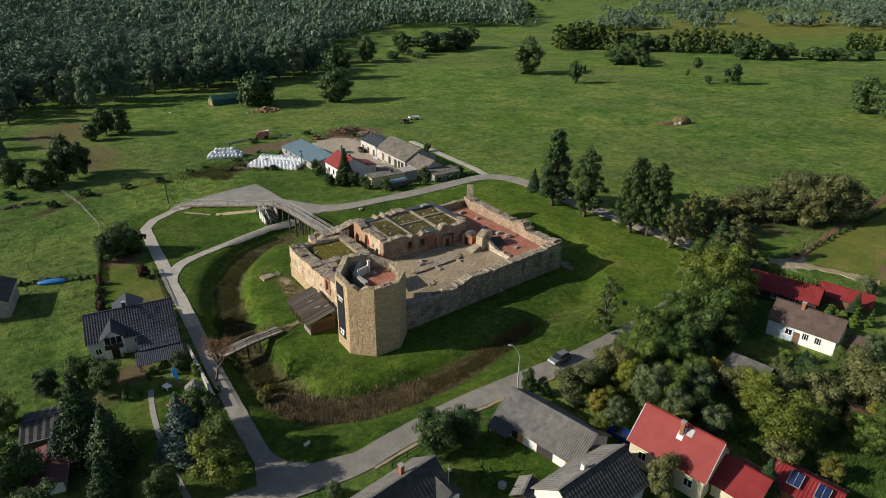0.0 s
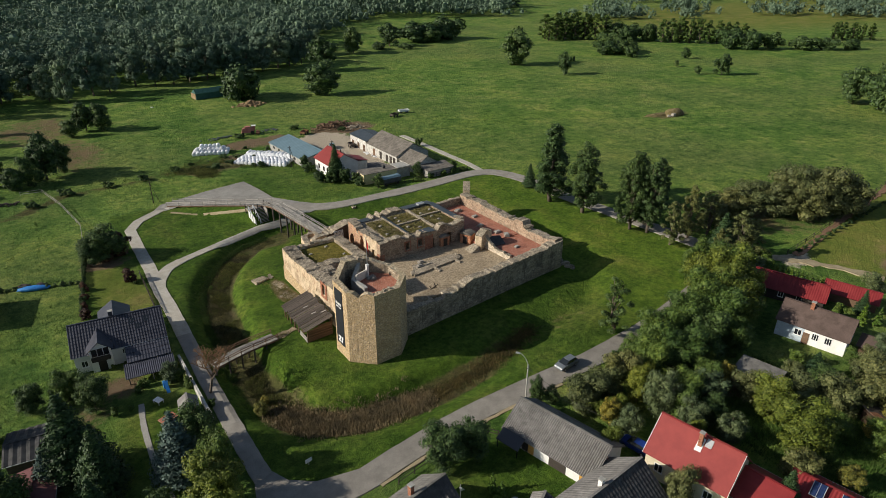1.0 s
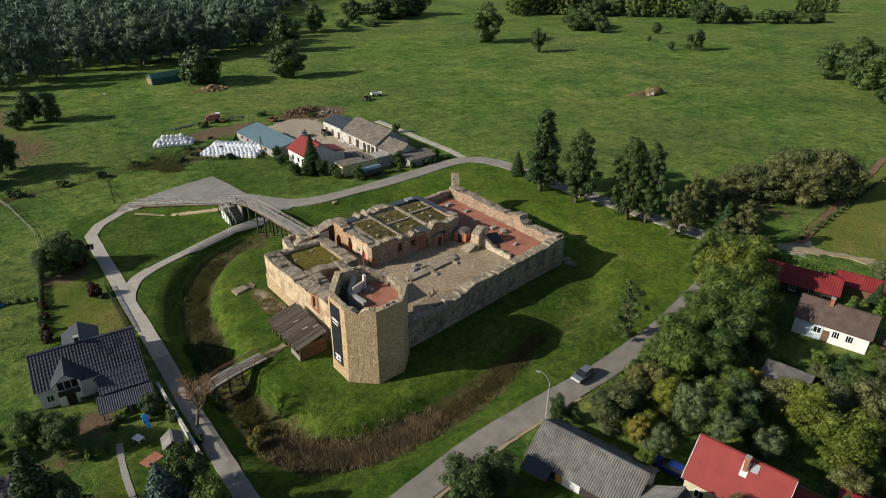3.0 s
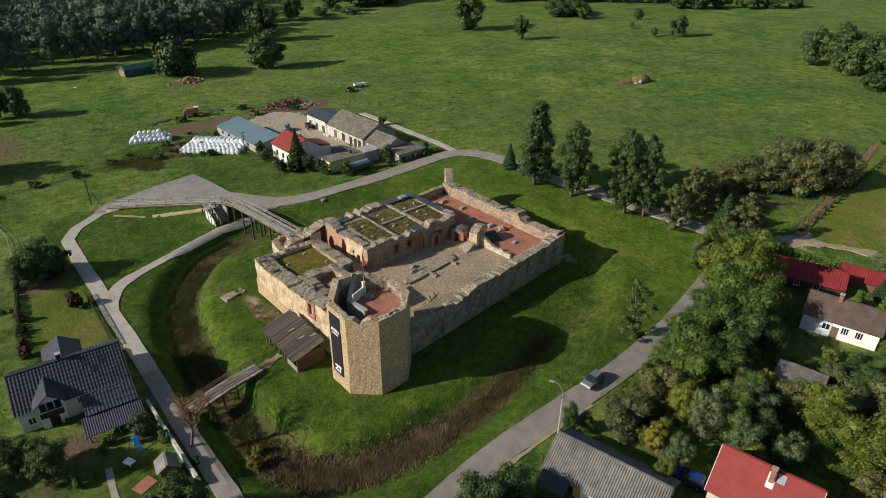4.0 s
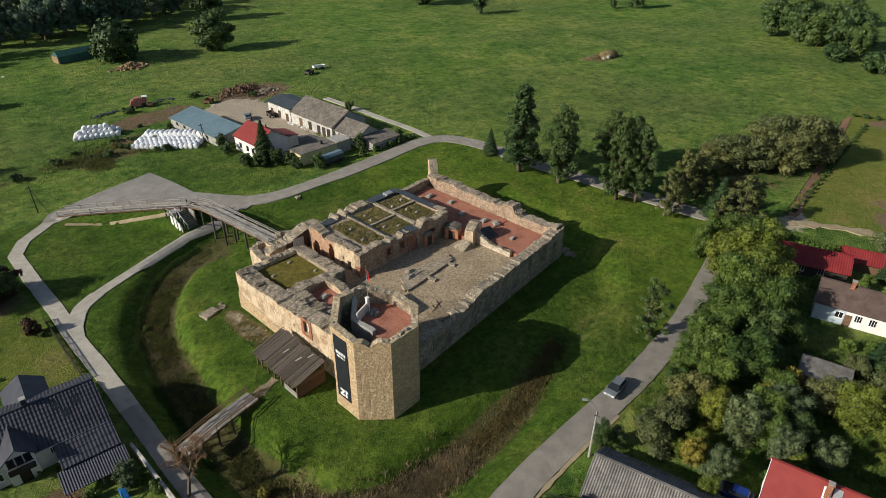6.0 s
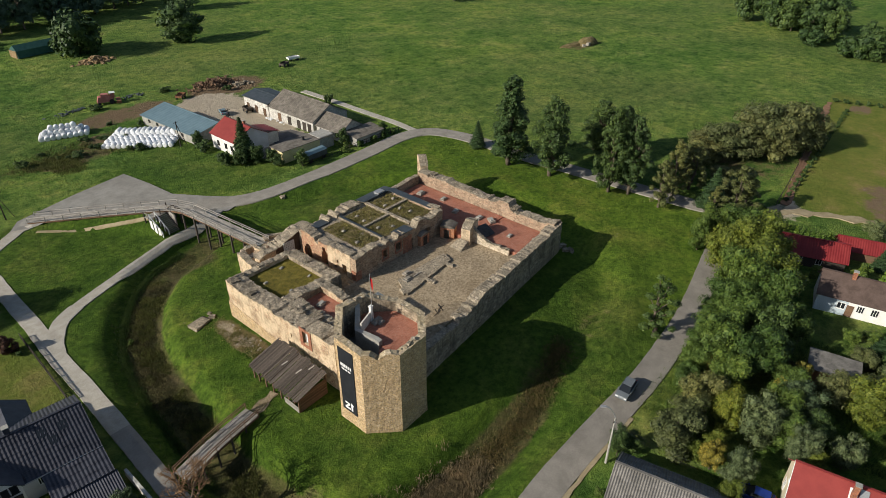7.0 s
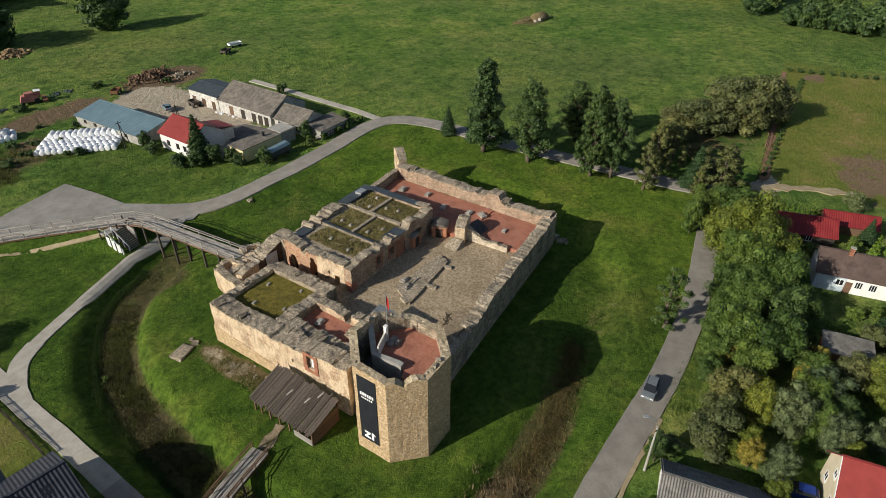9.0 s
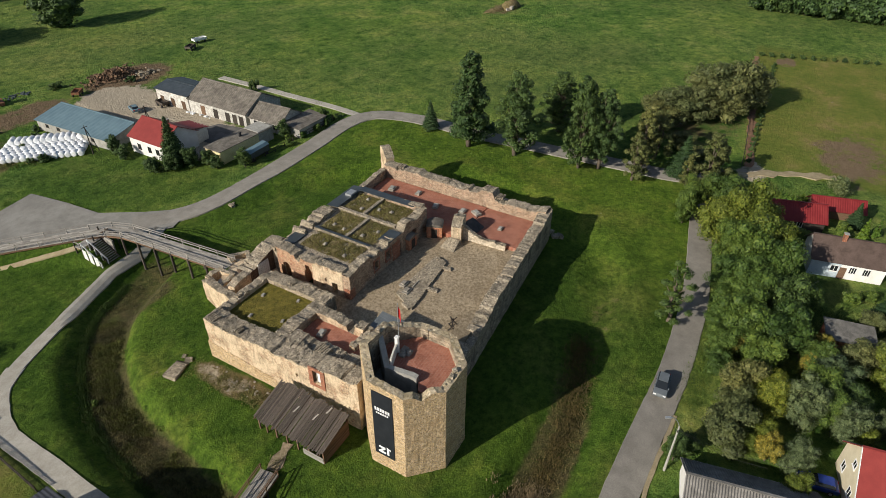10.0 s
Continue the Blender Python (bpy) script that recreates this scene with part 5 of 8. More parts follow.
def gatehouse():
    t = thing("gatehouse", "ruined stone gatehouse with a timber lattice gate", "gatehouse", pose(0, 0, 0))
    rnd = random.Random(40)
    part("ramp_base", Geo().prism([(46.0, 119.0), (55.5, 119.0), (58.5, 123.5), (55.2, 128.2), (48.0, 126.0)], -3.4, 1.5), PLASTER_STONE, t, "stone foot of the gate ramp")
    ruin_wall("outer_wall", (46.4, 119.2), (49.0, 128.6), 1.2, -3.6, [(0, 3.5), (3, 2.9), (5, 2.3), (9.7, 1.9)], PLASTER_STONE, "pale outer parapet beside the bridge", t, seed=41)
    ruin_wall("front_stub", (49.2, 128.6), (51.4, 128.2), 0.9, -3.6, [(0, 1.9), (2.2, 1.8)], PLASTER_STONE, "low front wall at the bridgehead", t, seed=42)
    ruin_wall("inner_stub", (48.0, 121.6), (51.4, 121.6), 1.4, -3.0, [(0, 3.6), (1.5, 4.0), (3.6, 3.9)], PLASTER_STONE, "pale wall stub beside the gate", t, seed=43)
    ruin_wall("gate_wall", (51.4, 122.35), (57.4, 122.35), 2.6, -3.2, [(0, 3.8), (1.5, 4.4), (3.5, 4.9), (6.0, 5.4)], SHADE_STONE, "broad ruined wall with the gate passage", t, seed=45, openings=((1.7, 3.9, 1.6, 4.1),), jag=0.16)
    ruin_wall("outer_wall", (58.3, 124.0), (58.7, 119.0), 3.0, -3.0, [(0, 5.0), (5.0, 5.6)], PLASTER_STONE, "broad wall joining gate and hall", t, seed=44)
    # Panel added across the passage; its dark colour stands in for shade.
    part("recess_back", Geo().box(52.8, 55.6, 122.6, 122.9, 1.5, 4.2), SHADE_STONE, t, "dark panel behind the lattice, shade put into its colour")
    for k in range(5):
        part("loose_slab", Geo().stone((57.6 + 0.42 * k, 120.1 - 0.12 * k, 5.7 + 0.05 * k), (0.3, 1.9, 0.25), rnd, 0.35), COPING, t, "flat loose slab on the crest")
    a, b = Vector((53.15, 120.95, 0)), Vector((55.25, 120.95, 0))
    lat = Geo()
    for i in range(7):
        p = a.lerp(b, i / 6)
        lat.beam((p.x, p.y, 1.7), (p.x, p.y, 4.3), 0.13)
    for j in range(8):
        z = 1.8 + 2.4 * j / 7
        lat.beam((a.x, a.y, z), (b.x, b.y, z), 0.13)
    for a, b in (((54.8, 129.4), (57.2, 127.8)), ((57.2, 127.8), (56.2, 126.2)), ((54.8, 129.4), (54.2, 127.8)), ((51.4, 128.2), (51.8, 125.4)), ((51.6, 125.2), (48.6, 124.8))):
        ruin_wall("pit_wall", a, b, 0.7, -3.4, [(0, 2.0), (1.5, 1.8), (3.2, 1.9)], PLASTER_STONE, "low wall round a square pit at the bridgehead", t, seed=46, jag=0.1)
    part("lattice_gate", lat, WHITE_TRIM, t, "pale timber lattice gate")


gatehouse()


def foundations():
    rnd = random.Random(51)
    t = thing("foundation_ruin", "low excavated stone foundations in the courtyard", "foundation", pose(64, 98.6, 2.2))
    part("bed", Geo().prism([(-5.6, -1.8), (6.4, -0.4), (6.9, 1.5), (-3.6, 1.9)], -0.1, 0.3), COPING, t, "broad low wall of the foundations")
    for (x0, y0), (x1, y1) in (((-5.6, -1.9), (6.6, -0.6)), ((6.6, -0.6), (7.0, 1.4)), ((-0.4, -1.5), (-0.1, -3.3)), ((5.2, -0.8), (5.6, -2.4)), ((-5.6, -1.9), (-5.0, -0.3))):
        run = math.hypot(x1 - x0, y1 - y0)
        n = max(1, round(run / 1.3))
        for i in range(n):
            u = (i + 0.5) / n
            part("foundation_stone", Geo().stone((x0 + (x1 - x0) * u, y0 + (y1 - y0) * u, 0.12), (run / n * 1.12, 0.75, 0.5), rnd, math.atan2(y1 - y0, x1 - x0)), COPING, t)
    for x, y in ((-1.4, 1.9), (-2.6, 0.6)):
        k = Geo().box(x - 0.7, x + 0.7, y - 0.5, y + 0.5, 0.2, 0.5).box(x - 0.4, x + 0.4, y - 0.3, y + 0.3, 0.5, 0.7)
        part("stone_vent", k, STONE_GREY, t, "square pale stone vent")
    part("slab", Geo().box(-1.4, 0.4, 0.3, 0.5, 0.25, 0.45), STONE_GREY, t)


foundations()


def terrace_block(x, y, z, rz, s=1.0):
    b = thing("stone_vent", "square pale stone vent block on the terrace", "stone block", pose(x, y, z, 0, 0, rz), "terrace vents")
    part("block", Geo().box(-0.85 * s, 0.85 * s, -0.55 * s, 0.55 * s, 0, 0.4 * s), STONE_GREY, b)
    part("cap", Geo().box(-0.55 * s, 0.55 * s, -0.35 * s, 0.35 * s, 0.4 * s, 0.55 * s), GREY_CONCRETE, b)


for x, y, z, rz, s in ((84.8, 117.6, 3.0, 10, 1.2), (86.0, 112.5, 3.0, 5, 1.0), (83.6, 107.4, 3.0, 15, 1.1), (84.6, 102.4, 3.0, 0, 1.1), (85.3, 100.0, 3.0, 60, 1.2), (83.3, 94.3, 2.85, 5, 0.8),
                       (46.8, 103.4, 3.6, 10, 1.0), (45.0, 102.0, 3.6, 0, 0.6), (45.8, 109.4, 3.9, 20, 0.45), (44.4, 114.0, 3.9, 10, 0.5), (48.6, 115.6, 3.9, 15, 0.5), (50.2, 110.4, 3.9, 20, 0.45)):
    terrace_block(x, y, z, rz, s * 0.82)


def rubble(x, y, n, rx, ry, label, material=STONE_GREY, big=1.0, seed=0, name="rubble_heap", category="rubble", heap=0.0):
    rnd = random.Random(seed + int(x))
    g = Geo()
    for _ in range(n):
        u, v = rnd.gauss(0, 0.45), rnd.gauss(0, 0.45)
        px, py = x + u * rx, y + v * ry
        k = rnd.uniform(0.3, 0.9) * big
        g.stone((px, py, hz(px, py) + 0.12 * k + heap * math.exp(-2.2 * (u * u + v * v)) * rnd.random()), (k, k * 0.7, k * 0.5), rnd, rnd.uniform(0, 3))
    ob = new(name, mesh_of(name, g, material))
    return tagged(ob, label, category, "", "stuff")


fs = thing("fallen_slab", "flat weathered masonry slab lying in the grass", "stone slab", pose(35.4, 120.6, hz(35.4, 120.6), 0, 0, 14))
part("slab", Geo().stone((0, 0, 0.2), (3.6, 2.2, 0.38), random.Random(5), 0), COPING, fs)
part("broken_corner", Geo().stone((2.2, -0.5, 0.12), (1.0, 1.1, 0.45), random.Random(6), 0.5).stone((2.7, 0.6, 0.08), (0.7, 0.6, 0.3), random.Random(7), 0.2), COPING, fs)
rubble(37.8, 110.5, 30, 1.3, 6.0, "scattered fallen stones below the curtain wall", STONE_GREY, 0.45)
rubble(92.6, 88.2, 22, 1.4, 1.6, "boulders at the foot of the corner", COPING, 1.4)
rubble(71.2, 146.8, 5, 0.9, 0.7, "two dark stones on the grass by the lane", COPING, 1.3)


# ---- trees ----
def leaf_sprays(rng, centres, radii, n, size, flat=0.75, inner=0.8, turn=0.42):
    """Small leaf sprays set on the skins of clumps, facing roughly outwards."""
    centres, radii = np.asarray(centres, float), np.asarray(radii, float)
    w = radii ** 2
    pick = rng.choice(len(radii), n, p=w / w.sum())
    d = rng.normal(size=(n, 3))
    d[:, 2] = d[:, 2] * 0.9 + 0.25
    d /= np.linalg.norm(d, axis=1)[:, None]
    r = radii[pick] * rng.uniform(inner, 1.22, n)
    p = centres[pick] + d * r[:, None] * np.array([1, 1, flat])
    nrm = d + rng.normal(scale=turn, size=(n, 3))
    nrm[:, 2] += 0.25
    nrm /= np.linalg.norm(nrm, axis=1)[:, None]
    a = np.cross(nrm, rng.normal(size=(n, 3)))
    a /= np.linalg.norm(a, axis=1)[:, None]
    b = np.cross(nrm, a)
    s = size * rng.uniform(0.55, 1.3, n)[:, None]
    a, b = a * s * 1.15, b * s
    return np.stack([p - a, p + a * 0.8 - b * 0.55, p + a * 0.25 + b], axis=1)


def core_faces(rng, c, r, flat=0.75, k=0.7, seg=7, rings=4):
    """A dim inner body that stops light passing straight through a clump."""
    out = []
    jit = rng.uniform(0.8, 1.1, (rings + 1, seg))

    def pt(j, i):
        ph, th = math.pi * j / rings, 2 * math.pi * (i % seg) / seg
        q = r * k * jit[j, i % seg]
        return (c[0] + q * math.sin(ph) * math.cos(th), c[1] + q * math.sin(ph) * math.sin(th), c[2] - q * flat * math.cos(ph))
    for j in range(rings):
        for i in range(seg):
            a, b, c2, d = pt(j, i), pt(j, i + 1), pt(j + 1, i + 1), pt(j + 1, i)
            out += [[a, b, c2]] if j > 0 else [[a, c2, d]]
            out += [[a, c2, d]] if 0 < j < rings - 1 else []
    return out


def limb(g, a, b, r0, r1, rnd, n=3):
    a, b = Vector(a), Vector(b)
    p, r = a, r0
    for i in range(n):
        q = a.lerp(b, (i + 1) / n) + Vector((rnd.uniform(-1, 1), rnd.uniform(-1, 1), 0)) * (b - a).length * 0.05
        r2 = r0 + (r1 - r0) * (i + 1) / n
        g.cone(p, q, r, r2, 6)
        p, r = q, r2


def bare_tree(x, y, h, seed):
    """A leafless tree: limbs that fork three times."""
    rnd = random.Random(seed)
    t = thing("bare_tree", "leafless tree with reddish-brown twigs beside the footbridge", "tree", pose(x, y, hz(x, y) - 0.1))
    g, tw = Geo(), Geo()

    def grow(p, d, length, r, depth):
        q = p + d * length
        (g if depth < 2 else tw).cone(p, q, r, r * 0.65, 5)
        if depth < 6:
            for _ in range(3 if depth < 5 else 2):
                e = (d + Vector((rnd.uniform(-1, 1), rnd.uniform(-1, 1), rnd.uniform(-0.45, 0.55))) * 1.0).normalized()
                grow(p + d * length * rnd.uniform(0.6, 1.0), e, length * rnd.uniform(0.6, 0.82), r * 0.64, depth + 1)
    grow(Vector((0, 0, 0)), Vector((0.3, 0.2, 1)).normalized(), h * 0.23, 0.26, 0)
    part("trunk", g, BARK, t)
    part("twig_crown", tw, RUST_TWIG, t, "fine reddish-brown twigs")


def tree_model(name, label, leaf, h, spread, trunk, clumps, leaves, size, seed, shape="round", flat=0.8):
    """One tree at the origin: trunk with limbs, and a crown of leaf sprays."""
    rng, rnd = np.random.default_rng(seed), random.Random(seed)
    t = thing(name, label, "tree" if name.endswith("tree") or shape in ("cone", "pine") else "shrub")
    g = Geo()
    limb(g, (0, 0, -0.5), (rnd.uniform(-0.3, 0.3), rnd.uniform(-0.3, 0.3), h * 0.72), 0.022 * h + 0.06, 0.05, rnd, 5)
    cs, rs = [], []
    for i in range(clumps):
        u = (i + 0.5) / clumps
        if shape == "round":
            ph, th = math.acos(1 - 2 * u), i * 2.39996 + rnd.uniform(-0.4, 0.4)
            q = rnd.uniform(0.35, 1.2)
            zc = trunk + (h - trunk) * 0.5
            c = (spread * q * 0.72 * math.sin(ph) * math.cos(th), spread * q * 0.72 * math.sin(ph) * math.sin(th), zc + (h - trunk) * 0.42 * q * math.cos(ph))
            r = spread * rnd.uniform(0.16, 0.4)
        elif shape == "tall":
            z = trunk + (h - trunk) * (0.06 + 0.88 * u)
            wide = spread * (0.22 + 0.78 * math.sin(math.pi * min(1, u * 0.72 + 0.28)))
            th = i * 2.39996 + rnd.uniform(-0.5, 0.5)
            q = rnd.uniform(0.2, 1.15) * wide
            c = (q * math.cos(th), q * math.sin(th), z)
            r = spread * rnd.uniform(0.14, 0.32) * (1.0 if u < 0.8 else 0.75)
        elif shape == "pine":
            z = trunk + (h - trunk) * (0.05 + 0.92 * u)
            wide = spread * (1.05 - 0.8 * u) * rnd.uniform(0.5, 1.1)
            th = i * 2.39996 + rnd.uniform(-0.5, 0.5)
            c = (wide * 0.7 * math.cos(th), wide * 0.7 * math.sin(th), z)
            r = spread * rnd.uniform(0.17, 0.32) * (1.05 - 0.5 * u)
        else:
            z = trunk + (h - trunk) * (0.02 + 0.95 * u)
            wide = spread * (1 - u) * rnd.uniform(0.85, 1.1)
            th = i * 2.39996
            c = (wide * 0.62 * math.cos(th), wide * 0.62 * math.sin(th), z)
            r = spread * (0.5 * (1 - u) + 0.1)
        cs.append(c)
        rs.append(r)
        if i % 4 == 0 and shape != "cone":
            limb(g, (0, 0, max(0.3, min(c[2] * 0.6, h * 0.55))), c, 0.012 * h, 0.03, rnd, 2)
    part("trunk", g, BARK, t, "rough grey-brown trunk and limbs", True)
    q = leaf_sprays(rng, cs, rs, leaves, size, flat)
    cores = [k for c, r in zip(cs, rs) for k in core_faces(rng, c, r, flat, 0.8 if size > 0.35 else 0.66)]
    me = loose_mesh("crown", np.concatenate([q, np.array(cores)]), leaf)
    cr = new("crown", me)
    cr.parent = t
    return t


MODELS = {
    "broad": [tree_model("broadleaf_tree", "green broadleaf tree with a dense rounded crown", LEAF_BROAD, 12, 4.8, 1.0, 47, 10270, 0.18, s) for s in (1, 2)],
    "dark": [tree_model("broadleaf_tree", "dark green broadleaf tree with an uneven crown", LEAF_DARK, 10, 4.4, 0.7, 42, 8710, 0.18, s) for s in (3, 4)],
    "lime": [tree_model("broadleaf_tree", "yellow-green broadleaf tree in early autumn leaf", LEAF_LIME, 12, 4.6, 1.2, 47, 10400, 0.18, s) for s in (5, 6)],
    "gold": [tree_model("broadleaf_tree", "small tree with yellowing autumn leaves", LEAF_GOLD, 7, 2.8, 0.5, 25, 4940, 0.16, s) for s in (7,)],
    "grey": [tree_model("willow_tree", "grey-green willow with a broad crown", LEAF_GREY, 10, 4.8, 0.3, 40, 8190, 0.17, s) for s in (8, 9)],
    "olive": [tree_model("shrub_tree", "olive-brown shrubby tree with dense twigs", LEAF_OLIVE, 7, 3.6, 0.3, 37, 7540, 0.16, s) for s in (10, 11)],
    "alder": [tree_model("alder_tree", "tall narrow dark green alder", LEAF_DARK, 19, 3.7, 1.5, 95, 10920, 0.20, s, "tall") for s in (12, 13)],
    "pine": [tree_model("pine_tree", "tall ragged dark green pine", NEEDLE, 21, 4.9, 2.0, 80, 10400, 0.22, s, "pine") for s in (14,)],
    "spruce": [tree_model("spruce_tree", "dark green spruce with a pointed crown", NEEDLE, 11, 3.2, 0.2, 50, 9360, 0.17, s, "cone", 0.4) for s in (15, 16)],
    "blue": [tree_model("spruce_tree", "blue-grey spruce with a pointed crown", NEEDLE_BLUE, 10, 2.7, 0.2, 50, 8580, 0.16, s, "cone", 0.4) for s in (17,)],
    "shrub": [tree_model("garden_shrub", "low rounded green garden shrub", LEAF_BROAD, 3, 2.0, 0.1, 14, 1800, 0.18, s, "round", 0.9) for s in (18, 19)],
    "copper": [tree_model("garden_shrub", "low garden shrub with copper leaves", LEAF_RED, 4, 1.9, 0.2, 14, 2200, 0.17, s, "round", 0.9) for s in (20,)],
    "thuja": [tree_model("thuja_shrub", "narrow pointed green thuja", HEDGE, 4, 0.8, 0.1, 14, 1100, 0.15, s, "cone", 0.8) for s in (21,)],
    "young": [tree_model("young_tree", "slender young tree with a thin open crown", LEAF_DARK, 12, 2.4, 0.8, 37, 3640, 0.14, s, "tall") for s in (22,)],
}
MODELS["birch"] = [tree_model("birch_tree", "slim light olive tree with a thin open crown", LEAF_BIRCH, 12, 2.6, 0.8, 40, 4200, 0.16, s, "tall") for s in (51, 52)]
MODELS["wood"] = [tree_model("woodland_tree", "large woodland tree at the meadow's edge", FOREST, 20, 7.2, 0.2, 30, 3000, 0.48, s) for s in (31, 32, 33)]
MODELS["field"] = [tree_model("field_tree", "rounded dark green tree on open meadow", LEAF_DARK, 14, 6.6, 0.2, 30, 3000, 0.38, s, flat=0.9) for s in (34, 35)]
MODELS["hedge"] = [tree_model("hedge_shrub", "spreading dark green hedge shrub on the meadow", LEAF_DARK, 6, 5.0, 0.1, 22, 2400, 0.36, s, flat=0.8) for s in (36,)]
MODELS["poplar"] = [tree_model("poplar_tree", "slim dense green poplar in a row", LEAF_BROAD, 18, 4.0, 0.2, 26, 2400, 0.42, s, "tall") for s in (37,)]
MODELS["bush"] = [tree_model("low_bush", "small dense dark green bush", LEAF_DARK, 3, 2.0, 0.1, 8, 700, 0.24, s, "round", 0.9) for s in (41, 42)]
HEIGHT = {"birch": 12, "bush": 3, "wood": 20, "field": 14, "hedge": 6, "poplar": 18, "broad": 12, "dark": 10, "lime": 12, "gold": 7, "grey": 10, "olive": 7, "alder": 19, "pine": 21, "spruce": 11, "blue": 10, "shrub": 3, "copper": 4, "thuja": 4, "young": 12}
used = set()
tree_rnd = random.Random(77)


def plant(kind, x, y, h, wide=1.0, group=""):
    models = MODELS[kind]
    i = tree_rnd.randrange(len(models))
    k = h / HEIGHT[kind]
    m = pose(x, y, hz(x, y) - 0.1, 0, 0, tree_rnd.uniform(0, 360)) @ Matrix.Diagonal((k * wide * tree_rnd.uniform(0.84, 1.18), k * wide * tree_rnd.uniform(0.84, 1.18), k, 1))
    if (kind, i) not in used:
        used.add((kind, i))
        models[i].matrix_world = m
        return tagged(models[i], "", "", group)
    src = models[i]
    t = copy_thing(src, Matrix.Identity(4))
    t.matrix_basis = m
    if group:
        t["group"] = group
    return t


def plant_rows(kind, group, rows):
    """Plants one kind at places given as x, y, height, width factor."""
    for x, y, h, wide in rows:
        plant(kind, x, y, h, wide, group)


plant_rows("pine", "trees and shrubs round the castle", [(117.4, 118.6, 22, 1.3)])
plant_rows("spruce", "trees and shrubs round the castle", [(126.9, 73, 9.5, 0.9), (121, 131, 7.4, 0.9), (77.9, 170.6, 11.5, 0.8), (-3.5, 82.8, 13.5, 1), (-2.6, 71.3, 8.5, 1), (66.4, 25.6, 6.5, 1.1), (-1.2, 77.5, 10.5, 1), (95, 36.4, 5.5, 1.2), (122.4, 41, 5.5, 0.8)])
plant_rows("blue", "trees and shrubs round the castle", [(7.6, 74.6, 11, 1), (-6.7, 82.6, 6.6, 1)])
plant_rows("alder", "trees and shrubs round the castle", [(118.2, 107.4, 19.5, 1.08), (134.5, 103.5, 15.5, 1.25), (138, 99, 14, 1.1), (119.6, 92.9, 20.5, 0.9), (121.4, 89.2, 18.6, 0.85), (126, 94.5, 16, 0.9)])
plant_rows("birch", "trees and shrubs round the castle", [(119.7, 81.4, 11.5, 0.9), (126.5, 81.5, 13.5, 1), (132, 80.0, 12, 1.1), (137, 82.5, 8, 1.2), (124.8, 67.7, 12.5, 1.2), (127.5, 66.6, 10, 1.1), (123.2, 71.4, 7, 1)])
plant_rows("olive", "trees and shrubs round the castle", [(64.4, 53, 5.6, 1), (148, 83.5, 6.5, 1.3), (153, 80, 9, 1.2), (158, 76.5, 11, 1.1), (163, 73.5, 12.5, 1.05), (167, 69.5, 13, 1), (171, 67.5, 11, 1), (161, 70, 10, 1), (142, 84, 5, 1.3), (140, 76, 4, 1.4), (133, 72, 4.5, 1.3), (155, 86, 6, 1.2), (176, 66, 6, 1.3), (82, 39.5, 5, 1.1), (60.4, 53, 6.2, 0.9), (68.2, 53, 7, 0.9), (86.2, 34.5, 5.6, 1.1), (95.8, 27, 7.4, 1.1), (89.5, 31, 6.2, 1.1), (72, 27, 5, 1), (55.8, 33.2, 5.8, 0.9), (101.5, 31, 6, 1), (91.5, 38, 4, 1.1)])
plant_rows("lime", "trees and shrubs round the castle", [(102.6, 62, 12, 0.9), (99.6, 54, 12, 0.9), (105.4, 57.8, 13, 0.9), (10, 66, 9, 0.9), (80.5, 35.7, 7.7, 1), (56.6, 44.8, 4.4, 0.9), (66.4, 38.4, 5, 0.7), (63, 48.6, 4, 1), (82.4, 46.9, 4.6, 0.7), (76.8, 29.2, 9.3, 1.05), (107.0, 55.2, 9, 0.8), (110, 59.2, 9.5, 0.8), (60.8, 50.2, 3, 1), (68, 49.2, 7, 0.9)])
plant_rows("broad", "trees and shrubs round the castle", [(95, 56.4, 12.5, 0.9), (86, 57.4, 6.5, 1.1), (91, 57.8, 8, 1), (81, 57, 5, 1.1), (98.6, 59, 10, 0.9), (76, 56.6, 5, 1.1), (72, 56, 4.5, 1.1), (108.5, 68.5, 8, 0.8), (72.8, 44.4, 7, 0.9), (112, 68, 9, 0.9), (91, 47.8, 7.5, 0.9), (93.4, 52.6, 11, 0.8), (87, 54.8, 10.5, 0.9), (79, 54.6, 10.5, 1), (79.6, 49.6, 9.5, 1), (73.6, 51.6, 8, 1), (114.6, 64, 9, 1), (86.2, 22.5, 6, 1.2), (93, 20.5, 6.5, 1.2), (84.5, 28, 4, 1.3)])
plant_rows("broad", "trees and shrubs round the castle", [(78.7, 45, 6, 1), (-2.5, 99, 7, 0.9), (11.6, 71, 8.5, 0.85), (70.2, 42.6, 6.4, 0.9), (-13, 94, 6.5, 1), (108, 24, 6, 1.1), (104.6, 35, 3, 1.1)])
plant_rows("dark", "trees and shrubs round the castle", [(36.3, 55.2, 7.4, 0.95), (40.6, 54.8, 6.4, 0.85), (72.5, 39.8, 5, 1), (10.8, 151.4, 8, 1.1), (8, 149.5, 6.6, 1), (11, 77.4, 8, 0.85), (55.2, 57.6, 5.4, 0.6), (57, 56.4, 3.4, 0.9), (-12.7, 79.2, 8.5, 1), (86.2, 50, 9, 0.9), (93, 34, 5, 1.2), (-9.5, 69.5, 8, 1), (3.5, 68, 5.5, 1), (84.6, 156.6, 4.2, 1.0), (80.8, 161, 3, 1.2), (75.8, 168.6, 4.4, 1.1), (78.8, 166.4, 4.6, 1.1), (81.2, 164, 3.6, 1.1), (72.8, 171.2, 3.6, 1.1), (99.6, 158.6, 4.6, 0.7)])
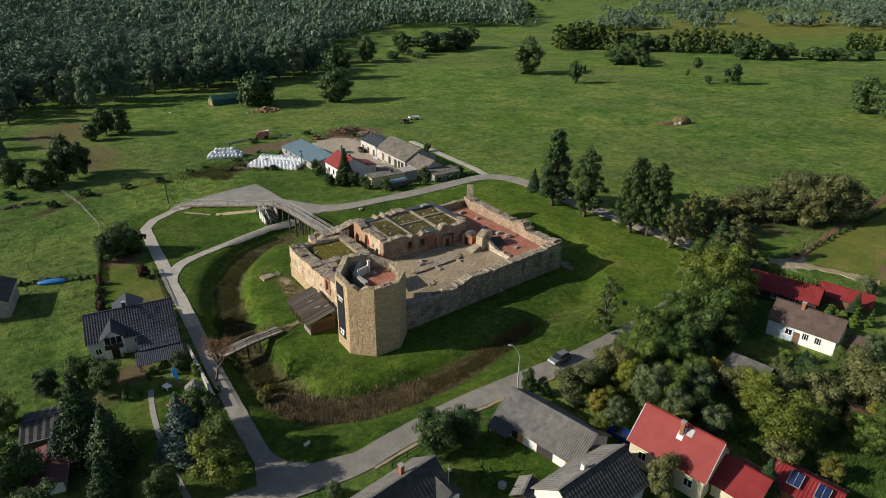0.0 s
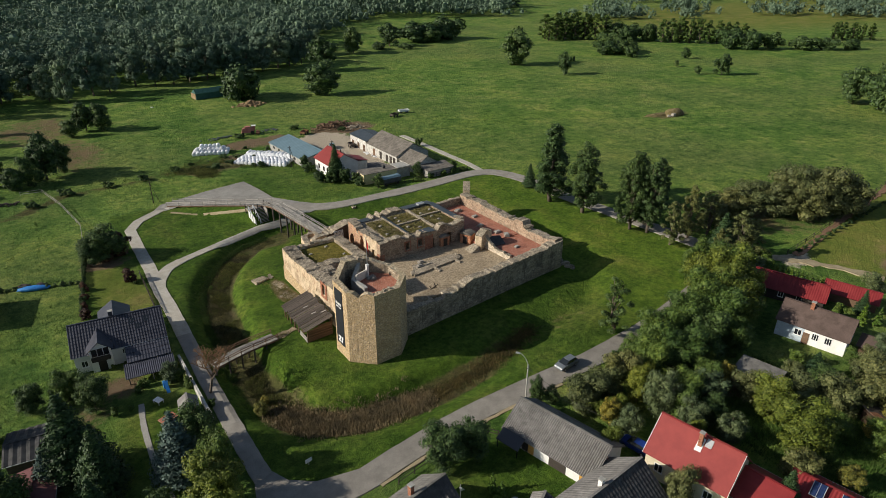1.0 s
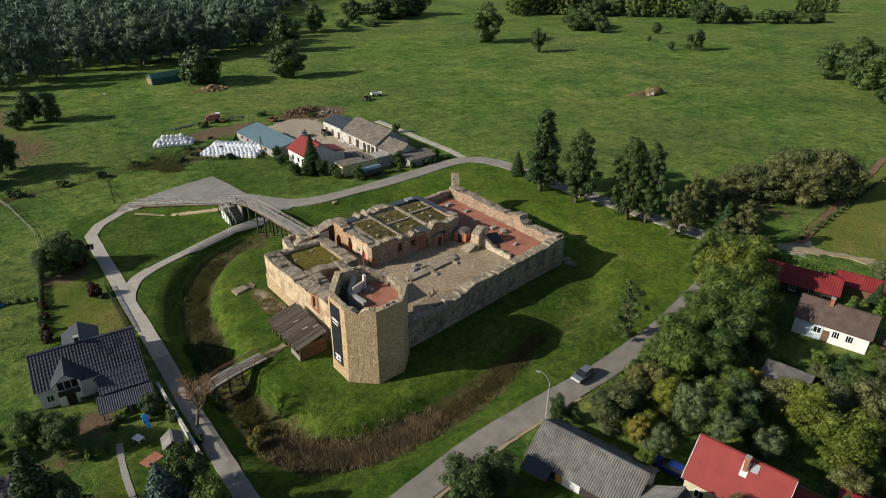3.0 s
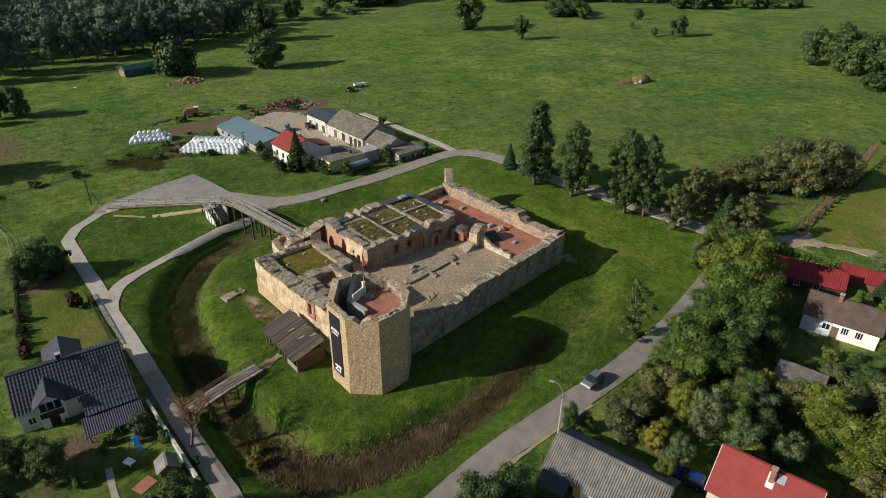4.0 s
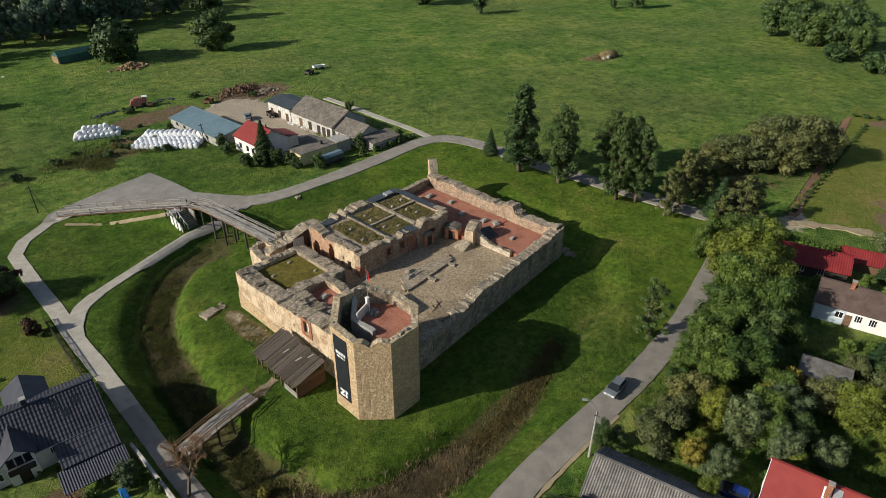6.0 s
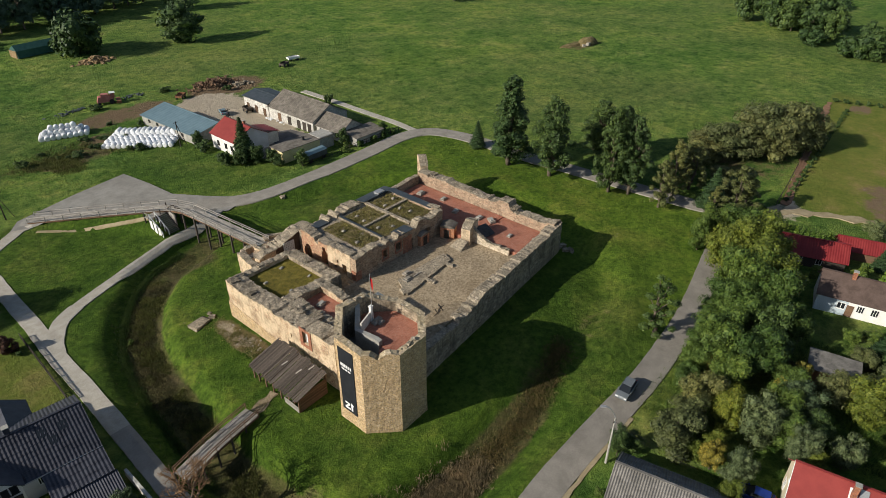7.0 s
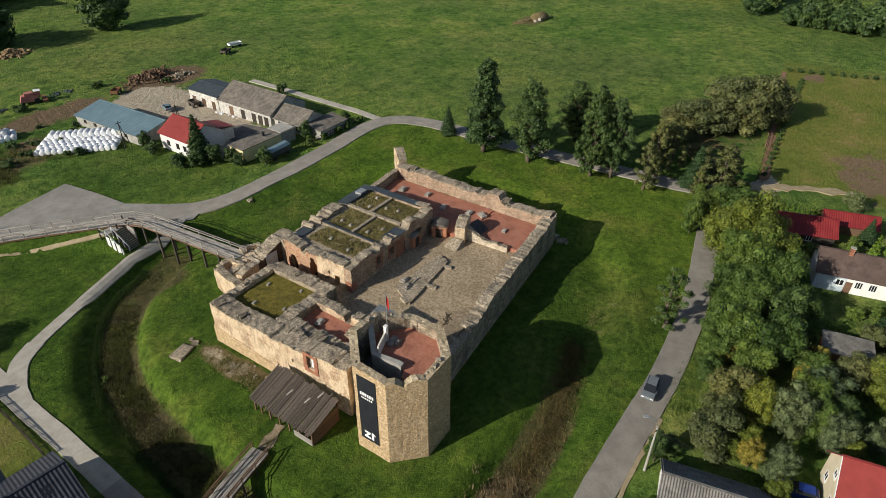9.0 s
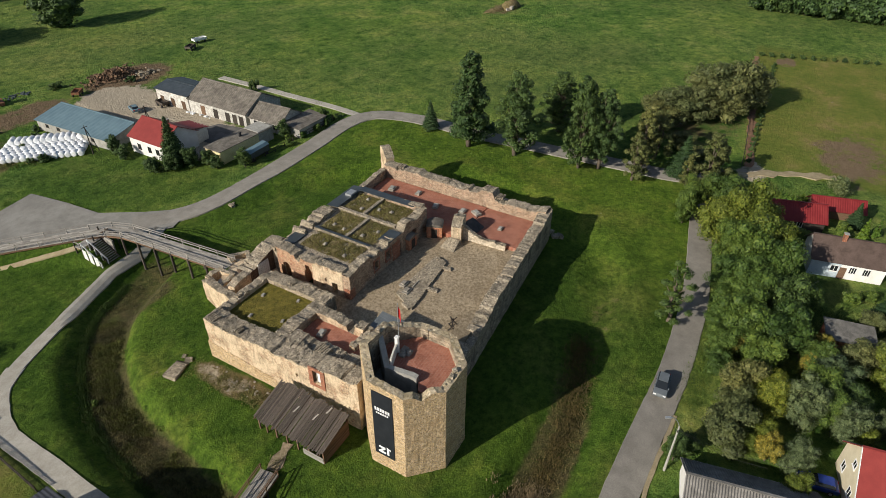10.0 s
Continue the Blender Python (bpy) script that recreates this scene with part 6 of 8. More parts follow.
plant_rows("dark", "trees and shrubs round the castle", [(112, 156.6, 3.4, 0.8), (74.8, 186.6, 4.5, 0.9), (-7.5, 100.8, 5, 1.1), (0.5, 95.5, 6.5, 0.9)])
plant_rows("grey", "trees and shrubs round the castle", [(68.6, 45.6, 7.5, 0.9), (60.6, 45.2, 5.5, 0.9), (68, 40.2, 6.5, 0.8), (75.4, 42.4, 6.5, 0.9), (71, 36, 5.2, 0.9), (110, 32.2, 5, 1), (134, 44, 4.2, 1.2), (21.3, 56, 2.8, 0.9), (11.6, 96.4, 3.8, 0.8), (122.5, 62, 4, 1.1)])
plant_rows("gold", "trees and shrubs round the castle", [(60.6, 48.2, 5, 0.9), (77.5, 45.4, 4.6, 0.7), (82.6, 44, 4.5, 0.9), (76.4, 22.4, 3.6, 1.3), (88, 24.5, 3, 1.3), (21.0, 82.2, 2.6, 1.15), (22.4, 84.2, 1.8, 1.0), (92.6, 24, 3.8, 1.2), (77.2, 54.6, 4.8, 0.7)])
plant_rows("young", "trees and shrubs round the castle", [(79.6, 64.2, 11.8, 0.95)])
plant_rows("copper", "trees and shrubs round the castle", [(12.6, 152.6, 6, 1.3), (4.6, 138, 2.4, 0.8), (4.2, 134, 1.6, 1), (3.6, 129.6, 2, 0.9), (3.4, 126, 2.4, 1), (13, 136.8, 3.6, 0.8)])
plant_rows("shrub", "trees and shrubs round the castle", [(13.8, 135, 0.9, 1), (56, 58.6, 1.6, 0.8), (48.6, 56.6, 1.3, 0.8), (80.2, 172, 2.4, 1), (84.2, 166.4, 2.4, 1), (99, 156.6, 1.6, 1.1), (106.5, 154.4, 1.6, 1.3), (114, 154.6, 1.4, 1.3), (110, 154.2, 1.6, 1.2), (102, 154.8, 1.5, 1.3), (97, 154.6, 1.3, 1.4), (15, 86.2, 1.4, 0.8), (8.6, 104, 1.6, 0.7), (51.2, 52.8, 1.5, 0.8), (73.6, 172, 1.9, 1.1), (111, 157, 2.2, 1.2), (102, 157.4, 1.8, 1), (2.6, 92.4, 1.6, 0.8)])
plant_rows("shrub", "trees and shrubs round the castle", [(26.8, 127.2, 1.0, 0.8), (7.6, 97.4, 1.5, 1), (6.6, 96.2, 1.2, 1), (12.6, 95.8, 2.2, 0.8), (13.4, 92.6, 2.0, 0.8), (4.6, 105.4, 0.9, 1), (6.4, 105.2, 0.8, 1), (4.8, 92.4, 1, 0.7), (80.5, 182.6, 1.4, 1), (125, 62.4, 3, 1.3), (98, 40.5, 2, 1.2), (100.2, 38, 1.6, 1.4), (129, 64.4, 3, 1.3), (112.6, 49, 2.6, 0.9), (116.8, 42.8, 3, 0.9)])
plant_rows("thuja", "trees and shrubs round the castle", [(38.9, 48.4, 3.6, 1), (38.9, 46.6, 3.6, 1), (119, 39.4, 4.5, 1), (120.6, 37.4, 4.2, 1)])
for i in range(22):
    plant("bush", 6.4 - 0.17 * i + 0.2 * tree_rnd.random(), 152 - 1.1 * i, 1.0 + 0.5 * tree_rnd.random(), 0.7, "low garden hedge")
for i in range(15):
    plant("bush", 4.0 - 1.35 * i, 142.4 + 0.5 * i, 0.8 + 0.4 * tree_rnd.random(), 0.9, "low garden hedge")
for i in range(26):
    plant("bush", tree_rnd.uniform(44, 74), tree_rnd.gauss(208, 5), tree_rnd.uniform(0.8, 1.8), 1.2, "scrub beside the bales")
for i in range(16):
    plant("thuja", 124.6 + 0.15 * i, 60.6 - 0.95 * i, 3.0 + 0.3 * tree_rnd.random(), 1.0, "thuja hedge")

bare_tree(15.7, 89.4, 14.0, 3)

# lone trees and hedges out on the meadow
plant_rows("hedge", "trees on the meadow", [(276, 79, 7, 1.1), (275, 70, 9, 1), (274, 62, 8, 1.1), (274, 53, 10, 1), (273, 45, 8, 1.1), (273, 37, 10, 1), (272, 28, 9, 1), (284, 92, 6, 1.1), (96.7, 306, 15, 1.0), (386, 330, 9, 1.2), (376, 322, 10, 1.2), (366, 310, 11, 1.1), (357, 296, 9, 1.1), (347, 300, 9, 1.2), (368, 298, 8, 1.2), (352, 284, 7, 1.1), (445, 268, 14, 0.9), (455, 258, 13, 0.9), (468, 250, 11, 1), (484, 237, 9, 1.2)])
plant_rows("hedge", "trees on the meadow", [(498, 226, 8, 1.3), (512, 216, 7, 1.2), (274, 428, 14, 1.2), (290, 426, 13, 1.2), (304, 432, 16, 1.1), (284, 420, 10, 1.3), (230, 408, 5, 1.6), (246, 398, 4, 1.8), (416, 352, 13, 0.9), (426, 342, 12, 0.9), (414, 340, 11, 0.9), (436, 336, 12, 0.9)])
plant_rows("field", "trees on the meadow", [(280, 74, 13, 0.8), (281, 62, 14, 0.8), (280, 50, 15, 0.8), (279, 38, 15, 0.8), (278, 26, 14, 0.8), (290, 66, 14, 0.8), (290, 46, 15, 0.8), (131.4, 291, 16, 1.1), (160, 352, 20, 1.05), (206, 402, 18, 1.1), (265, 259, 13, 0.75), (268, 303, 21, 0.95), (244, 416, 17, 1), (24.9, 284, 12, 0.9), (30, 279, 11, 0.9), (19, 276, 7, 1.2), (6, 224, 15, 0.85), (11, 229, 11, 0.85), (1, 220, 9, 0.9), (337, 207, 12, 0.95)])
plant_rows("field", "trees on the meadow", [(328, 216, 5, 1), (316, 128, 17, 1), (324, 120, 18, 1), (312, 116, 16, 1.1), (306, 106, 15, 1.1), (300, 97, 14, 1.1), (296, 88, 14, 1), (318, 106, 17, 1), (310, 94, 16, 1), (-3, 218, 7, 1.2), (-8, 226, 10, 0.9), (376, 258, 7, 1), (342, 240, 4, 1), (348, 118, 12, 1.2), (340, 108, 12, 1.1), (360, 108, 13, 1.2), (334, 114, 13, 1.1), (-12, 240, 9, 0.9), (430, 330, 13, 1), (400, 372, 14, 1), (560, 640, 20, 1.2), (470, 330, 11, 1.2)])
plant_rows("poplar", "trees on the meadow", [(366, 376, 15, 1.4), (372, 386, 20, 1.2), (378, 380, 21, 1.3), (384, 376, 22, 1.3), (390, 371, 22, 1.3), (396, 366, 21, 1.3), (402, 361, 21, 1.3), (408, 356, 20, 1.3), (386, 386, 20, 1.3), (394, 378, 20, 1.3), (404, 370, 20, 1.3), (436, 322, 18, 1.2), (441, 317, 19, 1.2), (446, 312, 20, 1.2), (451, 307, 19, 1.2), (456, 302, 19, 1.2), (461, 298, 18, 1.2), (466, 293, 18, 1.2), (471, 289, 17, 1.2), (476, 285, 17, 1.2)])
plant_rows("poplar", "trees on the meadow", [(481, 281, 16, 1.2), (452, 318, 19, 1.2), (462, 308, 18, 1.2), (560, 250, 15, 1.2), (567, 246, 15, 1.2), (574, 242, 15, 1.2), (581, 238, 14, 1.2), (588, 234, 14, 1.2), (570, 252, 15, 1.2), (584, 246, 14, 1.2), (374, 376, 18, 1.3)])
plant_rows("bush", "trees on the meadow", [(118, 186, 3.6, 0.7), (-10, 214, 2.5, 1.2), (40, 208, 2.2, 1.2), (30, 205, 2.2, 1.3), (52, 205, 1.6, 1.4), (70, 236, 2, 1.4), (106, 222, 2, 1.3), (92, 236, 2, 1.5), (64, 197, 2, 1.2), (74, 183, 3, 1), (20, 205, 2, 1.4), (9, 204, 2.4, 1.3), (0, 199, 2, 1.3), (305, 290, 4, 0.5)])


plant_rows("wood", "trees at the edge of the woods", [(38, 354, 23, 0.8), (26, 344, 21, 0.75), (19, 351, 18, 0.8), (46, 357, 20, 0.8), (68, 361, 18, 0.8), (77, 359, 16, 0.9), (86, 362, 18, 0.9), (96, 364, 20, 0.9), (109, 363, 20, 0.9), (120, 368, 18, 1), (130, 371, 20, 0.9), (141, 375, 21, 0.9), (150, 379, 21, 0.9), (159, 381, 21, 0.9), (60, 368, 22, 0.9), (103, 374, 24, 0.9), (116, 378, 23, 0.9), (135, 385, 25, 0.9), (152, 392, 24, 0.9), (88, 374, 23, 0.9)])
plant_rows("wood", "trees at the edge of the woods", [(74, 376, 24, 0.9), (12, 372, 22, 0.9), (0, 360, 20, 0.9), (-10, 345, 20, 0.9), (-8, 330, 16, 0.9), (-14, 300, 12, 0.9), (-12, 262, 10, 1), (30, 380, 24, 0.9), (-14, 282, 11, 1), (168, 398, 22, 0.9), (180, 412, 22, 1)])


def far_woods():
    """Woodland towards the horizon, as one mass of crowns."""
    rng = np.random.default_rng(99)
    spots = []

    def edge(x):
        return float(np.interp(x, [-400, -12, 13, 68, 100, 141, 170, 215, 292, 355, 423, 482, 596, 700], [340, 345, 385, 390, 392, 405, 415, 475, 575, 602, 566, 532, 548, 640]))
    y = 320.0
    while y < 1180:
        s = 10.0 + max(0, y - 420) * 0.016
        x = -0.25 * y
        while x < 0.86 * y:
            px, py = x + rng.uniform(-0.45, 0.45) * s, y + rng.uniform(-0.45, 0.45) * s
            if py > edge(px) and px < 640 + (py - 600) * 0.2:
                spots.append((px, py, (19 + 16 * noise.noise((px * 0.016, py * 0.016, 7))) * rng.uniform(0.75, 1.2), s * rng.uniform(0.5, 0.9)))
            x += s
        y += s * 0.9
    # belts and copses on the far right
    for cx, cy, rx, ry, n in ((560, 480, 60, 30, 40), (650, 560, 30, 14, 12), (690, 470, 25, 25, 16), (760, 400, 40, 25, 26), (820, 350, 60, 40, 40), (900, 620, 160, 40, 90), (1100, 520, 200, 60, 120), (1000, 420, 80, 30, 50), (1250, 640, 350, 80, 200), (1500, 420, 250, 90, 150),
                              (900, 300, 50, 12, 20), (720, 520, 60, 6, 14), (1100, 900, 300, 120, 160), (620, 430, 18, 8, 6), (1300, 300, 200, 80, 100)):
        for _ in range(n):
            u, v = rng.normal(scale=0.5, size=2)
            spots.append((cx + u * rx, cy + v * ry, rng.uniform(9, 17), 6.0))
    chunks = []
    for px, py, h, w in spots:
        dist = math.hypot(px, py)
        near = dist < 620
        k = 5 if near else 3
        cs = np.stack([rng.normal(scale=w * 0.42, size=k), rng.normal(scale=w * 0.42, size=k), rng.uniform(0.3, 0.9, k) * h], 1) + np.array([px, py, -2.5 if py > 250 else hz(px, py)])
        rs = rng.uniform(0.42, 0.72, k) * w
        chunks.append(leaf_sprays(rng, cs, rs, 215 if near else 76, 0.56 if near else 0.55 + dist * 0.0005, 0.95, inner=0.8, turn=0.34))
        for c, r in zip(cs, rs):
            chunks.append(np.array(core_faces(rng, c, r, 0.95, 0.5, 5, 3)))
        chunks.append(np.array(core_faces(rng, (px, py, h * 0.3 - 2.5), w * 0.5, h * 0.36 / (w * 0.8), 0.6, 6, 3)))
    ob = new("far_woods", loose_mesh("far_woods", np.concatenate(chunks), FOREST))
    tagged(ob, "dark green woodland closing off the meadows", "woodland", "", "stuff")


far_woods()


def tufts(name, label, spots, h, leaf, seed, blades=7, spread=0.25):
    """Clumps of upright blades standing on the ground."""
    rng = np.random.default_rng(seed)
    xy = np.array(spots, float)
    p = np.repeat(np.column_stack([xy, height(xy[:, 0], xy[:, 1])]), blades, axis=0)
    n = len(p)
    p[:, :2] += rng.normal(scale=spread, size=(n, 2))
    lean = rng.normal(scale=0.28, size=(n, 3))
    lean[:, 2] = 1
    hh = (h * rng.uniform(0.55, 1.2, n))[:, None]
    th = rng.uniform(0, math.pi, n)
    side = np.stack([np.cos(th), np.sin(th), np.zeros(n)], 1) * (0.03 + 0.025 * h)
    top = p + lean * hh
    q = np.stack([p - side, p + side, top + side * 0.35, top - side * 0.35], axis=1)
    tagged(new(name, loose_mesh(name, q, leaf)), label, "grass", "", "stuff")


def along_moat(n, k0, k1, wide, seed):
    rnd = random.Random(seed)
    pts = curve_points([(*q, 0) for q in MOAT], 0.5)
    out = []
    for _ in range(n):
        p = pts[int(len(pts) * rnd.uniform(k0, k1)) % len(pts)]
        out.append((p.x + rnd.gauss(0, wide), p.y + rnd.gauss(0, wide)))
    return out


tufts("reeds", "dense brown reeds filling the moat", along_moat(4200, 0.6, 0.76, 1.35, 1), 0.6, REED, 1, 7)
tufts("reeds", "sparse brown reeds in the moat", along_moat(2000, 0.73, 0.95, 1.0, 2), 0.3, MUD_REED, 2, 7)
rg = random.Random(4)


def bank_strip(n, k0, k1, off, wide, seed):
    """Places along the moat's outer bank."""
    rnd = random.Random(seed)
    pts = curve_points([(*q, 0) for q in MOAT], 0.5)
    out = []
    for _ in range(n):
        i = min(len(pts) - 2, int(len(pts) * rnd.uniform(k0, k1)))
        d = (pts[i + 1] - pts[i]).normalized()
        o = off + rnd.gauss(0, wide)
        out.append((pts[i].x + d.y * o, pts[i].y - d.x * o))
    return out


tufts("nettle_strip", "dark strip of nettles on the moat's outer bank", bank_strip(2600, 0.1, 0.52, 2.75, 0.3, 9), 0.32, NETTLE, 9, 7)
def patchy(spots, scale, cut, seed):
    """Keeps the places where a broad noise is high, so that plants stand in patches."""
    return [q for q in spots if noise.noise((q[0] * scale, q[1] * scale, seed)) > cut]


tufts("moat_grass", "rank tawny grass in patches along the moat", patchy(along_moat(4200, 0.06, 0.58, 1.5, 3), 0.22, -0.05, 2.5), 0.2, MARSH_TUFT, 3, 6)
tufts("moat_weeds", "leafy olive weeds in patches on the moat bed", patchy(bank_strip(5200, 0.16, 0.62, -0.6, 1.5, 15), 0.3, 0.02, 6.5), 0.3, MOAT_WEED, 15, 6, 0.2)
tufts("moat_weeds", "dark withered weeds in patches on the moat bed", patchy(along_moat(3000, 0.14, 0.6, 1.4, 16), 0.25, 0.08, 9.5), 0.25, MUD_REED, 16, 6)
tufts("tall_weeds", "tall withered weeds and nettles beside the bales", patchy([q for q in ((rg.gauss(51, 7), rg.gauss(203, 5)) for _ in range(2200)) if q[1] > 192], 0.15, 0.0, 4.5), 0.5, MOAT_WEED, 17, 7, 0.5)
def bed_grass(name, label, boxes, n, h, leaf, seed):
    """Tufts rooted on raised beds, given as x0, x1, y0, y1, height."""
    rng = np.random.default_rng(seed)
    rows = []
    for x0, x1, y0, y1, z in boxes:
        k = int(n * (x1 - x0) * (y1 - y0))
        rows.append(np.stack([rng.uniform(x0, x1, k), rng.uniform(y0, y1, k), np.full(k, z)], 1))
    p = np.repeat(np.concatenate(rows), 5, axis=0)
    k = len(p)
    p[:, :2] += rng.normal(scale=0.12, size=(k, 2))
    th = rng.uniform(0, math.pi, k)
    side = np.stack([np.cos(th), np.sin(th), np.zeros(k)], 1) * 0.035
    top = p + np.stack([rng.normal(scale=0.35, size=k), rng.normal(scale=0.35, size=k), np.ones(k)], 1) * (h * rng.uniform(0.4, 1.2, k))[:, None]
    tagged(new(name, loose_mesh(name, np.stack([p - side, p + side, top], axis=1), leaf)), label, "grass", "", "stuff")


bed_grass("roof_grass", "dry grass growing on the hall's roof beds", [(59.1, 63.3, 107.7, 117.3, 6.0), (64.3, 70.1, 112.7, 117.8, 6.0), (64.3, 70.1, 107.5, 111.9, 6.0), (71.1, 76.5, 107.5, 113.4, 6.0), (71.1, 76.5, 114.3, 118.3, 6.0)], 20, 0.32, DRY_TUFT, 11)
tufts("dry_grass", "dry grass and weeds under the castle wall", [(rg.gauss(37.4, 0.9), rg.gauss(111, 4.5)) for _ in range(420)] + [(rg.gauss(31.2, 1.0), rg.gauss(98.2, 0.4)) for _ in range(80)], 0.22, DRY_TUFT, 14, 6)
bed_grass("roof_moss", "olive moss and sedum on the flat roof bed", [(42.8, 51.2, 108.1, 117.2, 3.88)], 22, 0.1, MOSS_TUFT, 12)
tufts("meadow_tufts", "uneven tufts of rough meadow grass", [(rg.uniform(-14, 70), rg.uniform(186, 260)) for _ in range(1500)] + [(rg.uniform(112, 200), rg.uniform(84, 220)) for _ in range(2200)] + [(rg.uniform(-16, 4), rg.uniform(100, 190)) for _ in range(900)], 0.45, GRASS_TUFT, 4, 5, 0.45)
tufts("bank_tufts", "tall grass and weeds on the roadside bank", [(rg.uniform(64, 100), rg.gauss(57.6, 0.8)) for _ in range(600)], 0.4, GRASS_TUFT, 5, 6)
tufts("garden_weeds", "overgrown weeds and brambles in the gardens", [q for q in ((rg.uniform(72, 110), rg.uniform(18, 46)) for _ in range(3500)) if not (94 < q[0] < 108 and 34 < q[1] < 48)], 0.5, GRASS_TUFT, 6, 7, 0.4)
for models in MODELS.values():
    for model in models:
        if model.matrix_world == Matrix.Identity(4):
            for o in (*model.children_recursive, model):
                bpy.data.objects.remove(o)


# ---- houses and farm ----
def roof_sheet(a, b, c, d, thick=0.1, pitch=0.0, amp=0.04, laps=0):
    """A roof slope: a-b the eave, d-c the ridge; pitch gives it ribs running down the slope, laps steps it like tiles."""
    a, b, c, d = (Vector(p) for p in (a, b, c, d))
    n = (b - a).cross(d - a).normalized()
    g = Geo()
    if not pitch:
        return g.slab(a, b, c, d, thick)
    cols = max(2, int((b - a).length / pitch) * 4)
    rows = max(1, laps)
    for j in range(rows):
        for e in (0, 1):
            u = (j + e) / rows
            for i in range(cols + 1):
                s = i / cols
                p = a.lerp(b, s).lerp(d.lerp(c, s), u)
                k = amp * math.sin(i * math.pi / 2) + (0.05 * (1 - e) if laps else 0)
                g.v.append(p + n * k)
    m = cols + 1
    for j in range(rows):
        for i in range(cols):
            q = 2 * j * m + i
            g.f.append((q, q + 1, q + m + 1, q + m))
            if j:
                g.f.append((q - m, q - m + 1, q + 1, q))
    k0 = len(g.v)
    g.v += [p - n * thick for p in (a, b, c, d)]
    top = (2 * rows - 1) * m
    g.f += [(k0 + 3, k0 + 2, k0 + 1, k0), tuple([k0, k0 + 1] + [i for i in range(cols, -1, -1)]), tuple([k0 + 2, k0 + 3] + [top + i for i in range(cols + 1)]),
            (k0 + 3, k0, 0, top), (k0 + 1, k0 + 2, top + cols, cols)]
    return g


def window(parent, side, u, z, w, h, L, W, frame_mat=WHITE_TRIM, bars=1, sill=True):
    ob = Geo()
    t = 0.09
    ob.box(u - w / 2, u - w / 2 + t, -0.05, 0.03, z, z + h).box(u + w / 2 - t, u + w / 2, -0.05, 0.03, z, z + h)
    ob.box(u - w / 2 + t, u + w / 2 - t, -0.05, 0.03, z, z + t).box(u - w / 2 + t, u + w / 2 - t, -0.05, 0.03, z + h - t, z + h)
    for i in range(bars):
        x = u - w / 2 + w * (i + 1) / (bars + 1)
        ob.box(x - 0.035, x + 0.035, -0.045, 0.02, z + t, z + h - t)
    turn = {"s": (0, -W / 2, 0), "n": (0, W / 2, 180), "e": (L / 2, 0, 90), "w": (-L / 2, 0, -90)}[side]
    win = part("window", ob, frame_mat, parent, "small casement window")
    win.matrix_local = pose(turn[0], turn[1], 0, 0, 0, turn[2])
    part("pane", Geo().box(u - w / 2 + t, u + w / 2 - t, -0.02, 0.02, z + t, z + h - t), GLASS_DARK, win, "dark glass")
    if sill:
        part("sill", Geo().box(u - w / 2 - 0.06, u + w / 2 + 0.06, -0.12, 0.02, z - 0.06, z), frame_mat, win)
    return win


def door(parent, side, u, w, h, L, W, material, z=0.05):
    turn = {"s": (0, -W / 2, 0), "n": (0, W / 2, 180), "e": (L / 2, 0, 90), "w": (-L / 2, 0, -90)}[side]
    d = part("door", Geo().box(u - w / 2, u + w / 2, -0.06, 0.02, z, z + h), material, parent, "plank door")
    d.matrix_local = pose(turn[0], turn[1], 0, 0, 0, turn[2])
    return d


def chimney(parent, x, y, z0, z1, w=0.5, material=BRICK_RED):
    c = part("chimney", Geo().box(x - w / 2, x + w / 2, y - w / 2, y + w / 2, z0, z1), material, parent, "brick chimney stack")
    part("chimney_cap", Geo().box(x - w / 2 - 0.07, x + w / 2 + 0.07, y - w / 2 - 0.07, y + w / 2 + 0.07, z1, z1 + 0.1), GREY_CONCRETE, c)
    return c


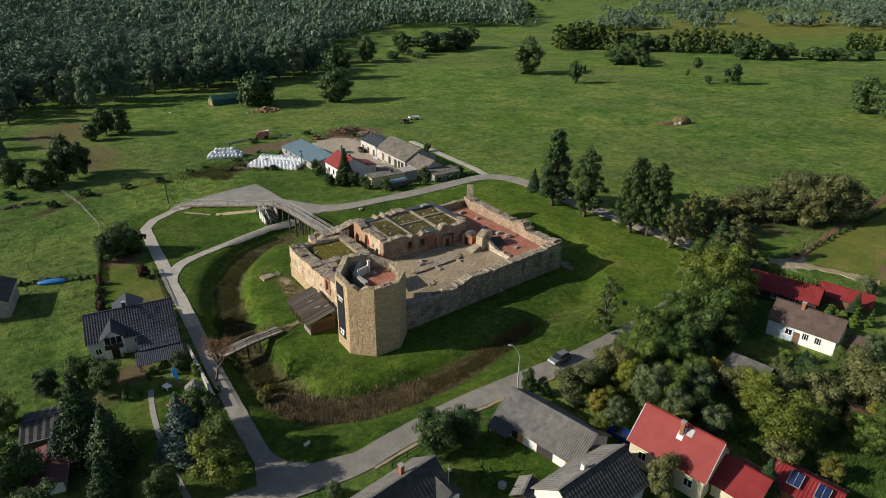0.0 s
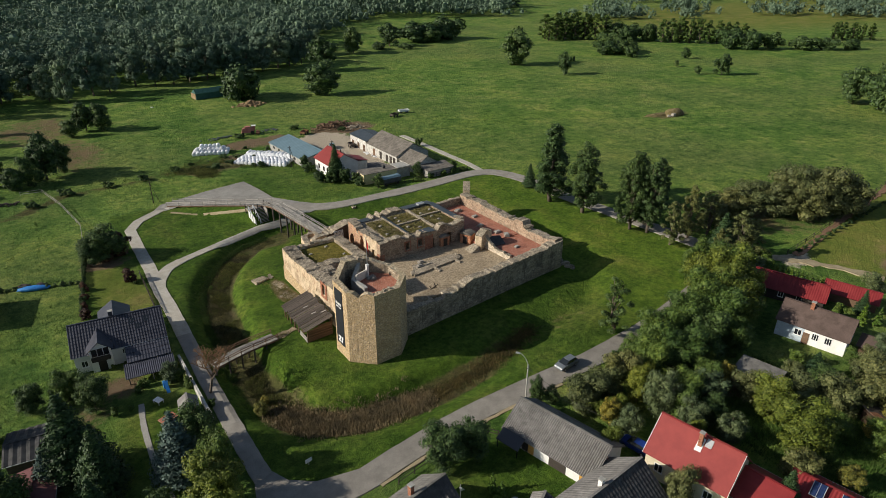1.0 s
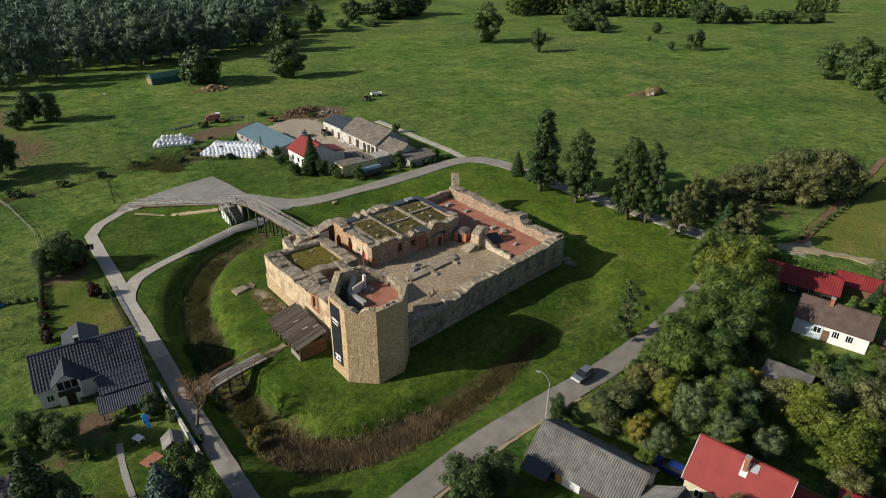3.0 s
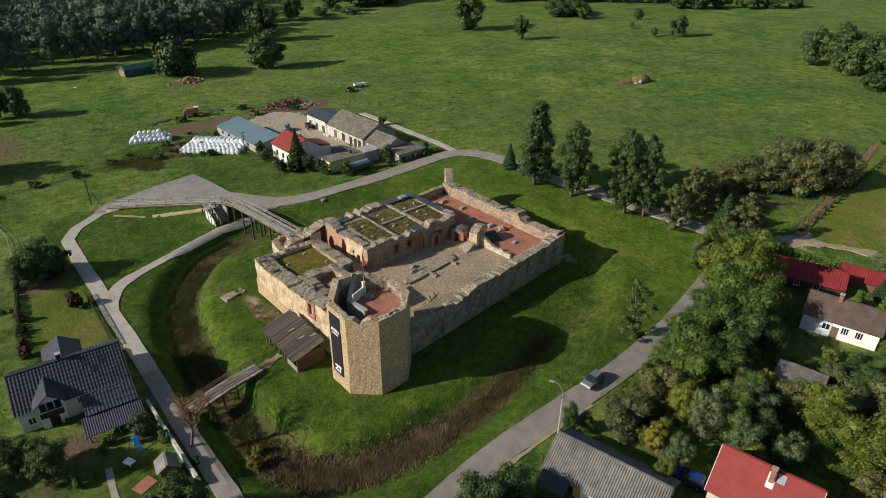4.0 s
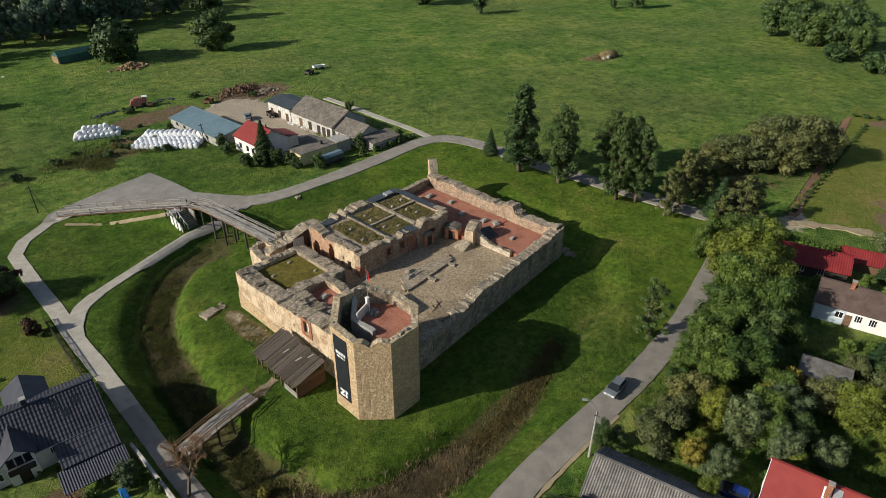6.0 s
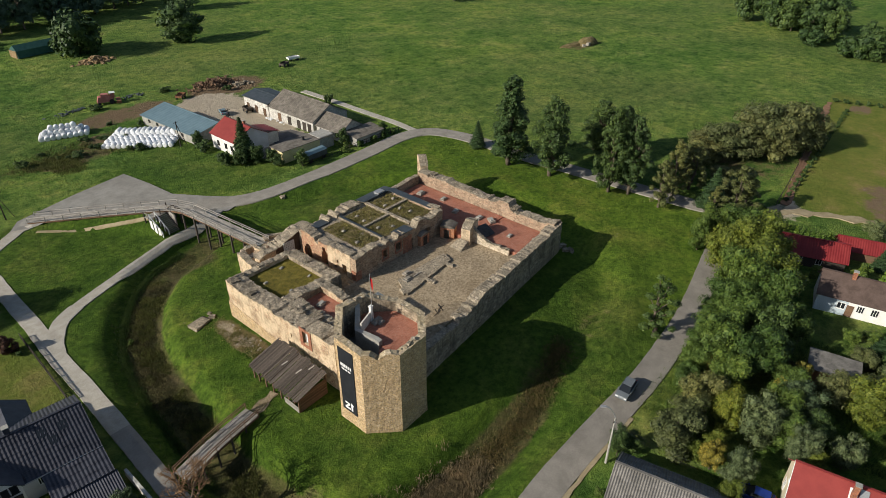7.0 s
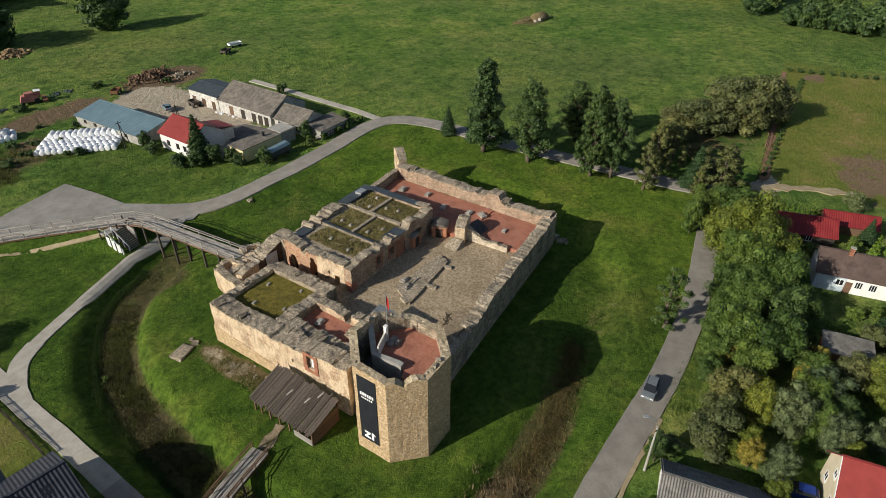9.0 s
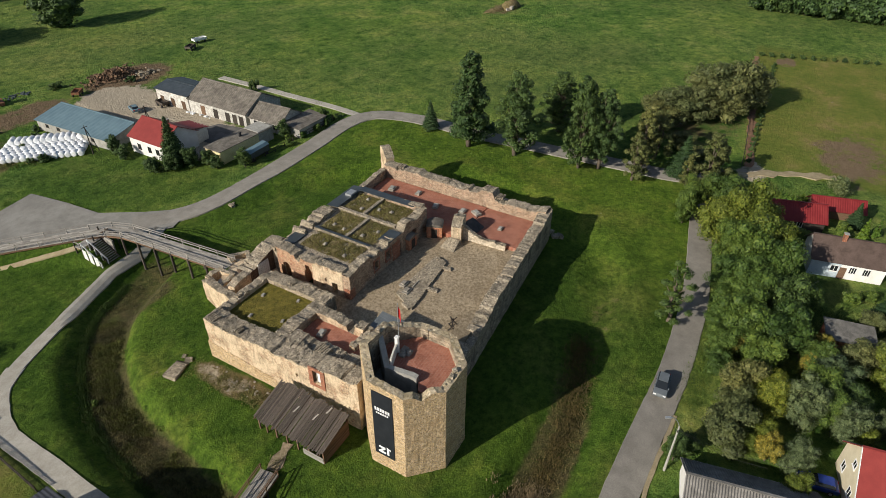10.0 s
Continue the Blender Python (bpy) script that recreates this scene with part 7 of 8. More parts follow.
def house(name, label, category, cx, cy, rz, L, W, eave, ridge, wall, roof_n, roof_s=None, over=0.45, gable=0.35, pitch=0.0, amp=0.035, laps=0, off=0.0, group="", drop=0.25, base=None):
    """A gabled house: ridge along its own x; L and W are the roof's size, eave and ridge its heights above the ground."""
    zb = hz(cx, cy) if base is None else base
    t = thing(name, label, category, pose(cx, cy, zb, 0, 0, rz), group)
    l, w = L / 2 - gable, W / 2 - over
    slope = (ridge - eave) / (W / 2)
    ew = eave + slope * over - drop * 0.4
    rid = ridge - 0.12
    g = Geo().add([(-l, -w, -0.6), (l, -w, -0.6), (l, w, -0.6), (-l, w, -0.6), (-l, -w, ew), (l, -w, ew), (l, w, ew), (-l, w, ew), (-l, off, rid), (l, off, rid)],
                  [(3, 2, 1, 0), (0, 1, 5, 4), (2, 3, 7, 6), (1, 2, 6, 9, 5), (3, 0, 4, 8, 7), (4, 5, 9, 8), (6, 7, 8, 9)])
    part("wall", g, wall, t)
    part("roof_slope", roof_sheet((-L / 2, -W / 2, eave), (L / 2, -W / 2, eave), (L / 2, off, ridge), (-L / 2, off, ridge), 0.1, pitch, amp, laps), roof_s or roof_n, t)
    part("roof_slope", roof_sheet((L / 2, W / 2, eave), (-L / 2, W / 2, eave), (-L / 2, off, ridge), (L / 2, off, ridge), 0.1, pitch, amp, laps), roof_n, t)
    part("ridge_cap", Geo().beam((-L / 2, off, ridge + 0.02), (L / 2, off, ridge + 0.02), 0.3, 0.12), roof_n, t)
    part("gutter", Geo().beam((-L / 2, -W / 2 - 0.03, eave - 0.06), (L / 2, -W / 2 - 0.03, eave - 0.06), 0.13, n=6), STEEL, t, "metal gutter")
    return t, 2 * l, 2 * w


# red-roofed house by the lane (its ridge runs nearly along y)
t, l, w = house("house", "cream house with a smooth red sheet roof and brick chimney", "house", 61.72, 35.1, 100.3, 10.9, 8.2, 3.5, 7.5, CREAM_WALL, RED_ROOF)
c = chimney(t, -0.3, 1.05, 5.6, 8.35)
part("flashing", Geo().slab((0.1, 1.75, 5.9), (-0.7, 1.75, 5.9), (-0.7, 0.45, 7.16), (0.1, 0.45, 7.16), 0.06), WHITE_TRIM, c, "white metal flashing")
part("roof_window", Geo().slab((-0.85, 1.1, 6.6), (-1.65, 1.1, 6.6), (-1.65, 0.3, 7.3), (-0.85, 0.3, 7.3), 0.1), STEEL, t, "open roof hatch")
for u in (-3.2, 0.2, 3.2):
    window(t, "n", u, 1.3, 1.2, 1.3, l, w)
window(t, "e", 0.0, 4.0, 1.0, 1.0, l, w)
window(t, "e", -1.8, 1.3, 1.1, 1.2, l, w)
window(t, "e", 1.8, 1.3, 1.1, 1.2, l, w)
for x in (-5.45, 5.45):
    part("bargeboard", Geo().beam((x, 4.1, 3.46), (x, 0, 7.46), 0.05, 0.2), WHITE_TRIM, t, "white bargeboard")
# its red-roofed outbuildings
t, l, w = house("outbuilding", "low outbuilding with a deep red sheet roof", "outbuilding", 64.9, 27.4, 98, 6.0, 7.5, 2.0, 4.2, CREAM_WALL, DARK_RED_ROOF)
t, l, w = house("outbuilding", "long low outbuilding with red ribbed roof and solar panels", "outbuilding", 70.6, 22.8, 100, 8.5, 6.0, 1.8, 3.4, BRICK_RED, DARK_RED_ROOF, pitch=0.4)
for i, (x, y) in enumerate(((0.9, 1.3), (-2.2, 1.3))):
    s = part("solar_panel", Geo().slab((x + 0.7, y + 1.0, 2.75), (x - 0.7, y + 1.0, 2.75), (x - 0.7, y - 0.6, 3.75), (x + 0.7, y - 0.6, 3.75), 0.05), SOLAR, t, "tilted dark blue solar panel")
    part("panel_frame", Geo().beam((x + 0.72, y + 1.02, 2.74), (x - 0.72, y + 1.02, 2.74), 0.07).beam((x + 0.72, y + 1.02, 2.74), (x + 0.72, y - 0.62, 3.74), 0.07).beam((x - 0.72, y + 1.02, 2.74), (x - 0.72, y - 0.62, 3.74), 0.07).beam((x, y + 1.02, 2.77), (x, y - 0.62, 3.77), 0.04), STEEL, s, "aluminium frame")

# long grey barn with corrugated sheets
t, l, w = house("barn", "long white barn under weathered grey corrugated sheets", "barn", 51.7, 48.9, 102, 14.5, 8.6, 1.9, 4.85, WHITE_WALL, ETERNIT, pitch=0.3, amp=0.055, laps=4)
for u, wd, m in ((3.4, 1.0, DARK_WOOD), (2.4, 0.9, ORANGE_DOOR), (-1.8, 2.6, DARK_WOOD), (-5.6, 0.9, ORANGE_DOOR)):
    door(t, "n", -u, wd, 1.9, l, w, m)
part("lean_to", Geo().slab((6.9, 5.9, 1.3), (3.2, 5.9, 1.3), (3.2, 4.2, 2.3), (6.9, 4.2, 2.3), 0.08).beam((6.7, 5.7, -0.3), (6.7, 5.7, 1.3), 0.12).beam((3.4, 5.7, -0.3), (3.4, 5.7, 1.3), 0.12), GLASS_DARK, t, "lean-to under clear corrugated sheet")
# dark slate barn behind it
# Pale north and dark south slope: sun and shade put into the colours.
t, l, w = house("barn", "barn with a dark slate roof and small white chimney", "barn", 47.6, 37.4, 4, 12.4, 8.6, 2.6, 5.9, WHITE_WALL, ETERNIT, DARK_SLATE, pitch=0.5, amp=0.02, laps=8)
chimney(t, -1.0, 0.6, 5.0, 6.4, 0.55, WHITE_WALL)
# slate house near the junction
# Sunward slope in lighter slate; the other slope's shade is painted as dark slate.
t, l, w = house("house", "small white house with a slate roof and brick chimney", "house", 27.4, 48.9, 9, 10.4, 8.4, 2.7, 6.0, WHITE_WALL, SLATE_ROOF, DARK_SLATE, pitch=0.5, amp=0.02, laps=10)
chimney(t, 0.6, 1.0, 5.0, 6.7, 0.55)
window(t, "e", 1.5, 1.0, 0.9, 1.1, l, w)
part("dormer", Geo().prism([(2.2, -4.3), (5.4, -4.3), (5.4, -1.0), (2.2, -1.0)], 0.0, 3.0), WHITE_WALL, t, "white entrance wing")
part("dormer_roof", Geo().slab((2.0, -4.7, 2.9), (3.8, -4.7, 4.4), (3.8, -0.6, 4.9), (2.0, -0.6, 3.4), 0.1).slab((3.8, -4.7, 4.4), (5.7, -4.7, 2.9), (5.7, -0.6, 3.4), (3.8, -0.6, 4.9), 0.1), DARK_SLATE, t, "dark wing roof")
pole = thing("aerial_mast", "thin roof aerial mast with a small dish", "aerial", pose(32.6, 46.8, hz(32.6, 46.8)))
part("mast", Geo().cone((0, 0, 0), (0, 0, 6.6), 0.05, 0.04, 6), STEEL, pole)
part("dish", Geo().cone((0.1, 0, 5.6), (0.3, 0.1, 5.7), 0.1, 0.35, 10), STEEL, pole)
# small corrugated hut in the yard
t, l, w = house("hut", "little hut with a pale corrugated roof", "hut", 41.4, 42.2, 30, 3.6, 3.2, 1.5, 2.4, DARK_WOOD, ETERNIT, BLACK_ROOF, pitch=0.3, amp=0.04)
tub = thing("water_tub", "round concrete well ring on the lawn", "well", pose(40.2, 45.4, hz(40.2, 45.4)))
part("ring", Geo().cone((0, 0, 0), (0, 0, 0.45), 0.6, 0.6, 14), GREY_CONCRETE, tub)
part("cover", Geo().cone((0, 0, 0.45), (0, 0, 0.52), 0.5, 0.45, 14), STEEL, tub)

# white and pale blue cottage
t, l, w = house("house", "white and pale blue cottage with a brown felt roof", "house", 107.4, 42.4, 102, 11.6, 7.2, 3.0, 5.9, WHITE_WALL, BROWN_ROOF)
part("blue_wall", Geo().box(1.0, l / 2 + 0.03, w / 2 - 0.2, w / 2 + 0.04, -0.5, 2.85), BLUE_WALL, t, "pale blue rendered half")
window(t, "n", -1.9, 1.2, 1.2, 1.2, l, w + 0.1)
for u in (2.2, 4.2):
    window(t, "n", u - 1.4, 1.2, 1.1, 1.3, l, w, WHITE_TRIM, 2)
door(t, "n", -0.6, 1.0, 2.1, l, w + 0.1, BROWN_WOOD)
chimney(t, 1.2, 0.3, 5.2, 6.8, 0.6)
t, l, w = house("outbuilding", "brown outbuilding leaning on the cottage", "outbuilding", 110.2, 34.4, 100, 3.6, 5.0, 1.9, 3.2, BROWN_WOOD, BROWN_ROOF)
# long dark house with red roof
t, l, w = house("house", "long dark-boarded house with a deep red roof", "house", 118.2, 52.6, 107, 13.4, 6.4, 2.1, 4.5, DARK_WOOD, DARK_RED_ROOF, pitch=0.4, amp=0.02)
for u in (-4.2, -1.0, 2.2):
    window(t, "n", u, 0.8, 1.0, 1.2, l, w)
t, l, w = house("outbuilding", "outbuilding with a deep red sheet roof", "outbuilding", 125.6, 44.4, 106, 9.6, 4.6, 1.8, 3.6, BROWN_WOOD, DARK_RED_ROOF, pitch=0.4, amp=0.02)
# flat-roofed shed in the gardens
s = thing("shed", "open shed with a flat grey felt roof", "shed", pose(86.6, 40.9, hz(86.6, 40.9) - 0.6, 0, 0, 100))
part("roof", Geo().slab((-3.3, -2.2, 3.7), (3.3, -2.2, 3.7), (3.3, 2.2, 3.2), (-3.3, 2.2, 3.2), 0.12), SLATE_ROOF, s, "sloping grey felt roof")
part("wall", Geo().box(-3.0, 3.0, -2.0, -1.9, -0.4, 3.5).box(-3.0, -2.9, -2.0, 1.9, -0.4, 3.1).box(0, 3.0, 1.8, 1.9, -0.4, 3.1).box(2.9, 3.0, -1.9, 1.8, -0.4, 3.1), BRICK_RED, s, "thin brick wall")
for x in (-3.0, -0.2, 2.8):
    part("post", Geo().beam((x, 2.0, -0.4), (x, 2.0, 3.15), 0.14), PALE_WOOD, s)
s = thing("shed", "tumbledown shed with a rusty sheet roof", "shed", pose(91.5, 25.6, hz(91.5, 25.6), 0, 0, 60))
part("roof", Geo().slab((-1.8, -1.4, 1.9), (1.8, -1.4, 1.9), (1.8, 1.4, 2.4), (-1.8, 1.4, 2.4), 0.1), GREY_WOOD, s)
part("roof_patch", Geo().slab((-1.9, 0.2, 2.26), (0.2, 0.2, 2.26), (0.2, 1.5, 2.5), (-1.9, 1.5, 2.5), 0.05), RUST, s, "rusty sheet")
part("wall", Geo().box(-1.6, 1.6, -1.2, 1.2, -0.3, 1.8), BROWN_WOOD, s)

# graphite-roofed house west of the path
t, l, w = house("house", "white modern house with ribbed graphite roof", "house", 7.0, 111.4, -7, 14.6, 11.2, 3.4, 6.5, WHITE_WALL, BLACK_ROOF, pitch=0.42, amp=0.03, laps=10)
for x, y in ((2.4, -1.4), (4.6, -1.6), (3.2, -2.6)):
    z = 6.5 + y * 0.5536 + 0.05
    part("roof_window", Geo().slab((x - 0.45, y - 0.55, z - 0.30), (x + 0.45, y - 0.55, z - 0.30), (x + 0.45, y + 0.55, z + 0.30), (x - 0.45, y + 0.55, z + 0.30), 0.08), GLASS_DARK, t, "roof window")
part("gable_wing", Geo().add([(-4.6, -5.9, -0.5), (-1.4, -5.9, -0.5), (-1.4, -2, -0.5), (-4.6, -2, -0.5), (-4.6, -5.9, 4.3), (-1.4, -5.9, 4.3), (-1.4, -2, 4.3), (-4.6, -2, 4.3), (-3.0, -5.9, 5.6), (-3.0, -2, 5.6)],
                         [(0, 1, 5, 8, 4), (1, 2, 6, 5), (3, 0, 4, 7), (2, 3, 7, 9, 6)]), WHITE_WALL, t, "white gabled wing")
part("wing_roof", Geo().slab((-5.0, -6.4, 4.05), (-3.0, -6.4, 5.75), (-3.0, -1.2, 5.75), (-5.0, -1.2, 4.05), 0.1).slab((-3.0, -6.4, 5.75), (-1.0, -6.4, 4.05), (-1.0, -1.2, 4.05), (-3.0, -1.2, 5.75), 0.1), BLACK_ROOF, t, "graphite wing roof")
for u in (-3.9, -3.0, -2.1):
    window(t, "s", u, 3.1, 0.75, 1.2, l, 11.9, DARK_WOOD, 0)
part("balcony", Geo().box(-4.4, -1.6, -6.9, -5.95, 2.5, 2.65).box(-4.4, -1.6, -6.9, -6.84, 2.65, 3.4), DARK_WOOD, t, "dark balcony")
window(t, "s", -5.6, 1.0, 1.0, 1.2, l, w)
window(t, "s", 0.4, 1.8, 0.6, 1.1, l, w)
door(t, "s", -3.0, 1.2, 2.1, l, 11.9, DARK_WOOD)
chimney(t, -0.6, 0.3, 6.0, 7.4, 0.6, BLACK_ROOF)
part("annex_wall", Geo().box(1.0, 7.0, -9.2, -4.6, -0.5, 2.1), WHITE_WALL, t, "white annex")
part("annex_roof", roof_sheet((0.6, -9.3, 2.35), (7.3, -9.3, 2.35), (7.3, -5.3, 3.35), (0.6, -5.3, 3.35), 0.1, 0.42, 0.03, 4), BLACK_ROOF, t, "graphite annex roof")
part("porch_roof", roof_sheet((0.0, -12.6, 1.5), (7.5, -12.6, 1.5), (7.5, -9.2, 2.2), (0.0, -9.2, 2.2), 0.1, 0.3, 0.03), BLACK_ROOF, t, "ribbed porch roof")
for x in (0.5, 4.0, 7.3):
    part("porch_post", Geo().beam((x, -12.3, -0.5), (x, -12.3, 1.5), 0.14), PALE_WOOD, t)
part("north_wing", Geo().prism([(-2.8, 5.0), (2.0, 5.0), (2.0, 9.0), (-2.8, 9.0)], -0.5, 3.2), WHITE_WALL, t, "white rear wing")
part("north_wing_roof", Geo().slab((2.3, 9.3, 3.1), (-0.4, 9.3, 4.9), (-0.4, 3.0, 4.9), (2.3, 3.0, 3.1), 0.1).slab((-0.4, 9.3, 4.9), (-3.1, 9.3, 3.1), (-3.1, 3.0, 3.1), (-0.4, 3.0, 4.9), 0.1), BLACK_ROOF, t, "graphite rear roof")
# garden things west
t, l, w = house("garden_shed", "small wooden garden shed with a pale grey roof", "shed", 11.9, 87.2, 80, 2.6, 2.8, 1.5, 2.5, BROWN_WOOD, ETERNIT)
wl = Geo()
for i in range(14):
    y = 82.3 + 19.2 * i / 14
    wl.box(14.0 - 0.12 + 0.05 * i / 14, 14.25 + 0.05 * i / 14, y, y + 19.2 / 14 - 0.05, -3.3, hz(14, y) + 1.15)
structure("garden_wall", wl, OLD_RENDER, "weathered white rendered garden wall beside the path", "garden wall")
t, l, w = house("barn", "old dark barn with ribbed bitumen roof", "barn", -7.6, 90.8, -8, 7.0, 7.4, 1.7, 2.6, DARK_WOOD, DARK_SLATE, pitch=0.9, amp=0.06)
t, l, w = house("outbuilding", "low outbuilding with a dull red sheet roof", "outbuilding", -8.6, 80.6, 80, 8.0, 5.4, 1.9, 2.5, WHITE_WALL, MAUVE_ROOF)
t, l, w = house("barn", "grey block barn with a dark roof", "barn", -14.6, 138.5, 80, 10.5, 8.5, 3.6, 5.6, GREY_CONCRETE, DARK_SLATE)
pt = thing("paved_patch", "small patch of orange-brown garden paving", "paving", pose(8.9, 87.2, hz(8.9, 87.2), 0, 0, 20))
part("slab", Geo().box(-1.2, 1.2, -0.9, 0.9, -0.1, 0.09), TERRACOTTA, pt)
tp = thing("tarp_pile", "log pile under a bright blue tarpaulin", "tarpaulin", pose(-4.2, 145.0, hz(-4.2, 145.0), 0, 0, -18))
rnd = random.Random(8)
part("tarp", Geo().lump((0.4, 0, 0.35), (3.2, 0.9, 0.55), rnd, 14, 6, 0.1), BLUE_TARP, tp, "crumpled blue tarpaulin", True)
part("log_pile", Geo().lump((-1.5, 1.6, 0.3), (1.4, 0.6, 0.5), rnd, 10, 5, 0.2).lump((1.2, 1.7, 0.3), (0.8, 0.5, 0.4), rnd, 10, 5, 0.2), GREY_WOOD, tp, "grey stacked logs")
pl = thing("play_set", "small blue plastic play set on the lawn", "play set", pose(10.0, 94.2, hz(10.0, 94.2)))
part("slide", Geo().slab((0.2, -1.0, 0.2), (0.7, -1.0, 0.2), (0.7, 0.6, 1.4), (0.2, 0.6, 1.4), 0.08), BLUE_TARP, pl, "blue slide")
part("tower", Geo().box(0.1, 0.8, 0.6, 1.3, 0, 1.2), BLUE_TARP, pl, "blue play tower")
gt = thing("garden_table", "small white plastic table on the lawn", "table", pose(8.6, 91.9, hz(8.6, 91.9), 0, 0, 25))
part("tabletop", Geo().box(-0.5, 0.5, -0.7, 0.7, 0.5, 0.56), WHITE_TRIM, gt)
for x in (-0.4, 0.4):
    for y in (-0.6, 0.6):
        part("leg", Geo().beam((x, y, -0.1), (x, y, 0.5), 0.07), WHITE_TRIM, gt)
for i in range(3):
    rs = thing("rusty_sheet", "rusty corrugated sheet lying beside the garden wall", "metal sheet", pose(12.1 + 0.25 * i, 84.6 - 0.8 * i, hz(12, 84) + 0.1 + 0.06 * i, 4, 3, 24 + 7 * i), "rusty sheets")
    part("sheet", roof_sheet((-0.9, -0.5, 0), (0.9, -0.5, 0), (0.9, 0.5, 0), (-0.9, 0.5, 0), 0.03, 0.2, 0.03), RUST, rs)

# farm beyond the lane
t, l, w = house("barn", "long white farm barn under mottled old roofing", "barn", 105.7, 180.4, 90, 20.4, 13.0, 3.3, 6.8, OLD_RENDER, OLD_TILE, over=0.4, laps=10, pitch=0.6, amp=0.03)
for u in (-8.2, -6.0, -3.6, 0.5, 5.0):
    door(t, "n", -u, 1.5, 2.4, l, w, DARK_WOOD if u < 4 else BROWN_WOOD)
t, l, w = house("barn", "pale farm building with a low dark sheet roof", "barn", 104.0, 196.6, 90, 12.6, 9.6, 4.0, 5.0, OLD_RENDER, ZINC)
for u in (-4, 0, 4):
    door(t, "n", u, 1.4, 2.2, l, w, BROWN_WOOD)
t, l, w = house("barn", "lower white stable with mottled old roofing", "barn", 104.4, 165.2, 92, 10.2, 9.0, 2.5, 5.2, OLD_RENDER, OLD_TILE, laps=8, pitch=0.6, amp=0.03)
for u in (-3, 0, 3):
    window(t, "n", u, 1.0, 1.0, 1.0, l, w, DARK_WOOD)
s = thing("lean_to", "low lean-to with a flat grey felt roof", "lean-to", pose(106.0, 157.6, hz(106, 157.6)))
part("roof", Geo().slab((-5.0, -2.8, 2.2), (5.0, -2.8, 2.2), (5.0, 2.6, 2.8), (-5.0, 2.6, 2.8), 0.12), OLD_TILE, s, "grey felt roof")
part("wall", Geo().box(-4.8, 4.8, -2.6, 2.4, -0.5, 2.05), GREY_CONCRETE, s)
# The east slope's shade is put into its deeper red.
t, l, w = house("house", "white farmhouse with a bright red roof", "house", 82.0, 178.4, 90, 11.6, 10.4, 3.8, 6.8, WHITE_WALL, RED_ROOF, DARK_RED_ROOF)
for u in (-2.6, 0.8, 3.4):
    window(t, "n", u, 1.2, 1.1, 1.3, l, w, DARK_WOOD)
chimney(t, -2.0, -0.6, 6.2, 7.4, 0.5)
part("rear_wing", Geo().box(-4.6, 1.5, -8.5, -4.6, -0.4, 3.3), PALE_PLASTER, t, "pale rear wing")
# Deep red again: carries the east slope's painted shade over the wing.
part("wing_roof", Geo().slab((-4.9, -8.9, 3.2), (1.8, -8.9, 3.2), (1.8, -4.2, 4.3), (-4.9, -4.2, 4.3), 0.1), DARK_RED_ROOF, t, "dark red catslide roof of the wing")
t, l, w = house("barn", "low barn with a blue-grey sheet roof", "barn", 78.0, 201.4, 93, 26.0, 8.4, 2.6, 4.2, GREY_CONCRETE, BLUE_ROOF, pitch=1.2, amp=0.02, off=-3.8)
for u in (-9, -5, -1, 3, 7):
    window(t, "n", u, 1.2, 1.1, 0.8, l, w, DARK_WOOD)
s = thing("outbuilding", "flat-roofed cream farm building", "outbuilding", pose(90.2, 163.0, hz(90.2, 163.0), 0, 0, -1.5))
part("wall", Geo().box(-7.8, 3.5, -2.3, 2.3, -0.5, 3.1), YELLOW_WALL, s, "cream yellow rendered wall")
part("wall", Geo().box(3.5, 8.0, -2.3, 2.3, -0.5, 3.4), GREY_CONCRETE, s, "grey block wall")
part("roof", Geo().box(-8.1, 8.2, -2.6, 2.6, 3.1, 3.25), OLD_TILE, s, "flat felt roof")
part("chimney", Geo().box(-0.2, 0.4, -0.3, 0.3, 3.25, 4.2), DARK_SLATE, s)
tr = thing("trailer", "old box trailer under a pale blue tarpaulin", "trailer", pose(89.0, 157.2, hz(89, 157.2), 0, 0, 2))
part("box", Geo().box(-3.2, 3.2, -1.1, 1.1, 0.7, 2.2), ZINC, tr, "dark box body")
part("cover", Geo().prism([(-3.3, -1.2), (3.3, -1.2), (3.3, 1.2), (-3.3, 1.2)], 2.2, 2.7, [(-3.1, -0.6), (3.1, -0.6), (3.1, 0.6), (-3.1, 0.6)]), BLUE_ROOF, tr, "pale blue tarpaulin")
for x in (-2.2, 2.2):
    for y in (-1.05, 1.05):
        part("wheel", Geo().cone((x, y - 0.12, 0.4), (x, y + 0.12, 0.4), 0.42, 0.42, 12), RUBBER, tr)


def bale(x, y, z, rz):
    global BALE
    m = pose(x, y, z, 0, 0, rz)
    if BALE is None:
        BALE = thing("silage_bale", "round bale in white plastic wrap", "bale", m, "wrapped silage bales")
        g, n = Geo(), 14
        prof = [(-0.62, 0.42), (-0.58, 0.57), (-0.3, 0.63), (0.3, 0.63), (0.58, 0.57), (0.62, 0.42)]
        for px, pr in prof:
            g.v += [(px, pr * math.cos(2 * math.pi * i / n), 0.6 + pr * math.sin(2 * math.pi * i / n)) for i in range(n)]
        for j in range(5):
            g.f += [(j * n + i, j * n + (i + 1) % n, (j + 1) * n + (i + 1) % n, (j + 1) * n + i) for i in range(n)]
        g.f += [tuple(range(n))[::-1], tuple(range(5 * n, 6 * n))]
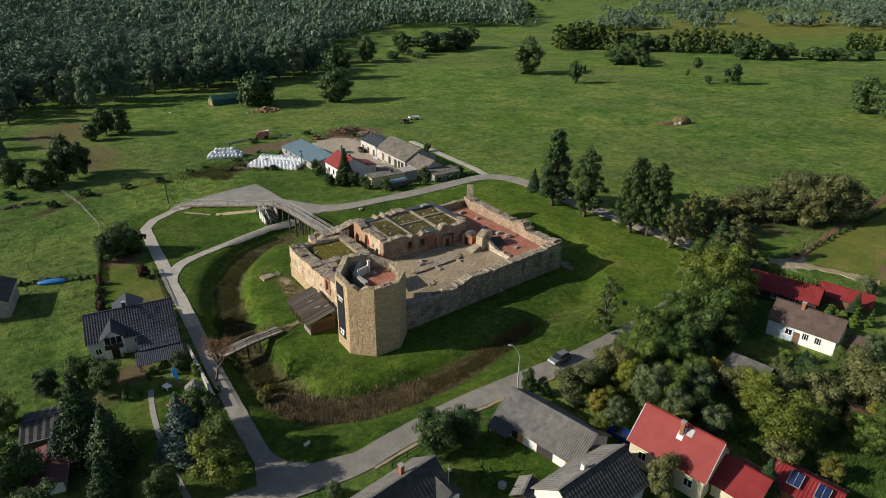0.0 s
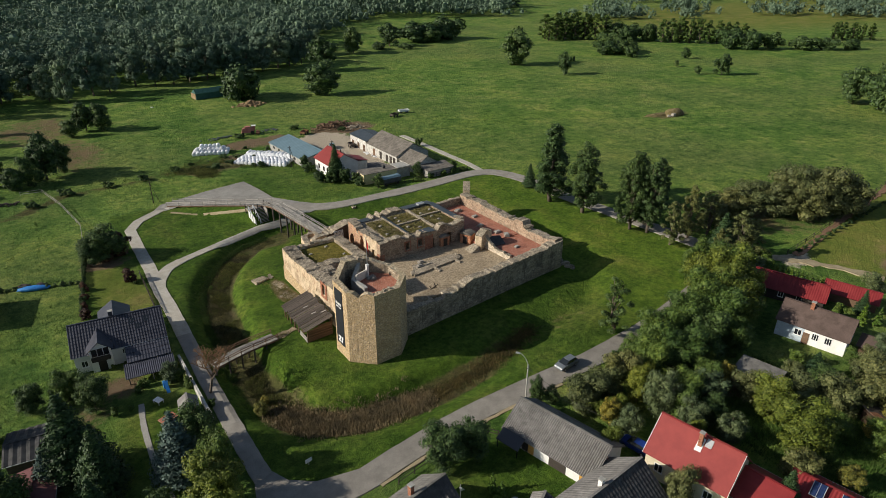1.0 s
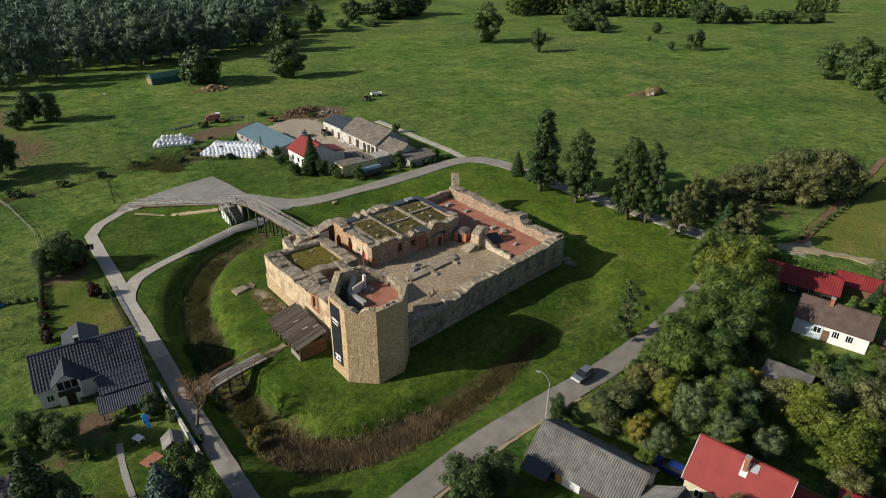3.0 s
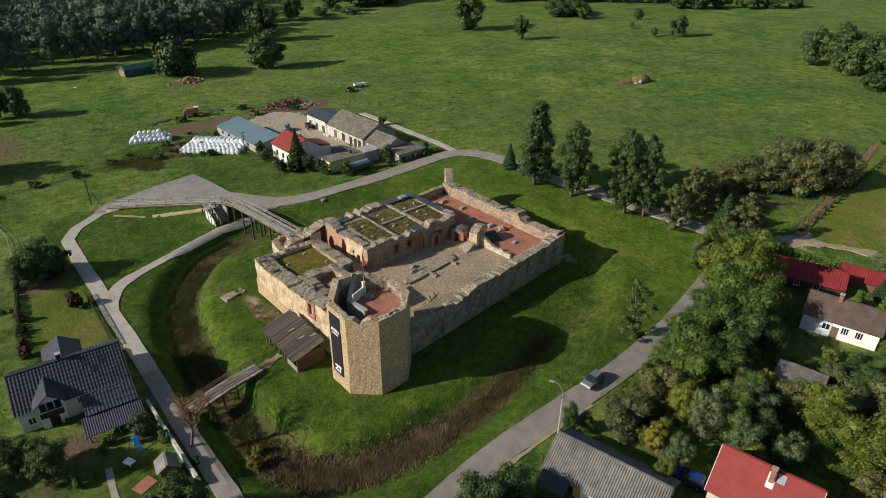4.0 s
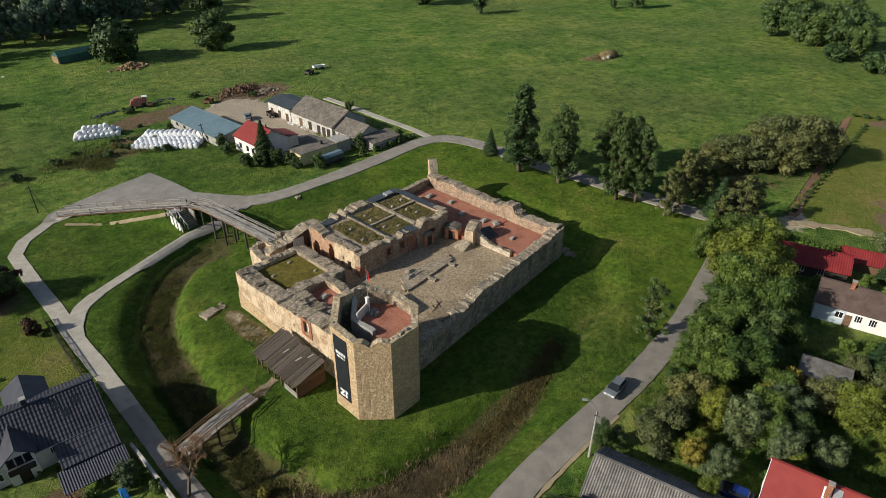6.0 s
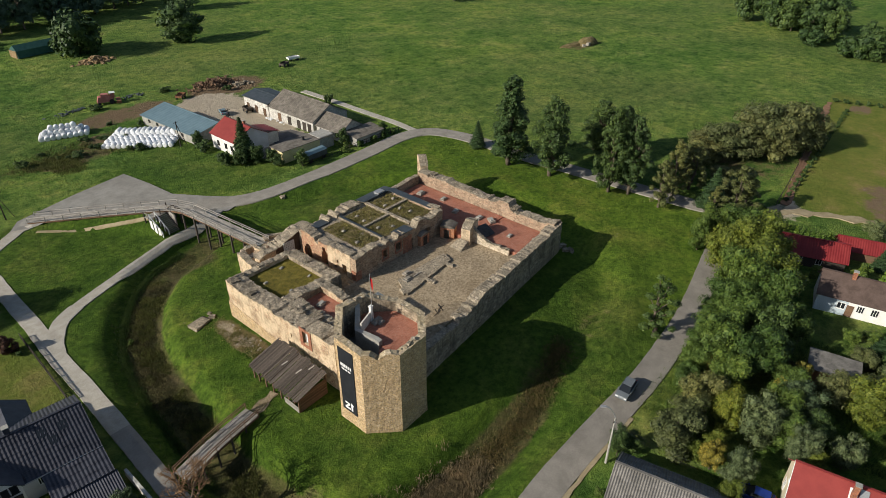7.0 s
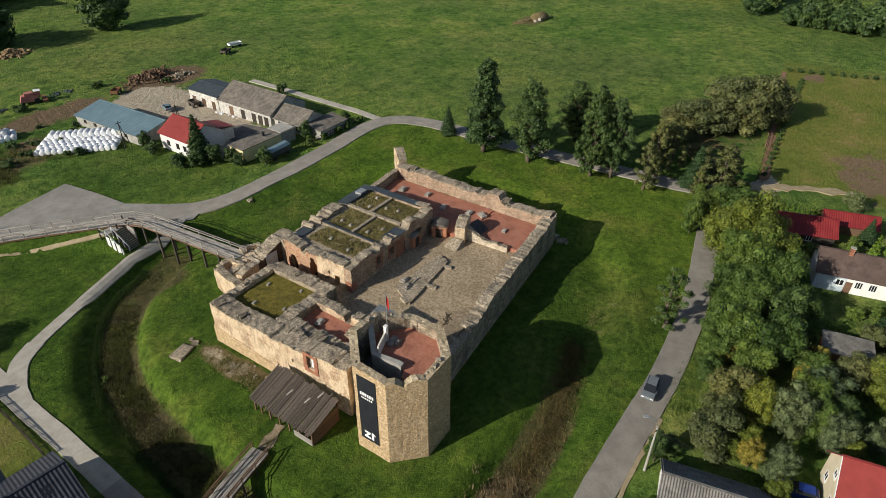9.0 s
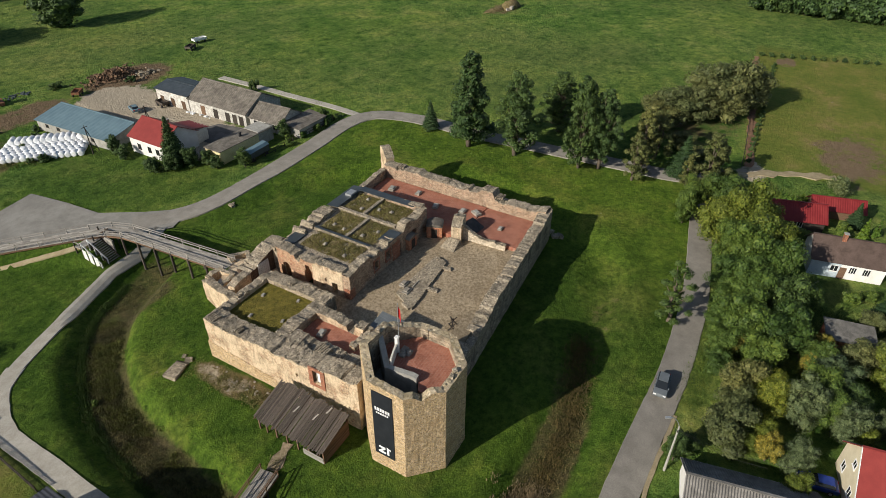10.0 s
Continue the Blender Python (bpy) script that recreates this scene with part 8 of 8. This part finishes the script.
        part("wrap", g, WRAP, BALE, "", True)
    else:
        copy_thing(BALE, m @ Matrix.Diagonal((rb.uniform(1.08, 1.32), rb.uniform(1.1, 1.25), rb.uniform(1.0, 1.25), 1)))


BALE = None
rb = random.Random(12)
ax, ay = Vector((58.4, 205.0, 0)), Vector((72.2, 190.8, 0))
row, side = (ay - ax).normalized(), Vector((0.72, 0.70, 0))
for j in range(7):
    for i in range(14 - (j % 2)):
        p = ax + row * (1.32 * i + 0.6 * (j % 2)) + side * (1.25 * j)
        bale(p.x, p.y, hz(p.x, p.y) - 0.05, math.degrees(math.atan2(row.y, row.x)) + 90 + rb.uniform(-8, 8))
for j in range(2):
    for i in range(12 - j):
        p = ax + row * (1.32 * i + 1.4) + side * (1.25 * (5.5 + j * 0.9))
        bale(p.x, p.y, hz(p.x, p.y) + 1.0, math.degrees(math.atan2(row.y, row.x)) + 90 + rb.uniform(-8, 8))
ax, ay = Vector((49.8, 222.4, 0)), Vector((61.8, 217.5, 0))
row, side = (ay - ax).normalized(), Vector((0.38, 0.92, 0))
for j in range(4):
    for i in range(9):
        p = ax + row * (1.35 * i) + side * (1.25 * j)
        bale(p.x, p.y, hz(p.x, p.y) - 0.05, math.degrees(math.atan2(row.y, row.x)) + 90 + rb.uniform(-8, 8))
for k, (n, dz) in enumerate(((7, 1.0), (7, 1.0), (5, 2.0))):
    for i in range(n):
        p = ax + row * (1.35 * i + (1.0, 1.6, 2.6)[k]) + side * (1.2, 2.5, 1.9)[k]
        bale(p.x, p.y, hz(p.x, p.y) + dz, math.degrees(math.atan2(row.y, row.x)) + 90 + rb.uniform(-8, 8))


def harvester():
    t = thing("combine_harvester", "derelict faded red combine harvester", "harvester", pose(75.0, 239.5, hz(75, 239), 0, 0, -20) @ Matrix.Scale(0.8, 4))
    part("body", Geo().prism([(-3.4, -1.4), (2.6, -1.4), (2.6, 1.4), (-3.4, 1.4)], 0.9, 3.0, [(-2.6, -1.2), (2.2, -1.2), (2.2, 1.2), (-2.6, 1.2)]), PINK_PAINT, t, "dented faded red body")
    part("grain_tank", Geo().box(-1.6, 1.0, -1.1, 1.1, 3.0, 3.8), PINK_PAINT, t)
    cab = part("cab", Geo().box(1.6, 3.2, -1.0, 1.0, 2.2, 4.0), PINK_PAINT, t)
    part("cab_roof", Geo().box(1.4, 3.5, -1.2, 1.2, 4.0, 4.15), WHITE_TRIM, cab, "pale cab roof")
    part("header", Geo().box(3.4, 5.0, -2.6, 2.6, 0.3, 1.2), RUST, t, "rusty cutting header")
    for x, r in ((1.8, 0.95), (-2.6, 0.55)):
        for y in (-1.5, 1.5):
            part("wheel", Geo().cone((x, y - 0.25, r), (x, y + 0.25, r), r, r, 14), RUBBER, t)


harvester()


def wagon(x, y, rz, label, material, L=3.6):
    t = thing("farm_wagon", label, "wagon", pose(x, y, hz(x, y), 0, 0, rz), "farm wagons")
    part("bed", Geo().box(-L / 2, L / 2, -1, 1, 0.8, 0.95), material, t)
    for y0 in (-1.0, 0.94):
        part("side", Geo().box(-L / 2, L / 2, y0, y0 + 0.06, 0.95, 1.5), material, t)
    for x0 in (-L / 2, L / 2 - 0.06):
        part("end", Geo().box(x0, x0 + 0.06, -0.94, 0.94, 0.95, 1.5), material, t)
    for x0 in (-L * 0.3, L * 0.3):
        for y0 in (-0.9, 0.9):
            part("wheel", Geo().cone((x0, y0 - 0.12, 0.42), (x0, y0 + 0.12, 0.42), 0.42, 0.42, 12), RUBBER, t)
    part("drawbar", Geo().beam((L / 2, 0, 0.7), (L / 2 + 1.6, 0, 0.5), 0.12), RUST, t)


wagon(134.5, 229.8, 20, "old wooden farm wagon parked in the meadow", GREY_WOOD)
wagon(141.5, 233.5, -10, "pale farm wagon parked in the meadow", WHITE_TRIM, 4.6)
wagon(98.5, 199.5, 80, "loaded farm wagon in the yard", GREY_WOOD)
wagon(92.0, 226.0, 40, "old farm trailer beside scrap timber", RUST)
for x, y, n, rx, ry, lab, m, k in ((106.0, 230.0, 220, 9, 6, "heap of rusty scrap and timber", SCRAP, 1.5), (112, 224, 60, 5, 4, "heap of dark scrap and soil", COPING, 1.5), (94.0, 290.0, 160, 6, 4, "heap of rotting straw bales", STRAW, 2.2),
                                   (64, 240, 40, 6, 2, "grey scrap beside the harvester", ZINC, 1.2), (84, 240, 30, 5, 2, "grey scrap sheets in the grass", ZINC, 1.3), (55.5, 312, 5, 1.2, 0.6, "pale stones in the meadow", WHITE_TRIM, 1.2),
                                   (-8.0, 205, 60, 7, 1.5, "firewood and scrap beside the fence", GREY_WOOD, 1.3), (101.5, 172, 14, 1.5, 4, "white sacks and scrap in the farmyard", WRAP, 1.3), (99.0, 188, 14, 1.0, 5, "white sacks by the barn doors", WRAP, 1.3)):
    rubble(x, y, n, rx, ry, lab, m, k * 0.8, 3, "scrap_heap", "heap", 0.012 * n)
md = thing("earth_mound", "stony earth mound overgrown with dry grass", "mound", pose(230.5, 161.0, hz(230, 161) - 0.4, 0, 0, -20) @ Matrix.Scale(1.4, 4))
rnd = random.Random(17)
part("soil", Geo().lump((0, 0, 0.3), (3.2, 1.8, 2.0), rnd, 12, 6, 0.16).lump((-5, 0.6, 0.1), (5.0, 1.2, 0.9), rnd, 12, 6, 0.16), DRY_MOSS, md, "overgrown soil", True)
part("stones", Geo().stone((-1.2, -1.6, 0.8), (1.6, 1.0, 0.9), rnd, 0.4).stone((-2.6, -1.4, 0.5), (1.0, 0.8, 0.6), rnd, 1.4), STONE_GREY, md, "pale stones")
st = thing("hay_stack", "long hay stack under a green tarpaulin", "hay stack", pose(84.5, 319.5, hz(84, 319), 0, 0, 8))
g = Geo().add([(-8.5, -3, 0), (8.5, -3, 0), (8.5, 3, 0), (-8.5, 3, 0), (-8.5, -2.6, 2.6), (8.5, -2.6, 2.6), (8.5, 2.6, 2.6), (-8.5, 2.6, 2.6), (-8.2, 0, 4.4), (8.2, 0, 4.4)],
              [(0, 1, 5, 4), (1, 2, 6, 9, 5), (2, 3, 7, 6), (3, 0, 4, 8, 7), (4, 5, 9, 8), (6, 7, 8, 9)])
part("tarp", g, GREEN_TARP, st, "faded green tarpaulin")
part("straw_end", Geo().box(-8.75, -8.5, -2.4, 2.4, 0, 2.6), STRAW, st, "bare straw end")


# ---- wooden things ----
def plank_roof_shed():
    t = thing("plank_shed", "timber shelter with a weathered plank roof", "shelter", pose(0, 0, 0))
    n, y0, y1 = 44, 92.9, 103.7
    rnd = random.Random(61)

    def roof_z(x, y):
        return 0.42 + (x - 33.5) * 0.27 + 0.015 * (y - y0)
    for i in range(n):
        a, b = y0 + (y1 - y0) * i / n, y0 + (y1 - y0) * (i + 1) / n - 0.03
        skew = rnd.uniform(-0.05, 0.05)
        lift, e, h = rnd.uniform(-0.03, 0.06), rnd.uniform(-0.3, 0.2), rnd.uniform(-0.15, 0.3)
        x0, x1 = 33.4 + e, 38.8 + h
        part("plank", Geo().slab((x0, a + skew, roof_z(x0, a) + lift), (x1, a, roof_z(x1, a) + lift), (x1, b, roof_z(x1, b) + lift), (x0, b + skew, roof_z(x0, b) + lift), 0.06), GREY_WOOD, t)
    for x in (35.0, 36.6, 38.2):
        part("batten", Geo().beam((x, y0 + 0.2, roof_z(x, y0) - 0.12), (x, y1 - 0.2, roof_z(x, y1) - 0.12), 0.12), BROWN_WOOD, t)
    for k in range(3):
        x, y = rnd.uniform(34.5, 38), rnd.uniform(95, 102)
        part("loose_plank", Geo().slab((x, y, roof_z(x, y) + 0.1), (x + 0.9, y - 0.2, roof_z(x + 0.9, y) + 0.1), (x + 0.9, y, roof_z(x + 0.9, y) + 0.1), (x, y + 0.2, roof_z(x, y) + 0.1), 0.04), PALE_WOOD, t, "pale replaced plank")
    gz = hz(34, 98)
    for y in (93.2, 95.4, 97.2, 98.9, 100.6, 102.2, 103.4):
        part("post", Geo().beam((33.95, y, gz - 0.3), (33.95, y, roof_z(33.95, y) - 0.05), 0.18), BROWN_WOOD, t)
        part("rafter", Geo().beam((33.3, y, roof_z(33.3, y) - 0.14), (38.7, y, roof_z(38.7, y) - 0.14), 0.13), BROWN_WOOD, t)
    for y in (93.2, 98.4, 103.4):
        part("rear_post", Geo().beam((38.6, y, gz - 0.3), (38.6, y, roof_z(38.6, y) - 0.1), 0.18), BROWN_WOOD, t)
    part("beam", Geo().beam((33.95, y0 + 0.1, 0.35), (33.95, y1 - 0.1, 0.5), 0.2), BROWN_WOOD, t)
    for j in range(13):
        z = gz - 0.25 + 0.24 * j
        x0 = max(34.1, 33.5 + (z + 0.5 - 0.42) / 0.27)
        if x0 < 38.0:
            part("board", Geo().box(x0, 38.7, 93.1, 93.16, z, z + 0.22), BROWN_WOOD, t)
    for j in range(5):
        z = gz - 0.2 + 0.24 * j
        part("board", Geo().box(33.8, 33.86, 93.2, 96.3, z, z + 0.22), PALE_WOOD, t, "grey weathered low board")


plank_roof_shed()


def plank_bridge(name, label, line, width, plank, rail, group, post_step=3.2, legs=True, rail_mat=PALE_WOOD, deck_mat=PALE_WOOD, bent=False, thick=0.14):
    """A timber bridge along a line of (x, y, z): each deck plank, rail post and rail is a part."""
    pts = (straight_points if bent else curve_points)(line, 0.4)
    t = thing(name, label, "bridge")
    run = [0.0]
    for a, b in zip(pts, pts[1:]):
        run.append(run[-1] + (b - a).length)

    def at(s):
        s = min(max(s, 0), run[-1])
        i = max(0, min(len(pts) - 2, int(np.searchsorted(run, s)) - 1))
        u = (s - run[i]) / max(1e-6, run[i + 1] - run[i])
        d = (pts[i + 1] - pts[i]).normalized()
        return pts[i].lerp(pts[i + 1], u), d
    n = max(1, round(run[-1] / 3.6))
    cuts = sorted({0.0, run[-1], *(run[-1] * i / n for i in range(1, n))})
    rows = int(width / plank)
    for a, b in zip(cuts, cuts[1:]):
        for i in range(rows):
            o0, o1 = (i / rows - 0.5) * width + 0.02, ((i + 1) / rows - 0.5) * width - 0.02
            m = 3
            for j in range(m):
                (p, d), (q, e) = at(a + (b - a) * j / m + 0.005), at(a + (b - a) * (j + 1) / m - 0.005)
                s0, s1 = Vector((d.y, -d.x, 0)).normalized(), Vector((e.y, -e.x, 0)).normalized()
                part("deck_plank", Geo().slab(p + s0 * o0, p + s0 * o1, q + s1 * o1, q + s1 * o0, 0.07), deck_mat, t)
    for sd in (-1, 1):
        k = int(run[-1] / post_step)
        tops = []
        for i in range(k + 1):
            p, d = at(run[-1] * i / k)
            o = p + Vector((d.y, -d.x, 0)).normalized() * (sd * (width / 2 - 0.05))
            part("rail_post", Geo().beam(o - Vector((0, 0, 0.3)), o + Vector((0, 0, rail)), 0.12), rail_mat, t)
            tops.append(o)
            g = hz(o.x, o.y)
            if legs and o.z - g > 0.9:
                part("leg", Geo().cone((o.x, o.y, g - 0.5), (o.x, o.y, o.z - 0.05), thick, thick * 0.9, 8), GREY_WOOD, t)
        for a, b in zip(tops, tops[1:]):
            for z in (rail - 0.05, rail * 0.55):
                part("rail", Geo().beam(a + Vector((0, 0, z)), b + Vector((0, 0, z)), 0.12, 0.09), rail_mat, t)
        for a, b in zip(tops, tops[1:]):
            part("girder", Geo().beam(a - Vector((0, 0, 0.22)), b - Vector((0, 0, 0.22)), 0.16, 0.28), BROWN_WOOD, t)
    return t


plank_bridge("footbridge", "grey timber footbridge over the moat", [(18.0, 95.6, -1.7), (23.5, 96.7, -1.4), (29.6, 97.8, -1.6)], 2.4, 0.22, 1.0, "", 2.2, True, BROWN_WOOD)
plank_bridge("castle_bridge", "long bent timber bridge with pale rails up to the gate", [(53.2, 127.6, 1.6), (52.3, 140.0, 1.3), (51.5, 151.0, 1.0), (50.9, 153.4, 0.85), (49.6, 155.6, 0.6), (41.0, 166.0, -0.9), (31.0, 177.6, -2.7)], 2.9, 0.36, 1.05, "", 3.8, True, PALE_WOOD, PALE_WOOD, True, 0.22)


def stair_kiosk():
    z = hz(48.7, 151)
    t = thing("timber_staircase", "timber staircase with white rails beside the bridge", "staircase", pose(48.0, 151.0, z, 0, 0, 96))
    n = 12
    for i in range(n):
        part("tread", Geo().box(0.3 * i, 0.3 * i + 0.2, -1.05, 1.05, 0.25 * i + 0.14, 0.25 * i + 0.22), PALE_WOOD, t)
    for y in (-1.15, 1.15):
        part("stringer", Geo().beam((-0.1, y, 0.0), (3.6, y, 3.05), 0.12, 0.35), DARK_WOOD, t)
    for y in (1.2, 2.5):
        part("handrail", Geo().beam((-0.1, y, 1.0), (3.6, y, 4.0), 0.16), WHITE_TRIM, t, "white handrail")
        for i in range(4):
            part("rail_post", Geo().beam((1.2 * i, y, 0.0), (1.2 * i, y, 1.0 * i + 1.05), 0.16), WHITE_TRIM, t, "white rail post")
    for x in (0.3, 1.6, 2.8):
        part("panel", Geo().box(x, x + 0.8, 2.55, 2.62, 0.3, 1.9 + 0.3 * x), WHITE_TRIM, t, "white notice panel")
    for i in range(9):
        x = 0.9 + 0.34 * i
        part("board", Geo().box(x, x + 0.31, -1.5, -1.25, 0, 3.0 + 0.1 * i), PALE_WOOD, t)
    for i in range(5):
        y = -1.55 - 0.34 * i
        part("board", Geo().box(3.6, 3.75, y - 0.31, y, 0, 3.7), BROWN_WOOD, t)
    part("landing", Geo().box(3.6, 5.4, -2.6, 2.6, 2.85, 3.0), PALE_WOOD, t)
    for x, y in ((3.7, 2.5), (5.3, 2.5), (3.7, 0.0), (5.3, -2.5), (1.0, -2.6), (2.4, -2.6)):
        part("landing_post", Geo().beam((x, y, -0.2), (x, y, 4.0), 0.2), DARK_WOOD, t, "dark landing post")
    part("landing_rail", Geo().beam((3.7, 2.5, 3.9), (5.3, 2.5, 3.9), 0.14), PALE_WOOD, t)
    part("canopy_beam", Geo().beam((1.0, -2.6, 3.9), (3.7, -2.6, 3.9), 0.18), DARK_WOOD, t)


stair_kiosk()


def fence(label, line, step, h, material, rails=2, name="fence", pales=False):
    pts = [Vector((*p, 0)) for p in line]
    t = thing(name, label, "fence")
    for a, b in zip(pts, pts[1:]):
        k = max(1, round((b - a).length / step))
        for i in range(k + 1):
            p = a.lerp(b, i / k)
            z = hz(p.x, p.y)
            part("post", Geo().beam((p.x, p.y, z - 0.3), (p.x, p.y, z + h), 0.12), material, t)
            if i < k:
                q = a.lerp(b, (i + 1) / k)
                z2 = hz(q.x, q.y)
                for r in range(rails):
                    f = h * (0.9 - 0.5 * r / max(1, rails - 1)) if rails > 1 else h * 0.85
                    part("rail", Geo().beam((p.x, p.y, z + f), (q.x, q.y, z2 + f), 0.08), material, t)
                if pales:
                    for j in range(7):
                        o = p.lerp(q, (j + 0.5) / 7)
                        zo = hz(o.x, o.y)
                        part("pale", Geo().box(o.x - 0.05, o.x + 0.05, o.y - 0.05, o.y + 0.05, zo, zo + h * 0.95), material, t)


fence("dark paling fence beside the gravel path", [(14.6, 119.6), (15.0, 128), (15.4, 139)], 2.4, 1.2, DARK_WOOD, 2, "fence", True)
fence("pale post and rail fence in the meadow", [(-2, 212), (3.3, 211), (6.4, 196), (8.8, 176), (7.2, 156)], 4.0, 1.2, PALE_WOOD)
fence("wire fence on dark posts beside the farm", [(84, 155.6), (96, 155.2), (110, 154.8), (116, 154.4)], 3.0, 1.3, DARK_WOOD)
fence("dark timber fence beside the field drive", [(136.6, 62.5), (146, 63.2), (160, 64.5), (180, 67), (205, 70)], 4.5, 1.4, DARK_WOOD)
fence("wire mesh fence along the lane", [(30, 56.4), (38, 57.6), (44.4, 58.2), (46, 55.6)], 2.5, 1.2, DARK_WOOD)
for i in range(24):
    plant("bush", 140 + 3.0 * i, 61.6 + 0.12 * i, 1.2, 0.9, "clipped bushes beside the field")
for i in range(12):
    plant("bush", 216.5 + 0.7 * i, 69.0 - 2.8 * i, 1.6, 0.8, "clipped bushes beside the field")


def street_lamp():
    x, y = 53.3, 58.1
    z = hz(x, y)
    t = thing("street_lamp", "concrete street lamp with a curved steel arm", "street lamp", pose(x, y, z))
    part("pole", Geo().cone((0, 0, -0.3), (0, 0, 8.0), 0.16, 0.09, 8), GREY_CONCRETE, t, "tapered grey pole")
    arm, p = Geo(), None
    for i in range(8):
        u = i / 7
        q = (-0.75 * u ** 1.3, 1.15 * u ** 1.3, 7.8 + 1.8 * math.sin(u * 1.5))
        if p:
            arm.cone(p, q, 0.05, 0.05, 6)
        p = q
    part("arm", arm, STEEL, t, "curved steel arm")
    part("lamp_head", Geo().prism([(-0.62, 1.15), (-0.86, 1.0), (-1.2, 1.55), (-0.98, 1.7)], 9.5, 9.66), STEEL, t, "flat pale lamp head")
    bx = part("bracket", Geo().box(-0.35, 0.35, -0.06, 0.06, 7.3, 7.42), DARK_WOOD, t, "cable bracket")
    w = thing("overhead_wires", "thin overhead wires from lamp to roofs", "wires", pose(x, y, z))
    for dx, dy, dz in ((1.2, -9.5, -1.6), (3.5, -12.5, -2.4)):
        g, p = Geo(), None
        for i in range(9):
            u = i / 8
            q = (dx * u, dy * u, 7.35 + dz * u - 0.8 * math.sin(math.pi * u))
            if p:
                g.cone(p, q, 0.018, 0.018, 4)
            p = q
        part("wire", g, RUBBER, w)


street_lamp()
for x, y, h in ((27.8, 182.8, 6.5), (84.8, 187.0, 7.5), (71.8, 190.6, 7.0)):
    up = thing("utility_pole", "slim dark wooden utility pole", "utility pole", pose(x, y, hz(x, y)), "utility poles")
    part("pole", Geo().cone((0, 0, -0.4), (0, 0, h), 0.14, 0.09, 8), DARK_WOOD, up)
    part("crossarm", Geo().box(-0.7, 0.7, -0.06, 0.06, h - 0.5, h - 0.38), DARK_WOOD, up)
    part("stay", Geo().beam((1.8, 0, -0.3), (0, 0, h - 0.6), 0.12), DARK_WOOD, up)
sg = thing("sign_board", "small pale info sign on the grass", "sign", pose(22.0, 66.4, hz(22, 66.4), 0, 0, 10))
part("board", Geo().box(-0.5, 0.5, -0.03, 0.03, 0.5, 1.1), WHITE_TRIM, sg)
part("post", Geo().beam((0, 0.06, -0.3), (0, 0.06, 0.9), 0.08), STEEL, sg)


def car(x, y, rz, paint, label):
    z = hz(x, y) + 0.3
    t = thing("car", label, "car", pose(x, y, z, 0, 0, rz))
    side = [(-2.1, 0.35), (-2.12, 0.85), (-1.95, 1.0), (1.2, 0.98), (2.0, 0.82), (2.12, 0.6), (2.1, 0.35)]
    g = Geo()
    n = len(side)
    for y0, k in ((-0.86, 0.97), (-0.8, 1.0), (0.8, 1.0), (0.86, 0.97)):
        g.v += [(px * (1 if abs(y0) < 0.85 else 0.985), y0, 0.35 + (pz - 0.35) * k) for px, pz in side]
    for j in range(3):
        g.f += [(j * n + i, j * n + i + 1, (j + 1) * n + i + 1, (j + 1) * n + i) for i in range(n - 1)] + [(j * n + n - 1, j * n, (j + 1) * n, (j + 1) * n + n - 1)]
    g.f += [tuple(range(n))[::-1], tuple(range(3 * n, 4 * n))]
    part("body", g, paint, t)
    roof = [(-1.75, 1.0), (-1.5, 1.44), (-0.9, 1.5), (0.2, 1.48), (1.15, 0.98)]
    c, n = Geo(), len(roof)
    for y0, k in ((-0.76, 1.0), (-0.6, 1.0), (0.6, 1.0), (0.76, 1.0)):
        c.v += [(px * (0.985 if abs(y0) > 0.7 else 1), y0 * (1 if pz < 1.2 else 0.88), pz if abs(y0) < 0.7 else 0.98 + (pz - 0.98) * 0.94) for px, pz in roof]
    for j in range(3):
        c.f += [(j * n + i, j * n + i + 1, (j + 1) * n + i + 1, (j + 1) * n + i) for i in range(n - 1)]
    c.f += [tuple(range(n))[::-1], tuple(range(3 * n, 4 * n))]
    cabin = part("cabin", c, GLASS_DARK, t, "dark glazed cabin")
    part("roof", Geo().slab((-1.5, -0.6, 1.5), (0.2, -0.6, 1.52), (0.2, 0.6, 1.52), (-1.5, 0.6, 1.5), 0.05), paint, t)
    for px in (-1.3, 1.3):
        for py in (-0.8, 0.8):
            wh = part("wheel", Geo().cone((px, py - 0.1, 0.32), (px, py + 0.1, 0.32), 0.32, 0.32, 14), RUBBER, t)
            part("rim", Geo().cone((px, py - 0.11, 0.32), (px, py + 0.11, 0.32), 0.19, 0.19, 10), STEEL, wh)
    for py in (-0.6, 0.6):
        part("headlight", Geo().box(2.0, 2.13, py - 0.18, py + 0.18, 0.62, 0.76), WHITE_TRIM, t, "clear headlight")
        part("tail_light", Geo().box(-2.14, -2.06, py - 0.16, py + 0.16, 0.7, 0.9), RED_CLOTH, t, "red tail light")
        part("mirror", Geo().box(0.75, 0.95, py * 1.5 - 0.08, py * 1.5 + 0.08, 0.95, 1.1), paint, t)


car(65.6, 61.6, 184, CAR_PAINT, "silver-grey hatchback on the asphalt lane")
car(59.6, 42.6, 100, BLUE_PAINT, "dark blue car in the shade by the house")
car(92.4, 203.0, 70, BLUE_ROOF, "pale blue car in the farmyard")
